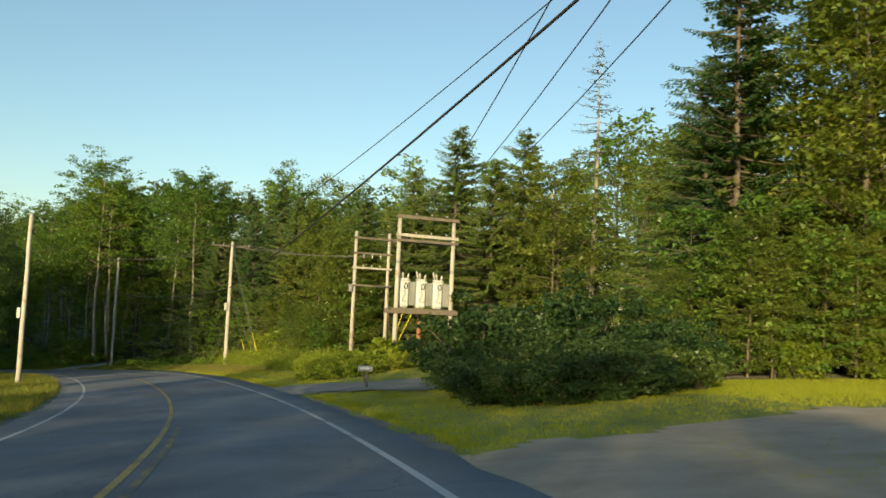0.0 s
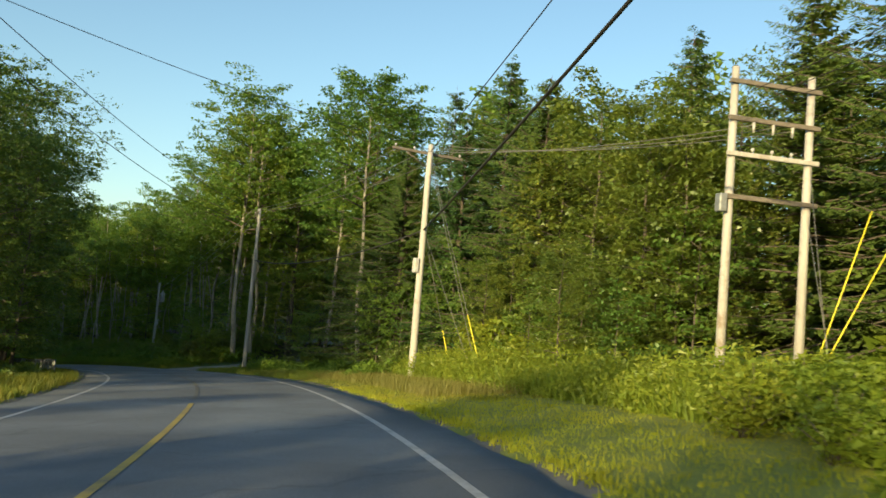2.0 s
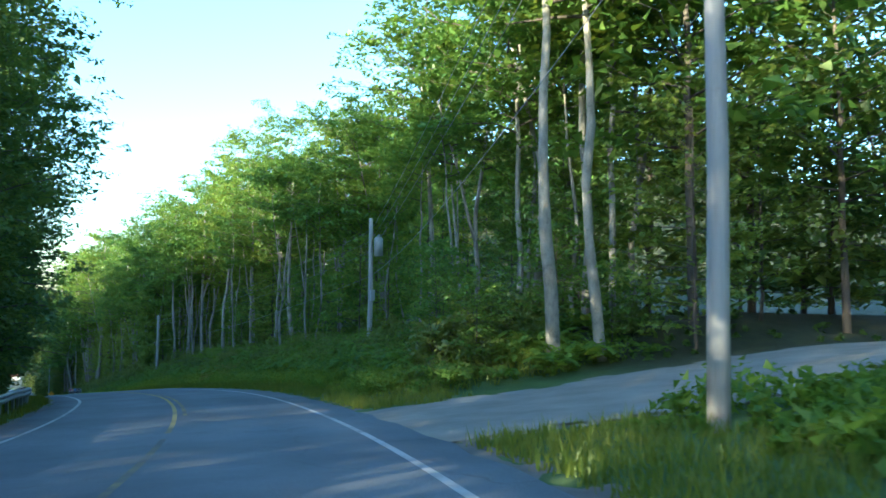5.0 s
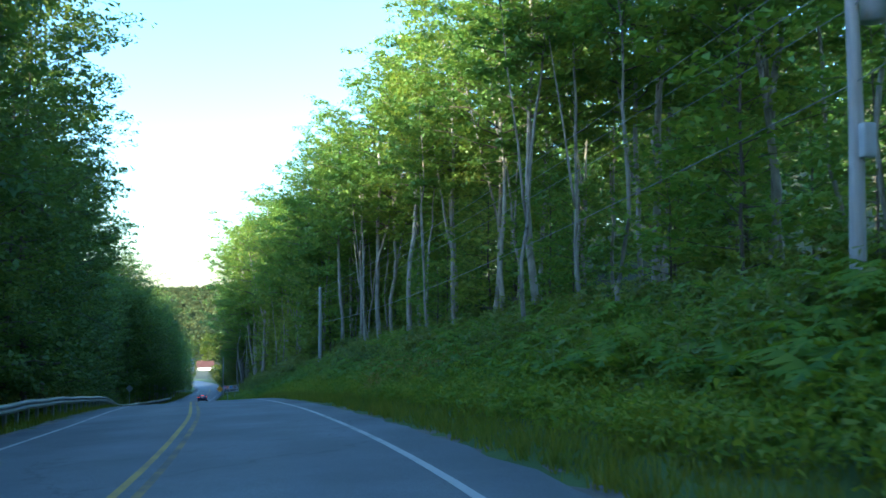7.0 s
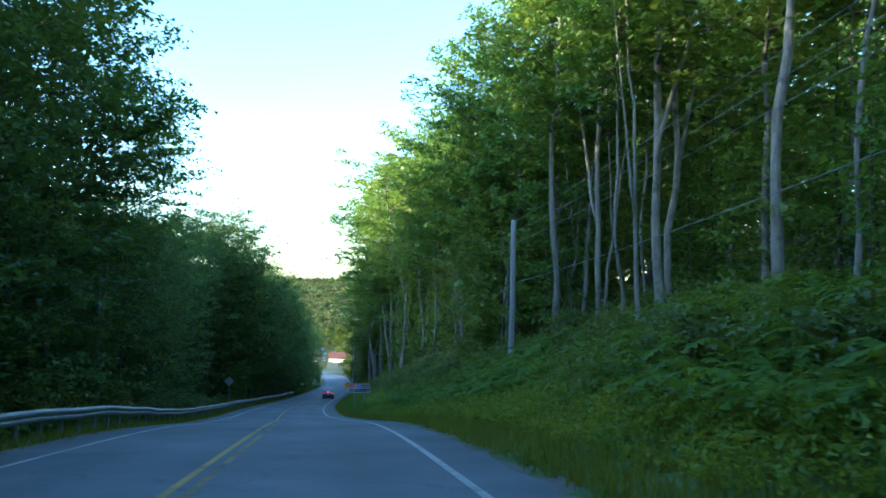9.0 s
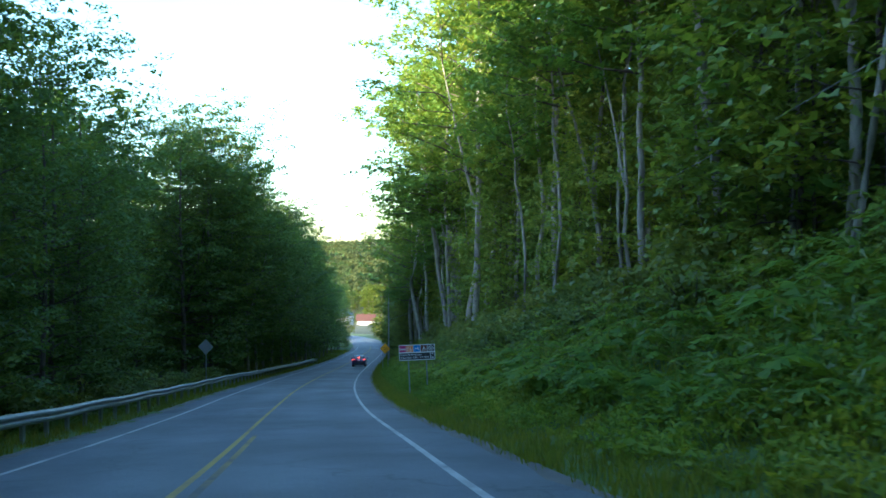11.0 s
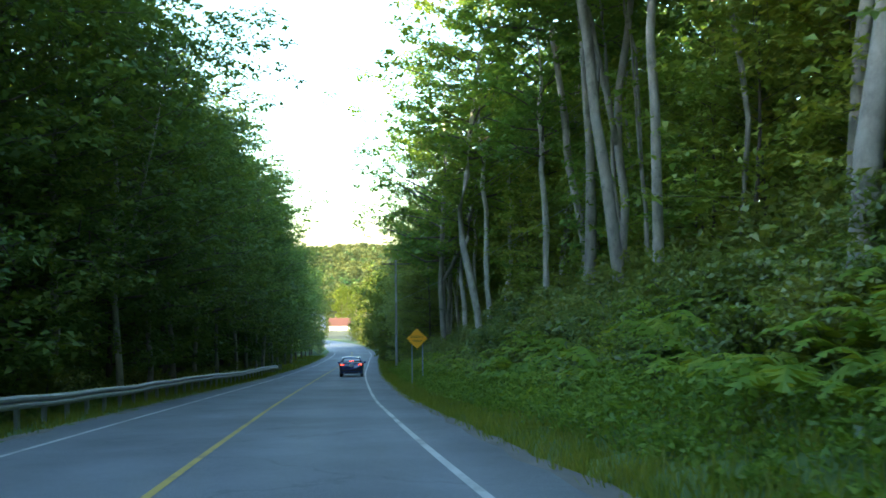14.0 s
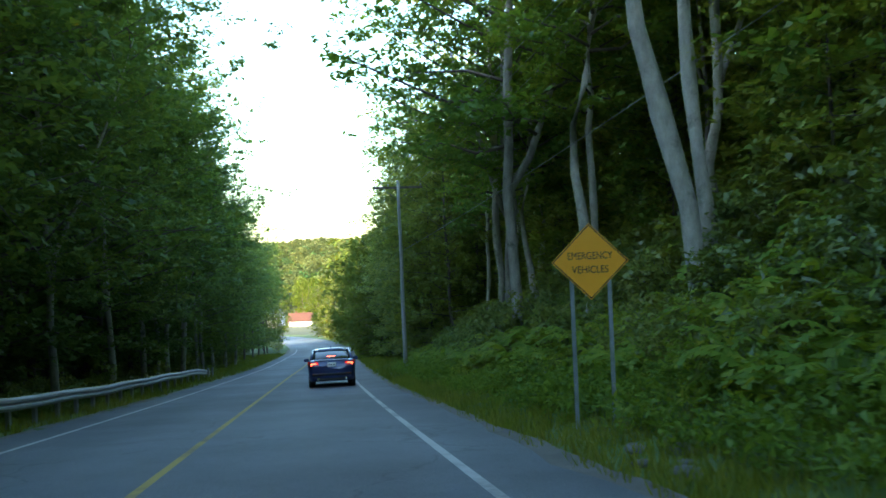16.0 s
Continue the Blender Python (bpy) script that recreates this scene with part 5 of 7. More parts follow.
def utility_pole(x, y, top, turn, r=0.15, arm=2.4, box=None, can=None, label="weathered wooden utility pole with a crossarm", guys=()):
    z = gz(x, y)
    ob = thing("utility_pole", x, y, z, turn, label, "utility pole", "poles along the road")
    tall = top - z
    part("shaft", tubes("shaft", pole_lines(tall, r), POLE_WOOD, 10), ob)
    if arm:
        bm = bmesh.new()
        add_box(bm, (0, r * 0.9 + 0.05, tall - 0.35), (arm, 0.1, 0.12), None, 0.012)
        part("crossarm", bm_mesh("crossarm", bm, OLD_WOOD), ob)
        for k in (-0.46, -0.2, 0.46):
            part("insulator", tubes("insulator", [insulator(tall - 0.3, arm * k, r * 0.9 + 0.05)], CERAMIC, 8), ob)
        part("brace", tubes("brace", [([(-arm * 0.3, r + 0.05, tall - 0.42), (0, r, tall - 1.0)], [0.018, 0.018]), ([(arm * 0.3, r + 0.05, tall - 0.42), (0, r, tall - 1.0)], [0.018, 0.018])], OLD_WOOD, 5), ob)
    if box:
        bm = bmesh.new()
        add_box(bm, (-r - 0.09, -0.05, box), (0.2, 0.24, 0.62), None, 0.02)
        part("equipment_box", bm_mesh("equipment_box", bm, GREY_PAINT), ob, "light grey metal equipment box")
    if can:
        line = ([(0, -r - 0.3, can - 0.5), (0, -r - 0.3, can + 0.5), (0, -r - 0.3, can + 0.6)], [0.25, 0.25, 0.12])
        part("transformer", tubes("transformer", [line, insulator(can + 0.58, 0.1, -r - 0.3), insulator(can + 0.58, -0.1, -r - 0.3)], GREY_PAINT, 14), ob, "light grey pole transformer can")
    for gx, gy, h, guard in guys:
        lx, ly = gx - x, gy - y
        c, s = math.cos(radians(-turn)), math.sin(radians(-turn))
        lx, ly = lx * c - ly * s, lx * s + ly * c
        foot = Vector((lx, ly, gz(gx, gy) - z))
        head = Vector((0, 0, h - z))
        part("guy_wire", tubes("guy_wire", [([head, foot], [0.012, 0.012])], WIRE_MID, 4), ob)
        if guard:
            part("guy_guard", tubes("guy_guard", [([foot + (head - foot) * 0.01, foot + (head - foot) * guard], [0.025, 0.025])], YELLOW_GUARD, 6), ob, "yellow plastic guy wire guard")
    return ob


P4, P5, LEFT_POLE, P2, P3, P5B, P6, P0, Q1 = (-17.1, 70.4), (-34.8, 93.4), (-24.7, 51.8), (-59.1, 123.5), (-108.0, 155.7), (-151.0, 190.3), (-204.0, 217.7), (6.2, -26.0), (13.0, -6.0)
utility_pole(*P4, 5.6, 40, 0.17, 3.4, box=4.8, guys=((-13.3, 65.6, 5.2, 0.26), (-13.7, 66.9, 5.0, 0), (-13.9, 67.2, 1.9, 0), (-15.8, 72.4, 2.0, 0.3)))
utility_pole(*P5, 5.2, 120, 0.16, 2.2)
utility_pole(*LEFT_POLE, 5.3, 15, 0.16, 0, box=-0.6 + 4.8, label="reddish wooden utility pole inside the bend")
utility_pole(*P2, -0.1, 140, 0.155, 0, box=2.85, can=5.6, label="grey wooden utility pole with a transformer can")
utility_pole(*P3, -6.7, 146, 0.16, 0, label="plain grey wooden utility pole in the trees")
utility_pole(*P5B, -8.6, 146, 0.16, 2.2)
utility_pole(*P6, -19.4, 52, 0.115, 2.5)
utility_pole(*P0, 9.0, 80, 0.16, 2.4)
utility_pole(*Q1, 15.6, 80, 0.16, 2.4)


def h_frame():
    """Two poles joined by four crossbars."""
    a, b = Vector((-5.95, 59.25, 0)), Vector((-3.75, 60.2, 0))
    z = gz(a.x, a.y)
    ob = thing("pole_frame", a.x, a.y, z, math.degrees(math.atan2(b.y - a.y, b.x - a.x)), "two bare wooden poles joined by crossbars, in brush", "utility pole", "pole frames")
    w = (b - a).length
    for k, x in enumerate((0, w)):
        m = tubes("post", [([(x, 0, -0.4), (x, 0, 4.5), (x, 0, 9.2)], [0.145, 0.125, 0.105])], POLE_WOOD, 10)
        part("post", m, ob)
    for zz, mat in ((8.75, OLD_WOOD), (7.7, OLD_WOOD), (6.7, POLE_WOOD), (5.5, OLD_WOOD)):
        bm = bmesh.new()
        add_box(bm, (w / 2, -0.16, zz), (w + 0.45, 0.1, 0.13), None, 0.012)
        part("crossbar", bm_mesh("crossbar", bm, mat), ob)
    for x in (0.55, 1.15, 1.75):
        part("insulator", tubes("insulator", [insulator(6.77, x, -0.16), ([(x, -0.16, 7.65), (x, -0.16, 7.35)], [0.05, 0.03])], CERAMIC, 8), ob)
    bm = bmesh.new()
    add_box(bm, (-0.28, -0.1, 5.3), (0.22, 0.3, 0.5), None, 0.02)
    part("equipment_box", bm_mesh("equipment_box", bm, POST_STEEL), ob)
    for h, f in ((7.0, 0.42), (5.4, 0.36)):
        part("guy_wire", tubes("guy_wire", [([(w, 0, h), (w - 0.2, -2.6 + h * 0.12, 0.2)], [0.012, 0.012])], WIRE_MID, 4), ob)
    part("guy_guard", tubes("guy_guard", [([(w + 0.02, -0.25, 0.1), (w + 1.35, -1.0, 5.4)], [0.02, 0.02])], YELLOW_GUARD, 6), ob, "long yellow plastic guy guard")
    part("guy_guard", tubes("guy_guard", [([(w + 0.02, -0.35, 0.1), (w + 1.8, -1.25, 4.5)], [0.02, 0.02])], YELLOW_GUARD, 6), ob, "long yellow plastic guy guard")


h_frame()


def transformer_frame():
    """Timber frame with a raised platform."""
    a, b = Vector((-2.6, 50.9, 0)), Vector((0.6, 52.3, 0))
    z = gz(a.x, a.y) - 0.1
    turn = math.degrees(math.atan2(b.y - a.y, b.x - a.x))
    ob = thing("transformer_frame", a.x, a.y, z, turn, "tall weathered timber frame with a raised platform", "utility frame", "pole frames")
    w = (b - a).length
    for x in (0, w):
        part("post", tubes("post", [([(x, 0, -0.4), (x, 0, 4.5), (x, 0, 6.1 - z)], [0.15, 0.135, 0.115])], POLE_WOOD, 10), ob)
    part("rear_post", tubes("rear_post", [([(w * 0.58, 1.3, -0.4), (w * 0.58, 1.3, 0.6 - z)], [0.15, 0.14])], RED_WOOD, 10), ob, "reddish stained timber post")
    deck = 0.72 - z
    for zz, yy, hh, mat in ((6.0 - z, -0.18, 0.2, OLD_WOOD), (4.9 - z, -0.19, 0.18, POLE_WOOD), (4.55 - z, 0.19, 0.2, OLD_WOOD), (4.6 - z, -0.19, 0.16, OLD_WOOD)):
        bm = bmesh.new()
        add_box(bm, (w / 2, yy, zz), (w + 0.5, 0.1, hh), None, 0.012)
        part("crossbar", bm_mesh("crossbar", bm, mat), ob)
    for yy in (-0.2, 0.95):
        bm = bmesh.new()
        add_box(bm, (w / 2, yy, deck - 0.28), (w + 0.75, 0.12, 0.26), None, 0.015)
        part("platform_beam", bm_mesh("platform_beam", bm, OLD_WOOD), ob)
    for i in range(5):
        bm = bmesh.new()
        add_box(bm, (w / 2, -0.12 + 0.25 * i, deck - 0.12), (w + 0.45, 0.23, 0.06), None, 0.008)
        part("platform_board", bm_mesh("platform_board", bm, OLD_WOOD), ob)
    for x in (w * 0.28, w * 0.56, w * 0.84):
        part("insulator", tubes("insulator", [insulator(6.1 - z, x, -0.18), insulator(4.99 - z, x, -0.19)], CERAMIC, 8), ob)
    for zz in (-1.45 - z, -2.2 - z):
        bm = bmesh.new()
        add_box(bm, (w * 0.66, -0.2, zz), (w * 0.8, 0.06, 0.2), None, 0.01)
        part("lower_board", bm_mesh("lower_board", bm, OLD_WOOD), ob)
    for x in (w * 0.66, w * 0.98):
        bm = bmesh.new()
        add_box(bm, (x, -0.32, -1.78 - z), (0.38, 0.18, 0.62), None, 0.02)
        add_box(bm, (x, -0.41, -1.64 - z), (0.24, 0.04, 0.24), None, 0.015)
        part("meter_box", bm_mesh("meter_box", bm, GREY_PAINT), ob, "pale grey metal meter box")
    # Three tall grey tanks with cooling fins stand on the platform.
    master = None
    for i in range(3):
        p = ob.matrix_basis @ Vector((w * (0.2 + 0.31 * i), 0.32, deck - 0.09))
        m = pose(p.x, p.y, p.z, 0, 0, turn)
        if master:
            copy_thing(master, m)
            continue
        master = tagged(new("power_transformer"), "light grey power transformer on the timber platform", "transformer", "transformers on the platform")
        master.matrix_basis = m
        bm = bmesh.new()
        add_box(bm, (-0.16, 0, 0.86), (0.62, 0.5, 1.66), None, 0.12)
        add_box(bm, (-0.16, 0, 1.56), (0.66, 0.54, 0.05), None, 0.015)
        add_box(bm, (-0.16, 0, 1.72), (0.5, 0.42, 0.08), None, 0.03)
        part("tank", bm_mesh("tank", bm, TANK_WHITE), master, "white painted steel tank")
        for k in range(6):
            bm = bmesh.new()
            add_box(bm, (0.21 + 0.062 * k, 0.02, 0.86), (0.028, 0.42, 1.36), None, 0.01)
            part("cooling_fin", bm_mesh("cooling_fin", bm, FIN_GREY), master)
        for zz in (0.24, 0.88, 1.46):
            part("header_pipe", tubes("header_pipe", [([(0.1, 0.02, zz), (0.56, 0.02, zz)], [0.035, 0.035])], TANK_WHITE, 6), master)
        for x, lean, up in ((-0.36, -0.1, 0.5), (-0.22, -0.04, 0.4), (0.06, 0.06, 0.32)):
            line = ([(x, 0, 1.74), (x + lean * 0.4, -0.02, 1.74 + up * 0.35), (x + lean * 0.45, -0.02, 1.74 + up * 0.4), (x + lean * 0.8, -0.02, 1.74 + up * 0.8), (x + lean, -0.02, 1.74 + up)], [0.065, 0.045, 0.075, 0.05, 0.03])
            part("bushing", tubes("bushing", [line], CERAMIC, 8), master, "pale glazed bushing")
        part("lifting_eye", tubes("lifting_eye", [([(0.06 + 0.07 * math.cos(q), -0.2, 1.66 + 0.07 * math.sin(q)) for q in np.linspace(0, 6.28, 11)], [0.022] * 11)], TANK_WHITE, 5), master)
        ring = [(-0.12 + (0.1 + 0.02 * math.sin(q * 0.37)) * math.cos(q), -0.29, 1.3 + (0.16 + 0.02 * math.cos(q * 0.29)) * math.sin(q)) for q in np.linspace(0, 19.5, 40)]
        part("cable_coil", tubes("cable_coil", [(ring, [0.014] * 40)], WIRE, 5), master, "coil of black cable")
        part("loose_cable", tubes("loose_cable", [([(-0.22, -0.29, 1.16), (-0.16, -0.28, 0.9), (-0.24, -0.28, 0.6), (-0.34, -0.28, 0.42)], [0.012] * 4)], WIRE, 5), master, "thin black cable")
        part("drain_pipe", tubes("drain_pipe", [([(-0.3, -0.27, 0.4), (0.02, -0.29, 0.4)], [0.026, 0.026])], FIN_GREY, 6), master)


transformer_frame()


def wire(a, b, sag, r=0.014, material=WIRE, name="overhead_wire", label="thin black overhead wire between poles"):
    a, b = Vector(a), Vector(b)
    pts = [a.lerp(b, u) - Vector((0, 0, 4 * sag * u * (1 - u))) for u in np.linspace(0, 1, 18)]
    me = tubes(name, [(pts, [r] * 18)], material, 5)
    tagged(new(name, me), label, "wire", "overhead wires")


wire((*P4, 1.9), (*Q1, 11.4), 0.7, 0.045, WIRE, "overhead_cable", "thick black overhead cable between poles")
wire((*P4, 5.3), (*Q1, 11.0), 1.1, 0.018)
XF = ((-1.7, 51.2, 6.1), (-0.8, 51.6, 6.1), (0.1, 52.0, 6.1))
for k, p in enumerate(XF):
    wire(p, (P0[0] - 1.0 + k, P0[1], 8.8), 2.0, 0.014)
    wire(p, (-5.5 + 0.6 * k, 59.3 + 0.25 * k, 5.2), 0.3, 0.012)
for k in range(3):
    h0 = (-5.4 + 0.6 * k, 59.3 + 0.27 * k, 3.1)
    wire((P4[0] - 0.9 + 0.9 * k, P4[1] + 0.6 - 0.6 * k, 5.45), (h0[0], h0[1], 4.2), 0.35, 0.012, WIRE_MID, label="grey overhead wire between poles")
    wire((P4[0] - 1.2 + 1.1 * k, P4[1] - 0.6 + 0.5 * k, 5.4), (P5[0] - 0.6 + 0.6 * k, P5[1], 5.1), 0.5, 0.012, WIRE_MID, label="grey overhead wire between poles")
    wire((P5[0] - 0.6 + 0.6 * k, P5[1], 5.1), (P2[0], P2[1], -0.8 - 0.6 * k), 0.5, 0.011, WIRE_GREY, label="grey overhead wire between poles")
    wire((P2[0], P2[1], -0.8 - 0.6 * k), (P3[0], P3[1], -6.8 - 0.5 * k), 0.6, 0.009, WIRE_GREY, label="grey overhead wire between poles")
    wire((P3[0], P3[1], -6.8 - 0.5 * k), (P5B[0] - 0.5 + 0.5 * k, P5B[1], -8.8), 0.6, 0.009, WIRE_GREY, label="grey overhead wire between poles")
    wire((P5B[0] - 0.5 + 0.5 * k, P5B[1], -8.8), (P6[0] - 0.7 + 0.7 * k, P6[1] - 0.6 + 0.6 * k, -19.6), 0.6, 0.009, WIRE_GREY, label="grey overhead wire between poles")
wire((*P4, 1.9), (*P5, 1.4), 0.7, 0.035, WIRE, "overhead_cable", "thick black overhead cable between poles")
wire((*P5, 1.4), (*P2, -3.4), 0.7, 0.013, WIRE_GREY, "overhead_cable", "thick grey overhead cable between poles")
wire((*P2, -3.4), (*P3, -9.6), 0.7, 0.013, WIRE_GREY, "overhead_cable", "thick grey overhead cable between poles")
wire((*P3, -9.6), (*P5B, -12.6), 0.7, 0.013, WIRE_GREY, "overhead_cable", "thick grey overhead cable between poles")
wire((*P5B, -12.6), (*P6, -23.0), 0.7, 0.013, WIRE_GREY, "overhead_cable", "thick grey overhead cable between poles")
wire((*LEFT_POLE, 5.2), (*P5, 4.9), 0.7, 0.014)
wire((*LEFT_POLE, 4.2), (*P5, 3.8), 0.8, 0.014)
wire((*LEFT_POLE, 5.2), (*P4, 5.4), 0.3, 0.012)
wire((*LEFT_POLE, 5.2), (-17.5, -8.0, 9.5), 0.8, 0.014)
utility_pole(-17.5, -8.0, 9.6, 60, 0.15, 0, label="wooden utility pole at the edge of the wood")


# ---- guard rail ----
def guard_rail(s0, s1, d):
    x, y = on_road(s0, d)
    ob = thing("guard_rail", float(x[0]), float(y[0]), float(road_z(s0, d)), 0, "galvanised steel W-beam guard rail on short posts", "guard rail")
    o = Vector(ob.matrix_basis.translation)
    shape = [(0.0, 0.0), (0.02, 0.03), (0.08, 0.06), (0.08, 0.10), (0.015, 0.14), (0.015, 0.17), (0.08, 0.21), (0.08, 0.25), (0.02, 0.28), (0.0, 0.31)]
    st = np.arange(s0, s1 + 0.1, 1.9)
    v, f = [], []
    k = len(shape)
    dips = lambda s: 0.03 * math.sin(s * 0.21) + 0.02 * math.sin(s * 0.83)
    for i, s in enumerate(st):
        end = 0.1 * max(0, 3 - (len(st) - 1 - i)) + 0.1 * max(0, 2 - i)
        for a, b in shape:
            xx, yy = on_road(s, d + a - end)
            v.append(Vector((xx[0], yy[0], float(ground_z(xx, yy)[0]) * 0 + float(road_z(s, d)) + 0.36 + b + dips(s) - end * 0.8)) - o)
    for i in range(len(st) - 1):
        for j in range(k - 1):
            f.append((i * k + j, i * k + j + 1, (i + 1) * k + j + 1, (i + 1) * k + j))
    beam = part("rail", mesh_from("rail", v, f, STEEL), ob)
    mod = beam.modifiers.new("thickness", "SOLIDIFY")
    mod.thickness = 0.012
    bm = bmesh.new()
    add_box(bm, (0, 0, 0.1), (0.12, 0.1, 1.15), None, 0.008)
    post_me = bm_mesh("post", bm, POST_STEEL)
    for i, s in enumerate(st):
        xx, yy = on_road(s, d - 0.09)
        p = part("post", post_me, ob)
        p.location = Vector((xx[0], yy[0], float(road_z(s, d)) + dips(s) - 0.05)) - o
        t = on_road(s + 0.5, d)
        p.rotation_euler = (0, 0, math.atan2(float(t[1][0]) - yy[0], float(t[0][0]) - xx[0]))


guard_rail(93, 322, -5.4)


# ---- signs ----
def text_mesh(body, size, name):
    cu = bpy.data.curves.new(name, "FONT")
    cu.body, cu.size, cu.align_x, cu.align_y, cu.extrude = body, size, "CENTER", "CENTER", 0.0015
    tmp = bpy.data.objects.new("lettering_source", cu)
    scene.collection.objects.link(tmp)
    me = bpy.data.meshes.new_from_object(tmp.evaluated_get(bpy.context.evaluated_depsgraph_get()))
    bpy.data.objects.remove(tmp)
    me.name = name
    return me


def lettering(body, size, parent, x, z, y, material, width=None, name="lettering"):
    me = text_mesh(body, size, name)
    w = max(v.co.x for v in me.vertices) - min(v.co.x for v in me.vertices)
    k = (width / w) if width else 1.0
    me.transform(Matrix.Translation((x, y, z)) @ Matrix.Rotation(radians(90), 4, "X") @ Matrix.Diagonal((k, 1, 1, 1)))
    me.materials.clear()
    me.materials.append(material)
    return part(name, me, parent)


def plate(name, pts, y, thick, material, parent, label=""):
    """A flat plate in the x-z plane with its front at y."""
    n = len(pts)
    v = [(x, y, z) for x, z in pts] + [(x, y + thick, z) for x, z in pts]
    f = [tuple(range(n)), tuple(range(2 * n - 1, n - 1, -1))] + [(i, i + n, (i + 1) % n + n, (i + 1) % n) for i in range(n)]
    return part(name, mesh_from(name, v, f, material), parent, label)


def rounded(w, h, r, cx=0.0, cz=0.0):
    out = []
    for sx, sz, a0 in ((1, 1, 0), (-1, 1, 90), (-1, -1, 180), (1, -1, 270)):
        for a in (0, 30, 60, 90):
            q = radians(a0 + a)
            out.append((cx + sx * (w / 2 - r) + r * math.cos(q), cz + sz * (h / 2 - r) + r * math.sin(q)))
    return out


def ring_of(r, w, n=24, cx=0.0, cz=0.0):
    """Front corners of a flat ring as quads."""
    out = []
    for i in range(n):
        a, b = 2 * math.pi * i / n, 2 * math.pi * (i + 1) / n
        out.append([(cx + q * math.cos(t), cz + q * math.sin(t)) for q, t in ((r, a), (r, b), (r - w, b), (r - w, a))])
    return out


def strokes(name, quads_xz, y, material, parent):
    """Thin flat pictogram pieces in the x-z plane, joined into one mark."""
    v, f = [], []
    for q in quads_xz:
        f.append(tuple(range(len(v), len(v) + len(q))))
        v += [(x, y, z) for x, z in q]
    return part(name, mesh_from(name, v, f, material), parent)


def flat_ring(r, w, cx, cz, y, n=24):
    """A flat ring in the x-z plane as one closed mesh."""
    v = [(cx + q * math.cos(2 * math.pi * i / n), y, cz + q * math.sin(2 * math.pi * i / n)) for i in range(n) for q in (r, r - w)]
    f = [(2 * i, 2 * ((i + 1) % n), 2 * ((i + 1) % n) + 1, 2 * i + 1) for i in range(n)]
    return mesh_from("symbol_ring", v, f, SIGN_WHITE)


def bar(x0, z0, x1, z1, w):
    dx, dz = x1 - x0, z1 - z0
    l = math.hypot(dx, dz)
    nx_, nz_ = -dz / l * w / 2, dx / l * w / 2
    return [(x0 + nx_, z0 + nz_), (x0 - nx_, z0 - nz_), (x1 - nx_, z1 - nz_), (x1 + nx_, z1 + nz_)]


def sign_posts(ob, xs_, low, high, y=0.05, r=0.03):
    for x in xs_:
        bm = bmesh.new()
        add_box(bm, (x, y, (low + high) / 2), (0.06, 0.035, high - low), None, 0.006)
        part("post", bm_mesh("post", bm, POST_STEEL), ob)


def warning_sign():
    x, y, zc = -179.0, 198.4, -23.5
    g = gz(x, y)
    c = zc - g
    ob = thing("warning_sign", x, y, g, 40, "yellow diamond road sign reading emergency vehicles, on two posts", "road sign")
    h = 0.555
    dia = lambda q: [(0, c + q), (-q, c), (0, c - q), (q, c)]
    plate("panel", dia(h), 0.0, 0.012, SIGN_YELLOW, ob)
    strokes("border", [[(a[0], a[1]), (b[0], b[1]), (b[0] * 0.965, c + (b[1] - c) * 0.965), (a[0] * 0.965, c + (a[1] - c) * 0.965)] for a, b in zip(dia(h * 0.97), dia(h * 0.97)[1:] + dia(h * 0.97)[:1])], -0.004, SIGN_BLACK, ob)
    lettering("EMERGENCY", 0.15, ob, 0, c + 0.08, -0.004, SIGN_BLACK, 0.64)
    lettering("VEHICLES", 0.15, ob, 0, c - 0.12, -0.004, SIGN_BLACK, 0.52)
    sign_posts(ob, (-0.27, 0.27), -0.5, c + 0.2)


warning_sign()


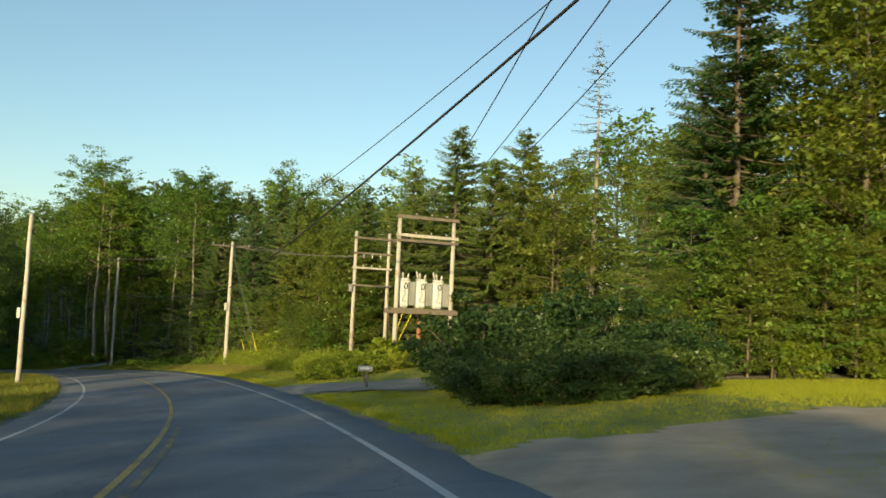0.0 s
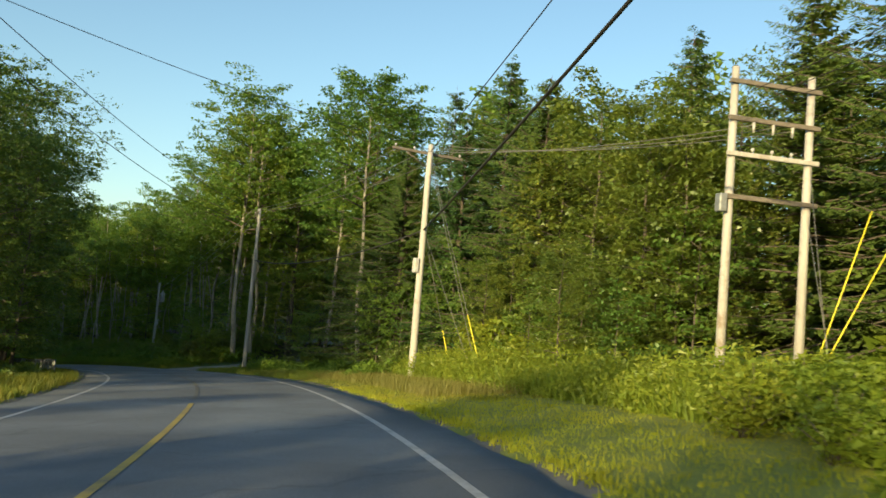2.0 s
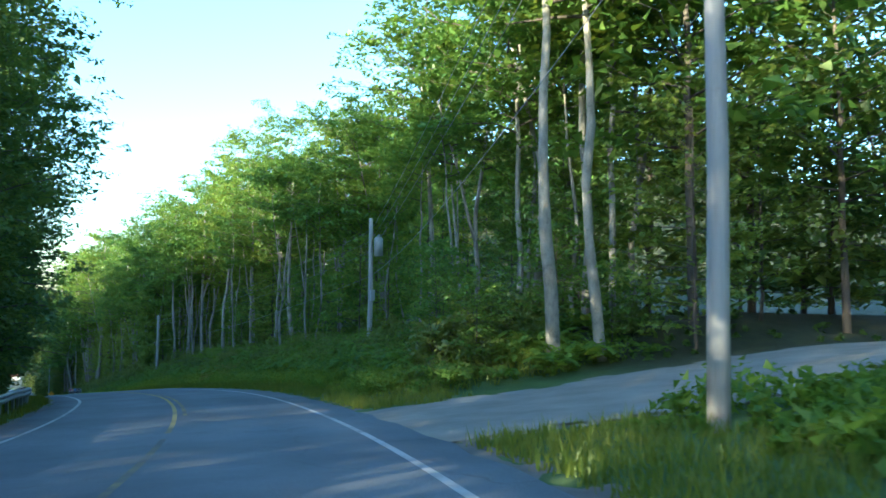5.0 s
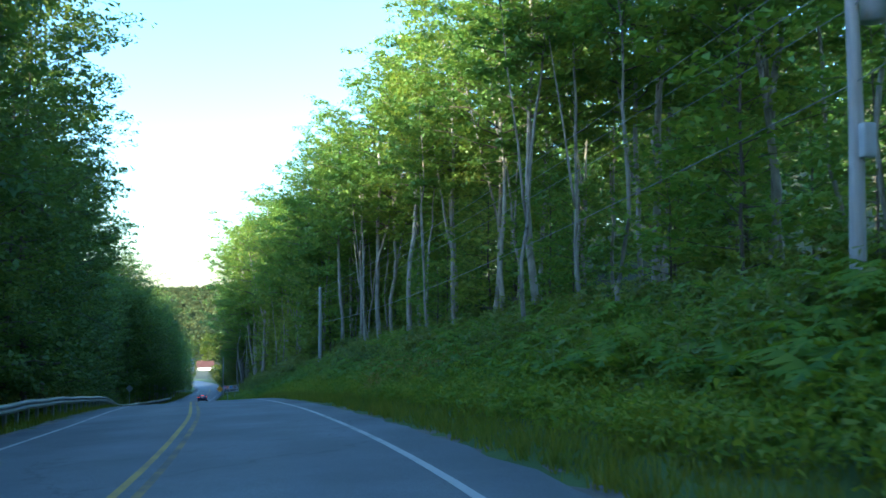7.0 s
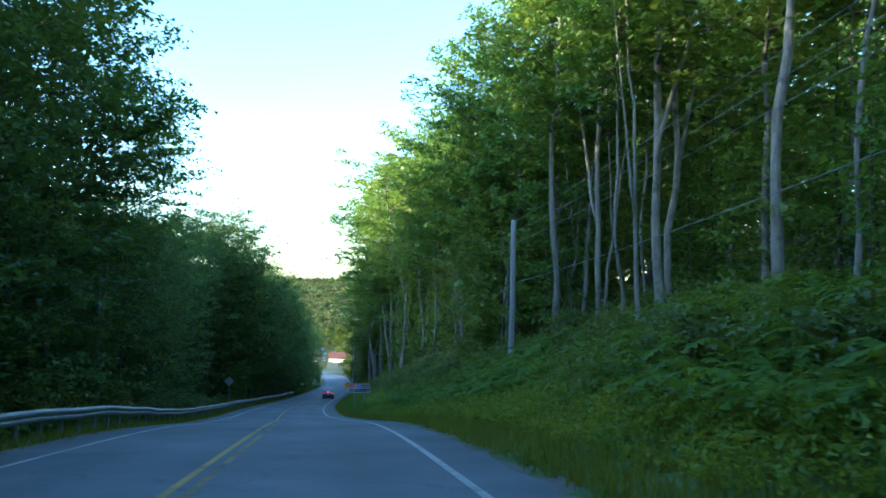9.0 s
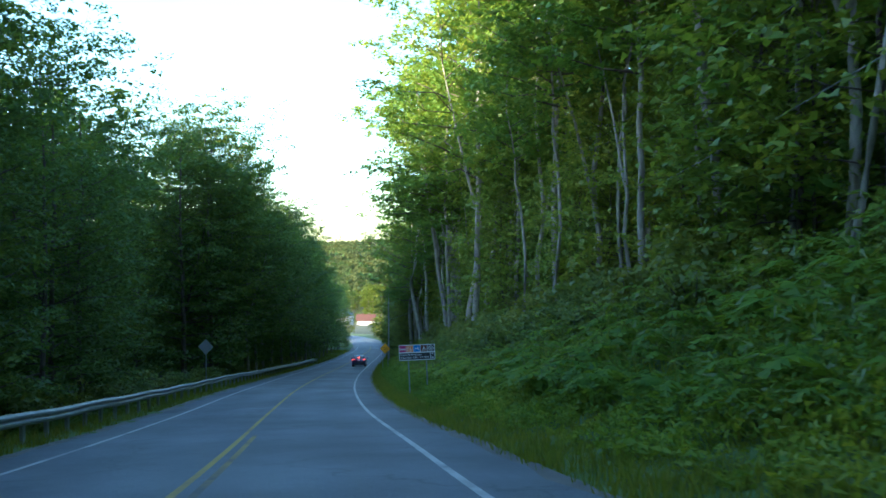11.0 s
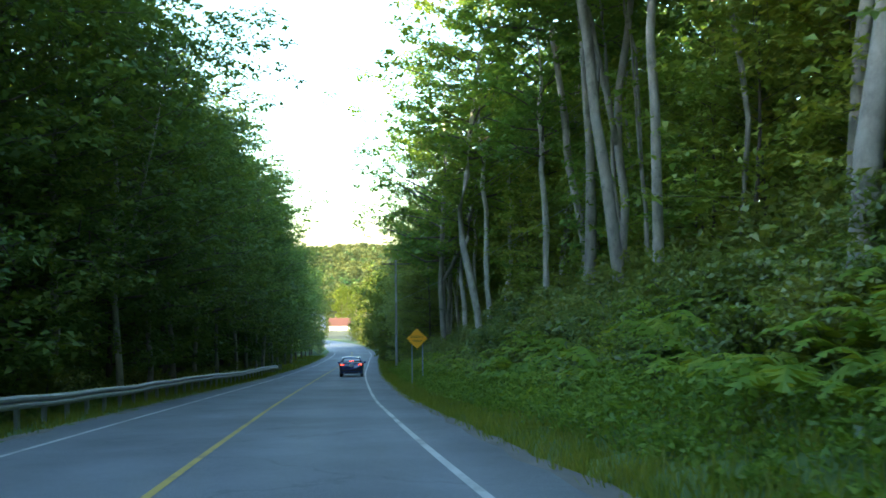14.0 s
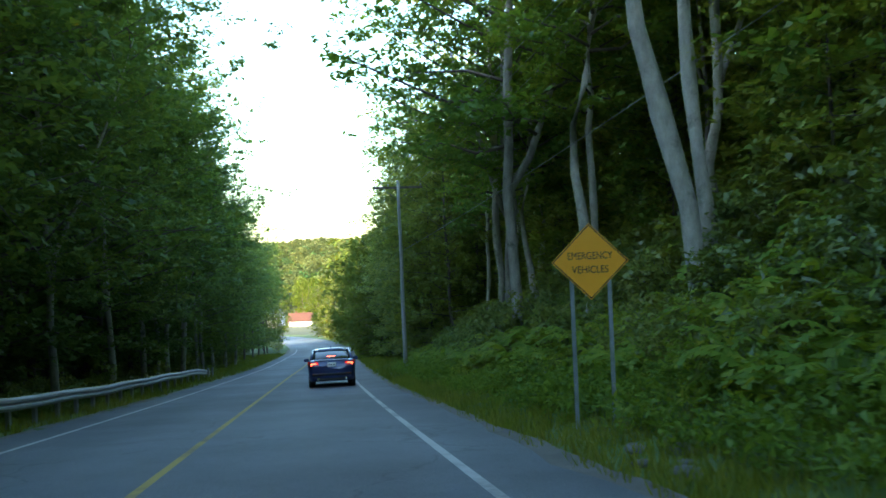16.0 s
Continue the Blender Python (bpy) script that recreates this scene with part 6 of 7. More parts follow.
def travel_sign():
    x, y, zc = -138.1, 169.8, -18.2
    g = gz(x, y)
    c = zc - g
    ob = thing("travel_sign", x, y, g, 48, "travel information sign with five coloured symbol squares, on two posts", "road sign")
    ob.matrix_basis = pose(x, y, g, 0, -2.5, 48)
    w, hgt = 1.68, 0.72
    plate("panel", rounded(w, hgt, 0.03, 0, c), 0.0, 0.015, SIGN_WHITE, ob)
    for i, (nm, mat) in enumerate((("lodging_square", SIGN_PINK), ("food_square", SIGN_ORANGE), ("services_square", SIGN_BLUE), ("forest_square", SIGN_BROWN), ("shop_square", SIGN_BLACK))):
        cx, cz, q = -w / 2 + 0.18 + 0.33 * i, c + 0.18, 0.155
        sq = plate(nm, rounded(2 * q, 2 * q, 0.02, cx, cz), -0.004, 0.003, mat, ob)
        if i == 0:
            marks = [bar(cx - 0.12, cz - 0.01, cx + 0.12, cz - 0.01, 0.04), bar(cx - 0.12, cz - 0.06, cx - 0.12, cz + 0.06, 0.015), bar(cx + 0.12, cz - 0.06, cx + 0.12, cz + 0.03, 0.015), bar(cx - 0.12, cz - 0.045, cx + 0.12, cz - 0.045, 0.012)]
        elif i == 1:
            marks = ring_of(0.13, 0.015, 24, cx, cz) + [bar(cx - 0.035, cz - 0.08, cx - 0.035, cz + 0.08, 0.022), bar(cx + 0.035, cz - 0.08, cx + 0.035, cz + 0.08, 0.022)]
        elif i == 2:
            marks = [bar(cx - 0.09, cz - 0.08, cx - 0.05, cz + 0.02, 0.018), bar(cx + 0.1, cz - 0.08, cx + 0.05, cz + 0.02, 0.018), bar(cx - 0.08, cz + 0.01, cx + 0.08, cz + 0.0, 0.03), bar(cx + 0.04, cz + 0.0, cx + 0.06, cz + 0.08, 0.03), bar(cx - 0.1, cz + 0.04, cx - 0.02, cz + 0.01, 0.012)]
        elif i == 3:
            marks = [bar(cx, cz - 0.13, cx, cz + 0.13, 0.02)] + [bar(cx - 0.015 - 0.02 * k, cz + 0.09 - 0.042 * k, cx + 0.015 + 0.02 * k, cz + 0.09 - 0.042 * k, 0.018) for k in range(5)]
        else:
            dq = [(cx, cz + 0.13), (cx - 0.13, cz), (cx, cz - 0.13), (cx + 0.13, cz)]
            marks = [bar(*a, *b, 0.022) for a, b in zip(dq, dq[1:] + dq[:1])] + [bar(cx - 0.065, cz + 0.065, cx + 0.065, cz - 0.065, 0.02), bar(cx - 0.065, cz - 0.065, cx + 0.065, cz + 0.065, 0.02)]
        if i == 1:
            ring = part("symbol_ring", flat_ring(0.13, 0.015, cx, cz, -0.008), sq)
            marks = marks[24:]
        for m in marks:
            strokes("symbol_bar", [m], -0.008, SIGN_WHITE, sq)
    text = plate("text_field", rounded(1.42, 0.31, 0.02, -w / 2 + 0.735, c - 0.175), -0.004, 0.003, SIGN_BLACK, ob)
    arrow = plate("arrow_field", rounded(0.17, 0.31, 0.02, w / 2 - 0.115, c - 0.175), -0.004, 0.003, SIGN_BLACK, ob)
    lettering("Travel Information", 0.14, text, -w / 2 + 0.56, c - 0.1, -0.008, SIGN_WHITE, 1.0)
    lettering("Chamber Ofc., VT 9W", 0.14, text, -w / 2 + 0.735, c - 0.24, -0.008, SIGN_WHITE, 1.32)
    ax, az = w / 2 - 0.115, c - 0.1
    strokes("arrow", [bar(ax, az - 0.06, ax, az + 0.06, 0.016), bar(ax, az + 0.06, ax - 0.04, az + 0.015, 0.014), bar(ax, az + 0.06, ax + 0.04, az + 0.015, 0.014)], -0.008, SIGN_WHITE, arrow)
    strokes("small_writing", [bar(ax - 0.05, c - 0.26, ax + 0.05, c - 0.26, 0.05)], -0.008, SIGN_WHITE, arrow)
    sign_posts(ob, (-0.42, 0.42), -0.5, c - hgt / 2 + 0.3)


travel_sign()


def sign_back():
    x, y = on_road(239.7, -5.9)
    x, y = float(x[0]), float(y[0])
    g = gz(x, y)
    c = -19.3 - g
    ob = thing("road_sign_back", x, y, g, 140 + 80, "bare aluminium back of a diamond road sign", "road sign")
    h = 0.5
    plate("panel", [(0, c + h), (-h, c), (0, c - h), (h, c)], 0.0, 0.01, STEEL, ob)
    sign_posts(ob, (0,), -0.5, c + 0.35, -0.03)


sign_back()


def mailbox():
    x, y = -2.75, 34.2
    g = gz(x, y) - 0.28
    ob = thing("mailbox", x, y, g, 8, "grey metal mailbox on a wooden post by the drive", "mailbox")
    bm = bmesh.new()
    add_box(bm, (0, 0, 0.35), (0.1, 0.1, 1.2), None, 0.008)
    part("post", bm_mesh("post", bm, OLD_WOOD), ob)
    part("brace", tubes("brace", [([(0, -0.03, 0.45), (-0.22, -0.03, 0.9)], [0.03, 0.03])], OLD_WOOD, 6), ob)
    prof = [(-0.09, 0.0), (0.09, 0.0), (0.09, 0.12)] + [(0.09 * math.cos(q), 0.12 + 0.09 * math.sin(q)) for q in np.linspace(0.3, 2.84, 7)] + [(-0.09, 0.12)]
    n = len(prof)
    v = [(-0.36, a, 0.95 + b) for a, b in prof] + [(0.2, a, 0.95 + b) for a, b in prof]
    f = [tuple(range(n)), tuple(range(2 * n - 1, n - 1, -1))] + [(i, i + n, (i + 1) % n + n, (i + 1) % n) for i in range(n)]
    body = part("box", mesh_from("box", v, f, POST_STEEL), ob)
    strokes("number_bars", [bar(-0.25 + 0.07 * k, 1.01, -0.25 + 0.07 * k, 1.09, 0.04) for k in range(5)], 0, SIGN_WHITE, body)
    body.children[0].location = (0, -0.094, 0)


mailbox()
# ---- the car ahead ----
def loft(name, sections, material, parent, smooth=True, label=""):
    """A closed skin over equal-length rings of points."""
    n = len(sections[0])
    v = [p for ring in sections for p in ring]
    f = [(i * n + j, i * n + (j + 1) % n, (i + 1) * n + (j + 1) % n, (i + 1) * n + j) for i in range(len(sections) - 1) for j in range(n)]
    f += [tuple(range(n))[::-1], tuple(range((len(sections) - 1) * n, len(sections) * n))]
    return part(name, mesh_from(name, v, f, material, smooth), parent, label)


def car_ring(y, half, low, high, r=0.12, tuck=0.04):
    """Cross-section of the body at y: a rounded box, narrower below."""
    out = []
    for sx, sz, a0 in ((1, 1, 0), (-1, 1, 90), (-1, -1, 180), (1, -1, 270)):
        for a in (0, 22, 45, 68, 90):
            q = radians(a0 + a)
            w = half - (tuck if sz < 0 else 0)
            out.append((sx * (w - r) + r * math.cos(q), y, (high - r if sz > 0 else low + r) + r * math.sin(q)))
    return out


def sedan(s, d):
    x, y = on_road(s, d)
    ahead = on_road(s + 2, d)
    turn = math.degrees(math.atan2(float(ahead[1][0] - y[0]), float(ahead[0][0] - x[0]))) - 90
    pitch = math.degrees(math.atan2(float(road_z(s + 2, d)) - float(road_z(s, d)), 2.0))
    ob = thing("sedan_car", float(x[0]), float(y[0]), float(road_z(s, d)) - 0.012, turn, "dark blue sedan with its brake lights on, on the road", "car")
    ob.matrix_basis = pose(float(x[0]), float(y[0]), float(road_z(s, d)) - 0.012, 0, 0, turn) @ pose(0, 0, 0, pitch)
    body = [car_ring(-2.38, 0.72, 0.36, 0.82, 0.1), car_ring(-2.3, 0.84, 0.27, 0.98, 0.12), car_ring(-2.1, 0.9, 0.24, 1.05, 0.13), car_ring(-1.6, 0.92, 0.23, 1.04, 0.12),
            car_ring(0, 0.92, 0.23, 1.0, 0.12), car_ring(1.2, 0.91, 0.23, 0.95, 0.12), car_ring(2.0, 0.88, 0.24, 0.82, 0.12), car_ring(2.4, 0.74, 0.3, 0.68, 0.12)]
    skin = loft("body", body, CAR_BLUE, ob)

    def cab(y_, half, high, low=0.97):
        return [(-half * 0.98, y_, low), (-half, y_, low + 0.03), (-half * 0.93, y_, low + (high - low) * 0.5), (-half * 0.84, y_, high - 0.06), (-half * 0.72, y_, high - 0.01), (0, y_, high + 0.012),
                (half * 0.72, y_, high - 0.01), (half * 0.84, y_, high - 0.06), (half * 0.93, y_, low + (high - low) * 0.5), (half, y_, low + 0.03), (half * 0.98, y_, low)]
    loft("glasshouse", [cab(-1.85, 0.78, 1.03), cab(-1.5, 0.8, 1.2), cab(-1.05, 0.8, 1.42), cab(-0.7, 0.8, 1.47), cab(0.2, 0.8, 1.47), cab(0.6, 0.8, 1.38), cab(1.35, 0.8, 1.03)], CAR_GLASS, ob, True, "dark tinted car windows")
    loft("roof", [[(a * 0.86, b, c + 0.012) for a, b, c in cab(q, 0.8, h, h - 0.05)] for q, h in ((-1.12, 1.405), (-0.7, 1.475), (0.2, 1.475), (0.5, 1.42))], CAR_BLUE, ob)
    for sx in (-1, 1):
        part("rear_pillar", tubes("rear_pillar", [([(sx * 0.77, -1.82, 1.03), (sx * 0.74, -1.5, 1.21), (sx * 0.68, -1.06, 1.42)], [0.06, 0.055, 0.05])], CAR_BLUE, 6), ob)
        lens = [(sx * q, yy, zz) for q, yy, zz in ((0.5, -2.375, 0.83), (0.86, -2.26, 0.86), (0.89, -2.1, 0.98), (0.8, -2.26, 0.99), (0.5, -2.345, 0.96))]
        back = [(a * 0.98, b + 0.08, c) for a, b, c in lens]
        n = len(lens)
        f = [tuple(range(n)), tuple(range(2 * n - 1, n - 1, -1))] + [(i, i + n, (i + 1) % n + n, (i + 1) % n) for i in range(n)]
        lamp_part = part("tail_light", mesh_from("tail_light", lens + back, f, TAIL_RED), ob, "red tail light cluster")
        bm = bmesh.new()
        add_box(bm, (sx * 0.68, -2.37, 0.91), (0.22, 0.03, 0.03), pose(0, 0, 0, 0, 0, sx * 14), 0.006)
        add_box(bm, (sx * 0.76, -2.35, 0.88), (0.04, 0.03, 0.07), pose(0, 0, 0, 0, 0, sx * 14), 0.006)
        part("brake_light", bm_mesh("brake_light", bm, BRAKE_RED), lamp_part, "lit brake light")
        bm = bmesh.new()
        add_box(bm, (sx * 1.0, 0.75, 1.03), (0.2, 0.12, 0.14), None, 0.03)
        part("mirror", bm_mesh("mirror", bm, CAR_BLUE), ob)
        part("exhaust", tubes("exhaust", [([(sx * 0.52, -2.2, 0.33), (sx * 0.52, -2.42, 0.33)], [0.05, 0.05])], CHROME, 10), ob, "chrome exhaust tip")
        for wy in (-1.45, 1.35):
            ww = part("wheel", tubes("tyre", [([(sx * 0.66, wy, 0.33), (sx * 0.68, wy, 0.33), (sx * 0.86, wy, 0.33), (sx * 0.89, wy, 0.33)], [0.29, 0.33, 0.33, 0.3])], BLACK, 22), ob)
            part("rim", tubes("rim", [([(sx * 0.84, wy, 0.33), (sx * 0.9, wy, 0.33)], [0.22, 0.2])], RIM, 16), ww)
    bm = bmesh.new()
    add_box(bm, (0, -2.36, 0.5), (1.5, 0.1, 0.1), None, 0.03)
    add_box(bm, (0, -2.33, 0.33), (1.1, 0.1, 0.12), None, 0.03)
    part("bumper", bm_mesh("bumper", bm, BLACK), ob, "black lower bumper")
    bm = bmesh.new()
    add_box(bm, (0, -2.4, 0.86), (0.32, 0.02, 0.16), None, 0.005)
    plate_ob = part("number_plate", bm_mesh("number_plate", bm, SIGN_WHITE), ob)
    strokes("plate_bars", [bar(-0.1 + 0.05 * k, 0.83, -0.1 + 0.05 * k, 0.89, 0.03) for k in range(5)], -2.412, SIGN_BLACK, plate_ob)
    bm = bmesh.new()
    add_box(bm, (0, -2.2, 1.06), (1.3, 0.16, 0.03), None, 0.01)
    part("spoiler", bm_mesh("spoiler", bm, CAR_BLUE), ob)
    bm = bmesh.new()
    add_box(bm, (0, -1.6, 1.16), (0.3, 0.03, 0.03), pose(0, 0, 0, 30), 0.005)
    part("high_brake_light", bm_mesh("high_brake_light", bm, BRAKE_RED), ob)
    bm = bmesh.new()
    add_box(bm, (0, -0.95, 1.52), (0.03, 0.14, 0.09), None, 0.01)
    part("antenna", bm_mesh("antenna", bm, CAR_BLUE), ob)


sedan(298.8, 2.15)


# ---- village in the valley ----
def house(x, y, w, l, wall_h, roof_h, turn, roof_mat, label, wins):
    z = gz(x, y) - 0.1
    ob = thing("house", x, y, z, turn, label, "house", "houses in the valley")
    bm = bmesh.new()
    add_box(bm, (0, 0, wall_h / 2), (w, l, wall_h))
    for sy in (-1, 1):
        a = [bm.verts.new(p) for p in ((-w / 2, sy * l / 2, wall_h), (w / 2, sy * l / 2, wall_h), (0, sy * l / 2, wall_h + roof_h))]
        bm.faces.new(a)
    part("wall", bm_mesh("wall", bm, WHITE_WALL), ob)
    slope = math.hypot(w / 2, roof_h)
    for sx in (-1, 1):
        bm = bmesh.new()
        add_box(bm, (sx * w / 4 * 1.06, 0, wall_h + roof_h / 2 - 0.02), (slope * 1.12, l + 0.8, 0.16), pose(0, 0, 0, 0, sx * math.degrees(math.atan2(roof_h, w / 2))), 0.02)
        part("roof", bm_mesh("roof", bm, roof_mat), ob)
    for sy in (-1, 1):
        for wx, wz in wins:
            bm = bmesh.new()
            add_box(bm, (wx, sy * (l / 2 + 0.01), wz), (0.95, 0.1, 1.4), None, 0.01)
            win = part("window", bm_mesh("window", bm, SIGN_WHITE), ob)
            bm = bmesh.new()
            add_box(bm, (wx, sy * (l / 2 + 0.05), wz), (0.75, 0.06, 1.2))
            part("pane", bm_mesh("pane", bm, CAR_GLASS), win)
    bm = bmesh.new()
    add_box(bm, (w * 0.1, l * 0.2, wall_h + roof_h), (0.6, 0.6, 1.4), None, 0.02)
    part("chimney", bm_mesh("chimney", bm, RED_ROOF), ob)


house(-437.0, 368.0, 6.0, 8, 4.6, 2.6, 35, GREY_ROOF, "white clapboard house with a grey gable roof", ((-1.8, 1.5), (0, 1.5), (1.8, 1.5), (-1.4, 3.9), (1.4, 3.9)))
house(-427.0, 373.0, 5.0, 8, 2.4, 2.6, 138, RED_ROOF, "low white house with a red roof", ((-1.4, 1.4), (1.4, 1.4)))


def far_crowns(name, count, u0, u1, v0, v1, size, material, label, seed):
    """Round tree crowns on the far slope, one mesh of leaf clumps that face outward."""
    r = np.random.RandomState(seed)
    u, v = u0 + (u1 - u0) * r.rand(count) ** 0.8, v0 + (v1 - v0) * r.rand(count)
    x, y = -300 - 0.83 * u + 0.56 * v, 270 + 0.56 * u + 0.83 * v
    s, d, _ = road_coords(x, y)
    ok = np.abs(d) > 22
    x, y = x[ok], y[ok]
    k = size * (0.6 + 1.0 * r.rand(len(x)))
    c = np.repeat(np.stack([x, y, ground_z(x, y) + 0.8 * k], 1), 52, axis=0)
    m = len(c)
    out = r.normal(size=(m, 3))
    out /= np.linalg.norm(out, axis=1)[:, None]
    out[:, 2] = np.abs(out[:, 2]) * 1.15 - 0.15
    pos = c + out * (np.repeat(k, 52) * (0.78 + 0.3 * r.rand(m)))[:, None]
    face = out + r.normal(size=(m, 3)) * 0.35
    side = np.cross(face, r.normal(size=(m, 3)))
    side /= np.linalg.norm(side, axis=1)[:, None]
    rise = np.cross(face, side)
    rise /= np.linalg.norm(rise, axis=1)[:, None]
    big = (size * (0.2 + 0.14 * r.rand(m)))[:, None]
    tri = np.stack([pos - side * big, pos + side * big, pos + rise * big * 1.5], 1)
    me = quick_mesh(name, tri.reshape(-1, 3), 3, material)
    tagged(new(name, me), label, "woods", "", "stuff")


for n in range(26):
    s = 358 + 60 * rng.rand()
    plant_sd("valley", s, (8.5 + 9 * rng.rand()) * (-1 if n % 3 else 1), 0.2 + 0.15 * rng.rand(), "bushes before the houses")
far_crowns("far_woods", 9500, 232, 900, -330, 300, 2.9, LEAF_FAR, "far wooded hillside of green trees, haze put into the leaf colour", 3)
# Darker, bluer crowns added in place of the hill's hazy patches.
far_crowns("far_conifers", 1500, 240, 820, -330, 300, 2.6, NEEDLES, "dark bluish crowns on the far hillside, standing in for hazy patches", 4)
for x, y, sc in ((-457, 399, 1.1), (-468, 404, 1.0), (-452, 392, 0.8), (-476, 418, 1.0), (-462, 389, 0.9)):
    plant("yellow", x, y, sc, rng.rand() * 360, "yellow trees in the village")
for n, (s, d, sc) in enumerate(((341, -8.4, 0.8), (348, -8.2, 0.78), (355, -8.0, 0.78), (362, -7.8, 0.76), (369, -7.6, 0.76), (376, -7.6, 0.72), (383, -7.4, 0.74), (390, -7.4, 0.7), (397, -7.6, 0.72), (405, -8.4, 0.66))):
    plant_sd(f"dark{n % 4}", s, d, sc, "dark trees past the rail")
for n in range(14):
    hx, hy = (-437.0, 368.0) if n % 2 else (-427.0, 373.0)
    out, side = 8 + 10 * rng.rand(), -11 + 22 * rng.rand()
    x, y = hx + 0.82 * out + 0.56 * side, hy - 0.56 * out + 0.82 * side
    if abs(road_coords(x, y)[1][0]) > 7:
        plant("valley", x, y, 0.05 + 0.04 * rng.rand(), rng.rand() * 360, "shrubs before the houses")
for n in range(16):
    plant_sd("valley", 428 + 70 * rng.rand(), (9.5 + 9 * rng.rand()) * (-1 if n % 3 else 1), 0.28 + 0.2 * rng.rand(), "trees round the village")
# Trees and bushes past the end of the rail, on both sides.
for n in range(12):
    plant_sd(("shrub0", "shrub1", "bright0")[n % 3], 334 + 20 * rng.rand(), -7.8 - 2.5 * rng.rand(), 0.6 + 0.5 * rng.rand(), "bushes past the rail")
for s, d, key, sc in ((318, 11.5, "edge3", 1.0), (321, 9.6, "edge1", 1.05), (326, 10.6, "edge2", 1.05), (331, 9.4, "edge3", 1.05), (336, 10.2, "edge1", 1.1), (341, 9.8, "edge2", 1.05), (347, 10.5, "edge3", 0.95)):
    plant_sd(key, s, d, sc, "trees towards the village")
for s in np.arange(292, 356, 3.6):
    plant_sd(("edge0", "edge1", "spruce0", "edge3", "edge2")[int(s * 7) % 5], s + rng.rand(), (13.0 if s < 314 else 10.0) + 3 * rng.rand(), 0.72 + 0.3 * rng.rand(), "trees towards the village")
    plant_sd(("back0", "spruce2", "back2")[int(s * 3) % 3], s + rng.rand(), 16.0 + 6 * rng.rand(), 0.85 + 0.2 * rng.rand(), "trees towards the village")
for n in range(44):
    s, d = 352 + 110 * rng.rand(), (16 + 70 * rng.rand()) * (1 if n % 2 else -1)
    x, y = on_road(s, d)
    side = 0.83 * (x[0] + 172) + 1.18 * (y[0] - 188)
    if abs(side) > 26 or s < 400:
        plant_sd("valley", s, d, 0.6 + 0.4 * rng.rand(), "trees round the village")
for s, d, key, sc in ((315, 9.4, "edge3", 0.8), (321, 8.8, "edge1", 0.8), (326, 8.6, "edge0", 0.85), (332, 8.2, "edge2", 0.78), (337, 8.2, "edge3", 0.75), (343, 8.4, "edge0", 0.8), (348, 7.8, "vale_spruce", 0.9), (353, 7.8, "valley", 0.85), (358, 7.6, "vale_spruce", 1.0), (363, 7.8, "valley", 0.9), (369, 7.6, "vale_spruce", 1.05), (374, 7.8, "valley", 0.9), (380, 8.0, "vale_spruce", 1.1), (386, 8.4, "valley", 0.9), (392, 8.2, "vale_spruce", 1.15), (398, 8.0, "vale_spruce", 1.2), (404, 8.0, "valley", 1.2), (410, 7.8, "vale_spruce", 1.12), (416, 7.6, "valley", 1.1), (421, 7.6, "vale_spruce", 1.05), (427, 7.4, "vale_spruce", 0.9), (433, 7.2, "valley", 0.8), (439, 7.0, "vale_spruce", 0.62), (444, 6.8, "valley", 0.42)):
    plant_sd(key, s, d, sc, "trees towards the village")
for s, d, key, sc in ((304, -8.0, "dark2", 0.92), (322, -9.6, "dark2", 0.95), (331, -9.4, "dark3", 1.08), (311, -8.2, "dark1", 0.9), (331, -8.6, "dark0", 0.8), (337, -8.8, "dark3", 0.75), (386, -5.9, "dark0", 0.2), (391, -5.8, "dark3", 0.18), (396, -5.8, "dark1", 0.18)):
    plant_sd(key, s, d, sc, "trees past the rail")
for s, d, sc in ((293.6, 8.8, 1.18), (299.2, 9.8, 1.05)):
    plant_sd("spreading", s, d, sc, "spreading maples on the bank")
# Front of the big bush, with the same shade-darkened leaves.
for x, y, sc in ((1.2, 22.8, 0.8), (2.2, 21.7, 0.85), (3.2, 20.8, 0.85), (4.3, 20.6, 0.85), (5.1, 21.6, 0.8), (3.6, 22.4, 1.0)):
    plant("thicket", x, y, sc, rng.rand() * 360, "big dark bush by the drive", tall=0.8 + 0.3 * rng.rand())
for s, d, key, sc in ((113.5, 23, "back0", 0.8), (118.5, 26, "shade", 0.75), (123, 21.5, "back0", 0.78), (127.5, 25, "shade", 0.72), (114, 33, "shade", 0.8), (133, 22, "back0", 0.7), (120, 34, "shade", 0.8), (129, 33, "shade", 0.75)):
    plant_sd(key, s, d, sc, "wood by the second drive")
blades("verge_grass", strip(3000, 298, 380, 4.5, 9, 1.0), 0.3, 0.02, 5, LEAF_GRASS, "grass verge towards the village")
blades("verge_grass", strip(3000, 298, 380, -4.5, -10, 1.0), 0.3, 0.02, 5, LEAF_GRASS, "grass verge towards the village")


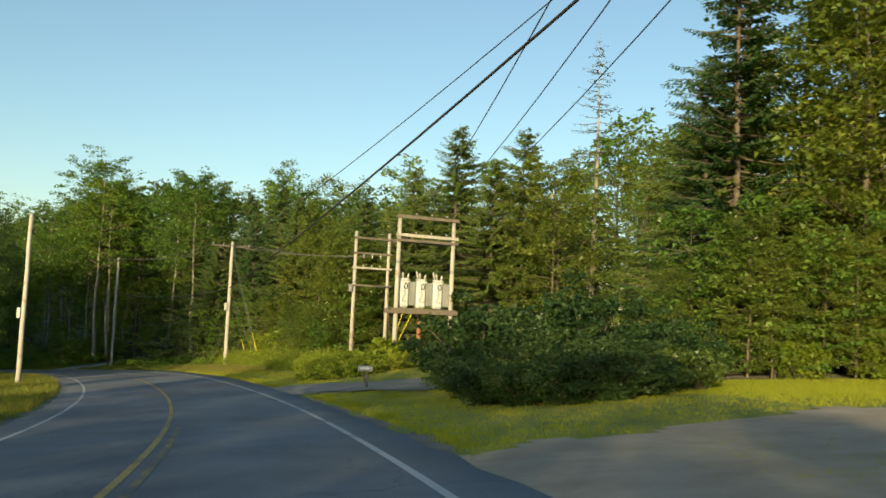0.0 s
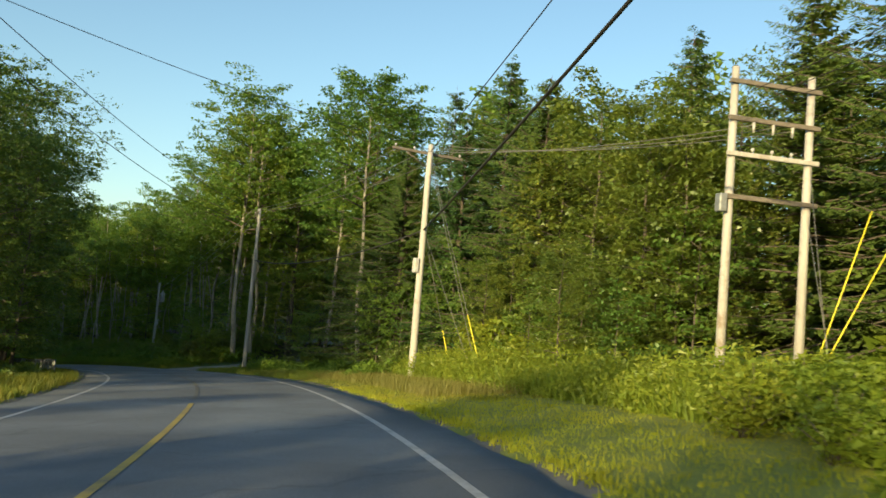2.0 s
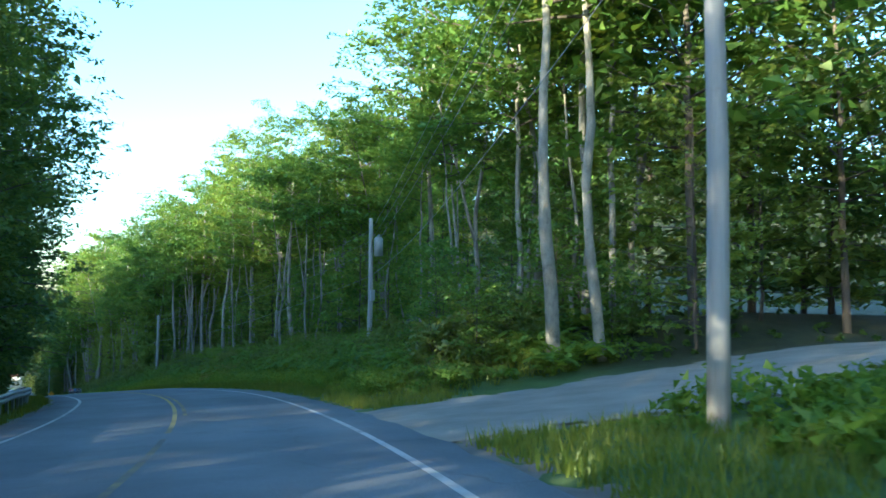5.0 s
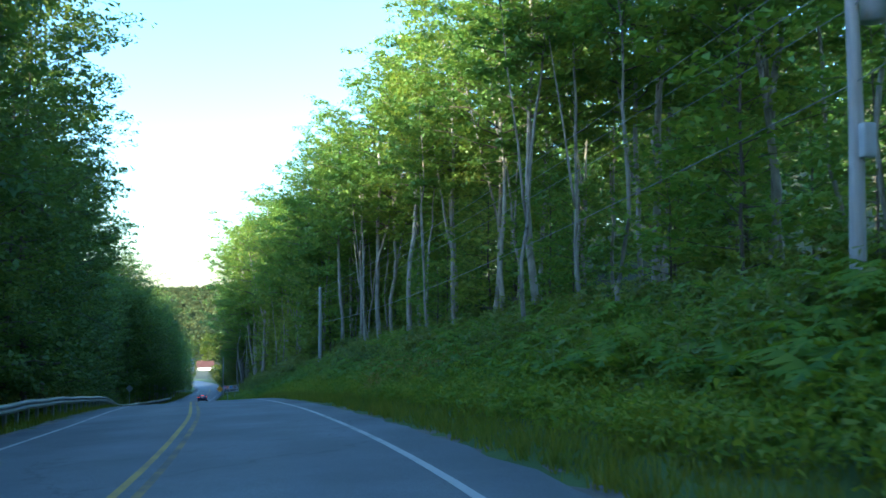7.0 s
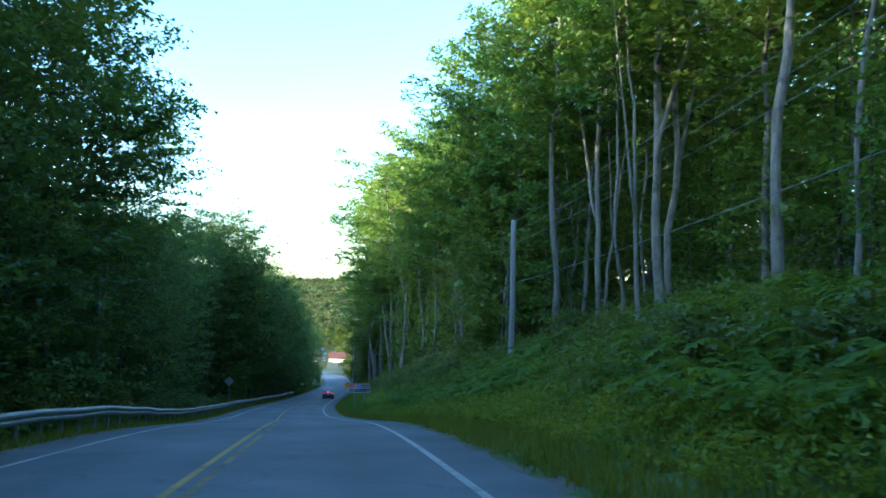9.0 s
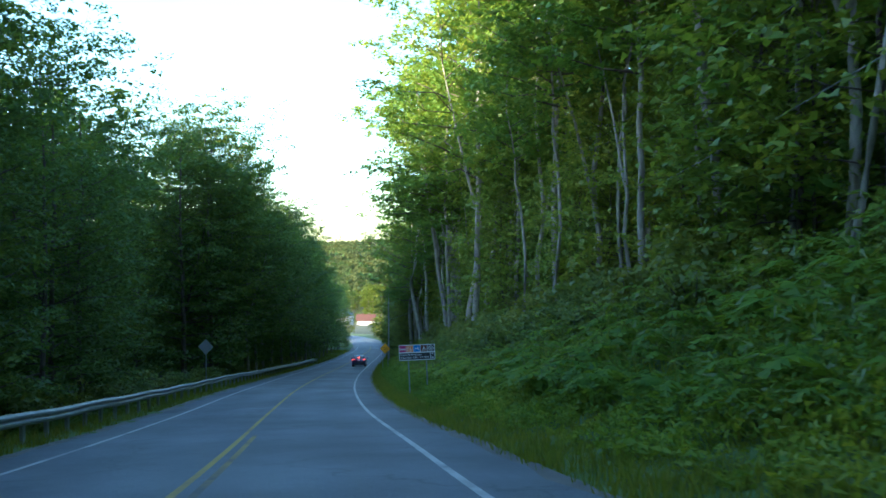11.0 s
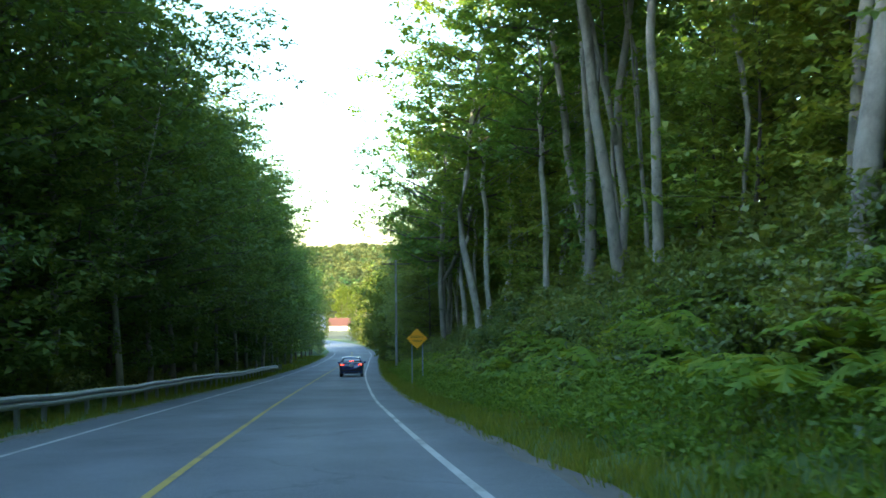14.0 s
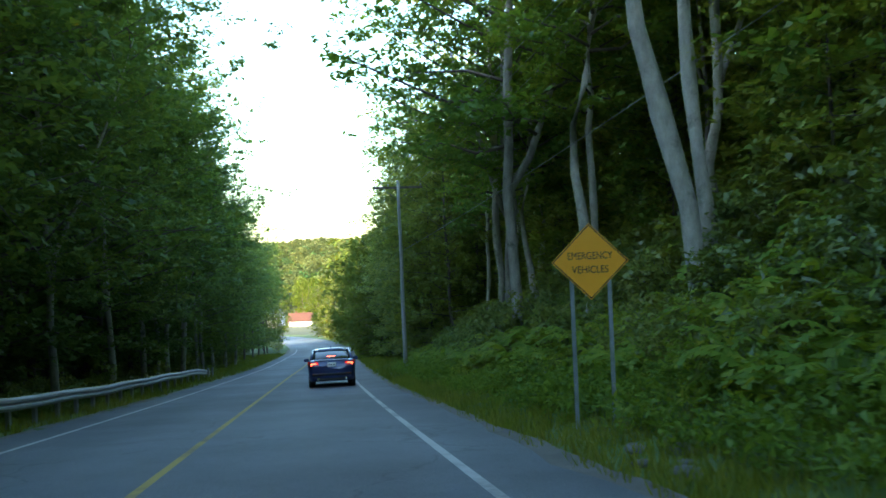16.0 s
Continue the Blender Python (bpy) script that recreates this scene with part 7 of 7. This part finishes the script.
def outer_woods(name, count, s0, s1, d0, d1, tall, seed):
    """Added screen well away from the road, one mesh of loose leaf clumps from the ground to treetop height."""
    r = np.random.RandomState(seed)
    x, y = on_road(s0 + (s1 - s0) * r.rand(count), d0 + (d1 - d0) * r.rand(count))
    k = 2.6 * (0.7 + 0.6 * r.rand(len(x)))
    c = np.stack([x, y, ground_z(x, y) + 1.0 + (tall * (0.75 + 0.25 * r.rand(count))) * r.rand(count) ** 0.8], 1)
    me = quick_mesh(name, leaf_faces(r, c, k, 46, 1.0, 0.8, 0.8, 0.8), 3, LEAF_FAR)
    tagged(new(name, me), "leaf clumps added away from the road to block low light", "woods", "", "stuff")


# Leaf clumps added to hold back low light, their heights set by the shading.
outer_woods("outer_woods", 4200, 84, 200, -36, -90, 21.5, 8)
outer_woods("outer_woods", 4600, 195, 350, -42, -95, 27, 18)
outer_woods("outer_woods", 900, 196, 345, 62, 130, 15, 9)
outer_woods("outer_woods", 1500, 338, 412, -13, -52, 14, 10)


# ---- small things by the road ----
def field_stone(s, d, size, seed):
    r = random.Random(seed)
    x, y = on_road(s, d)
    x, y = float(x[0]), float(y[0])
    bm = bmesh.new()
    bmesh.ops.create_icosphere(bm, subdivisions=2, radius=size)
    for v in bm.verts:
        k = 0.8 + 0.25 * math.sin(v.co.x * 9 / size * 0.1 + seed) + r.uniform(-0.06, 0.06)
        v.co = Vector((v.co.x * 1.25 * k, v.co.y * k, v.co.z * 0.6 * k))
    ob = new("field_stone", bm_mesh("field_stone", bm, STONE))
    ob.matrix_basis = pose(x, y, gz(x, y) + size * 0.18, r.uniform(-9, 9), r.uniform(-9, 9), r.uniform(0, 360))
    tagged(ob, "rough pale grey stone lying in the verge", "stone", "stones in the verge")


for k, (s, d, size) in enumerate(((271.2, 5.1, 0.17), (271.7, 5.35, 0.12), (272.1, 5.0, 0.14), (272.4, 5.6, 0.19), (271.5, 5.75, 0.1), (273.0, 5.3, 0.13))):
    field_stone(s, d, size, k + 3)
for s0, d0 in ((233.4, 7.2), (236.2, 8.6), (151.0, 6.6), (156.5, 7.4), (147.0, 7.2)):
    spots = (s0 + rng.normal(size=26) * 0.7, d0 + rng.normal(size=26) * 0.35)
    herbs("dead_bracken", spots, 0.6, 26, 0.12, LEAF_STRAW, "patch of dead brown bracken on the bank", 0.35, 1.2)
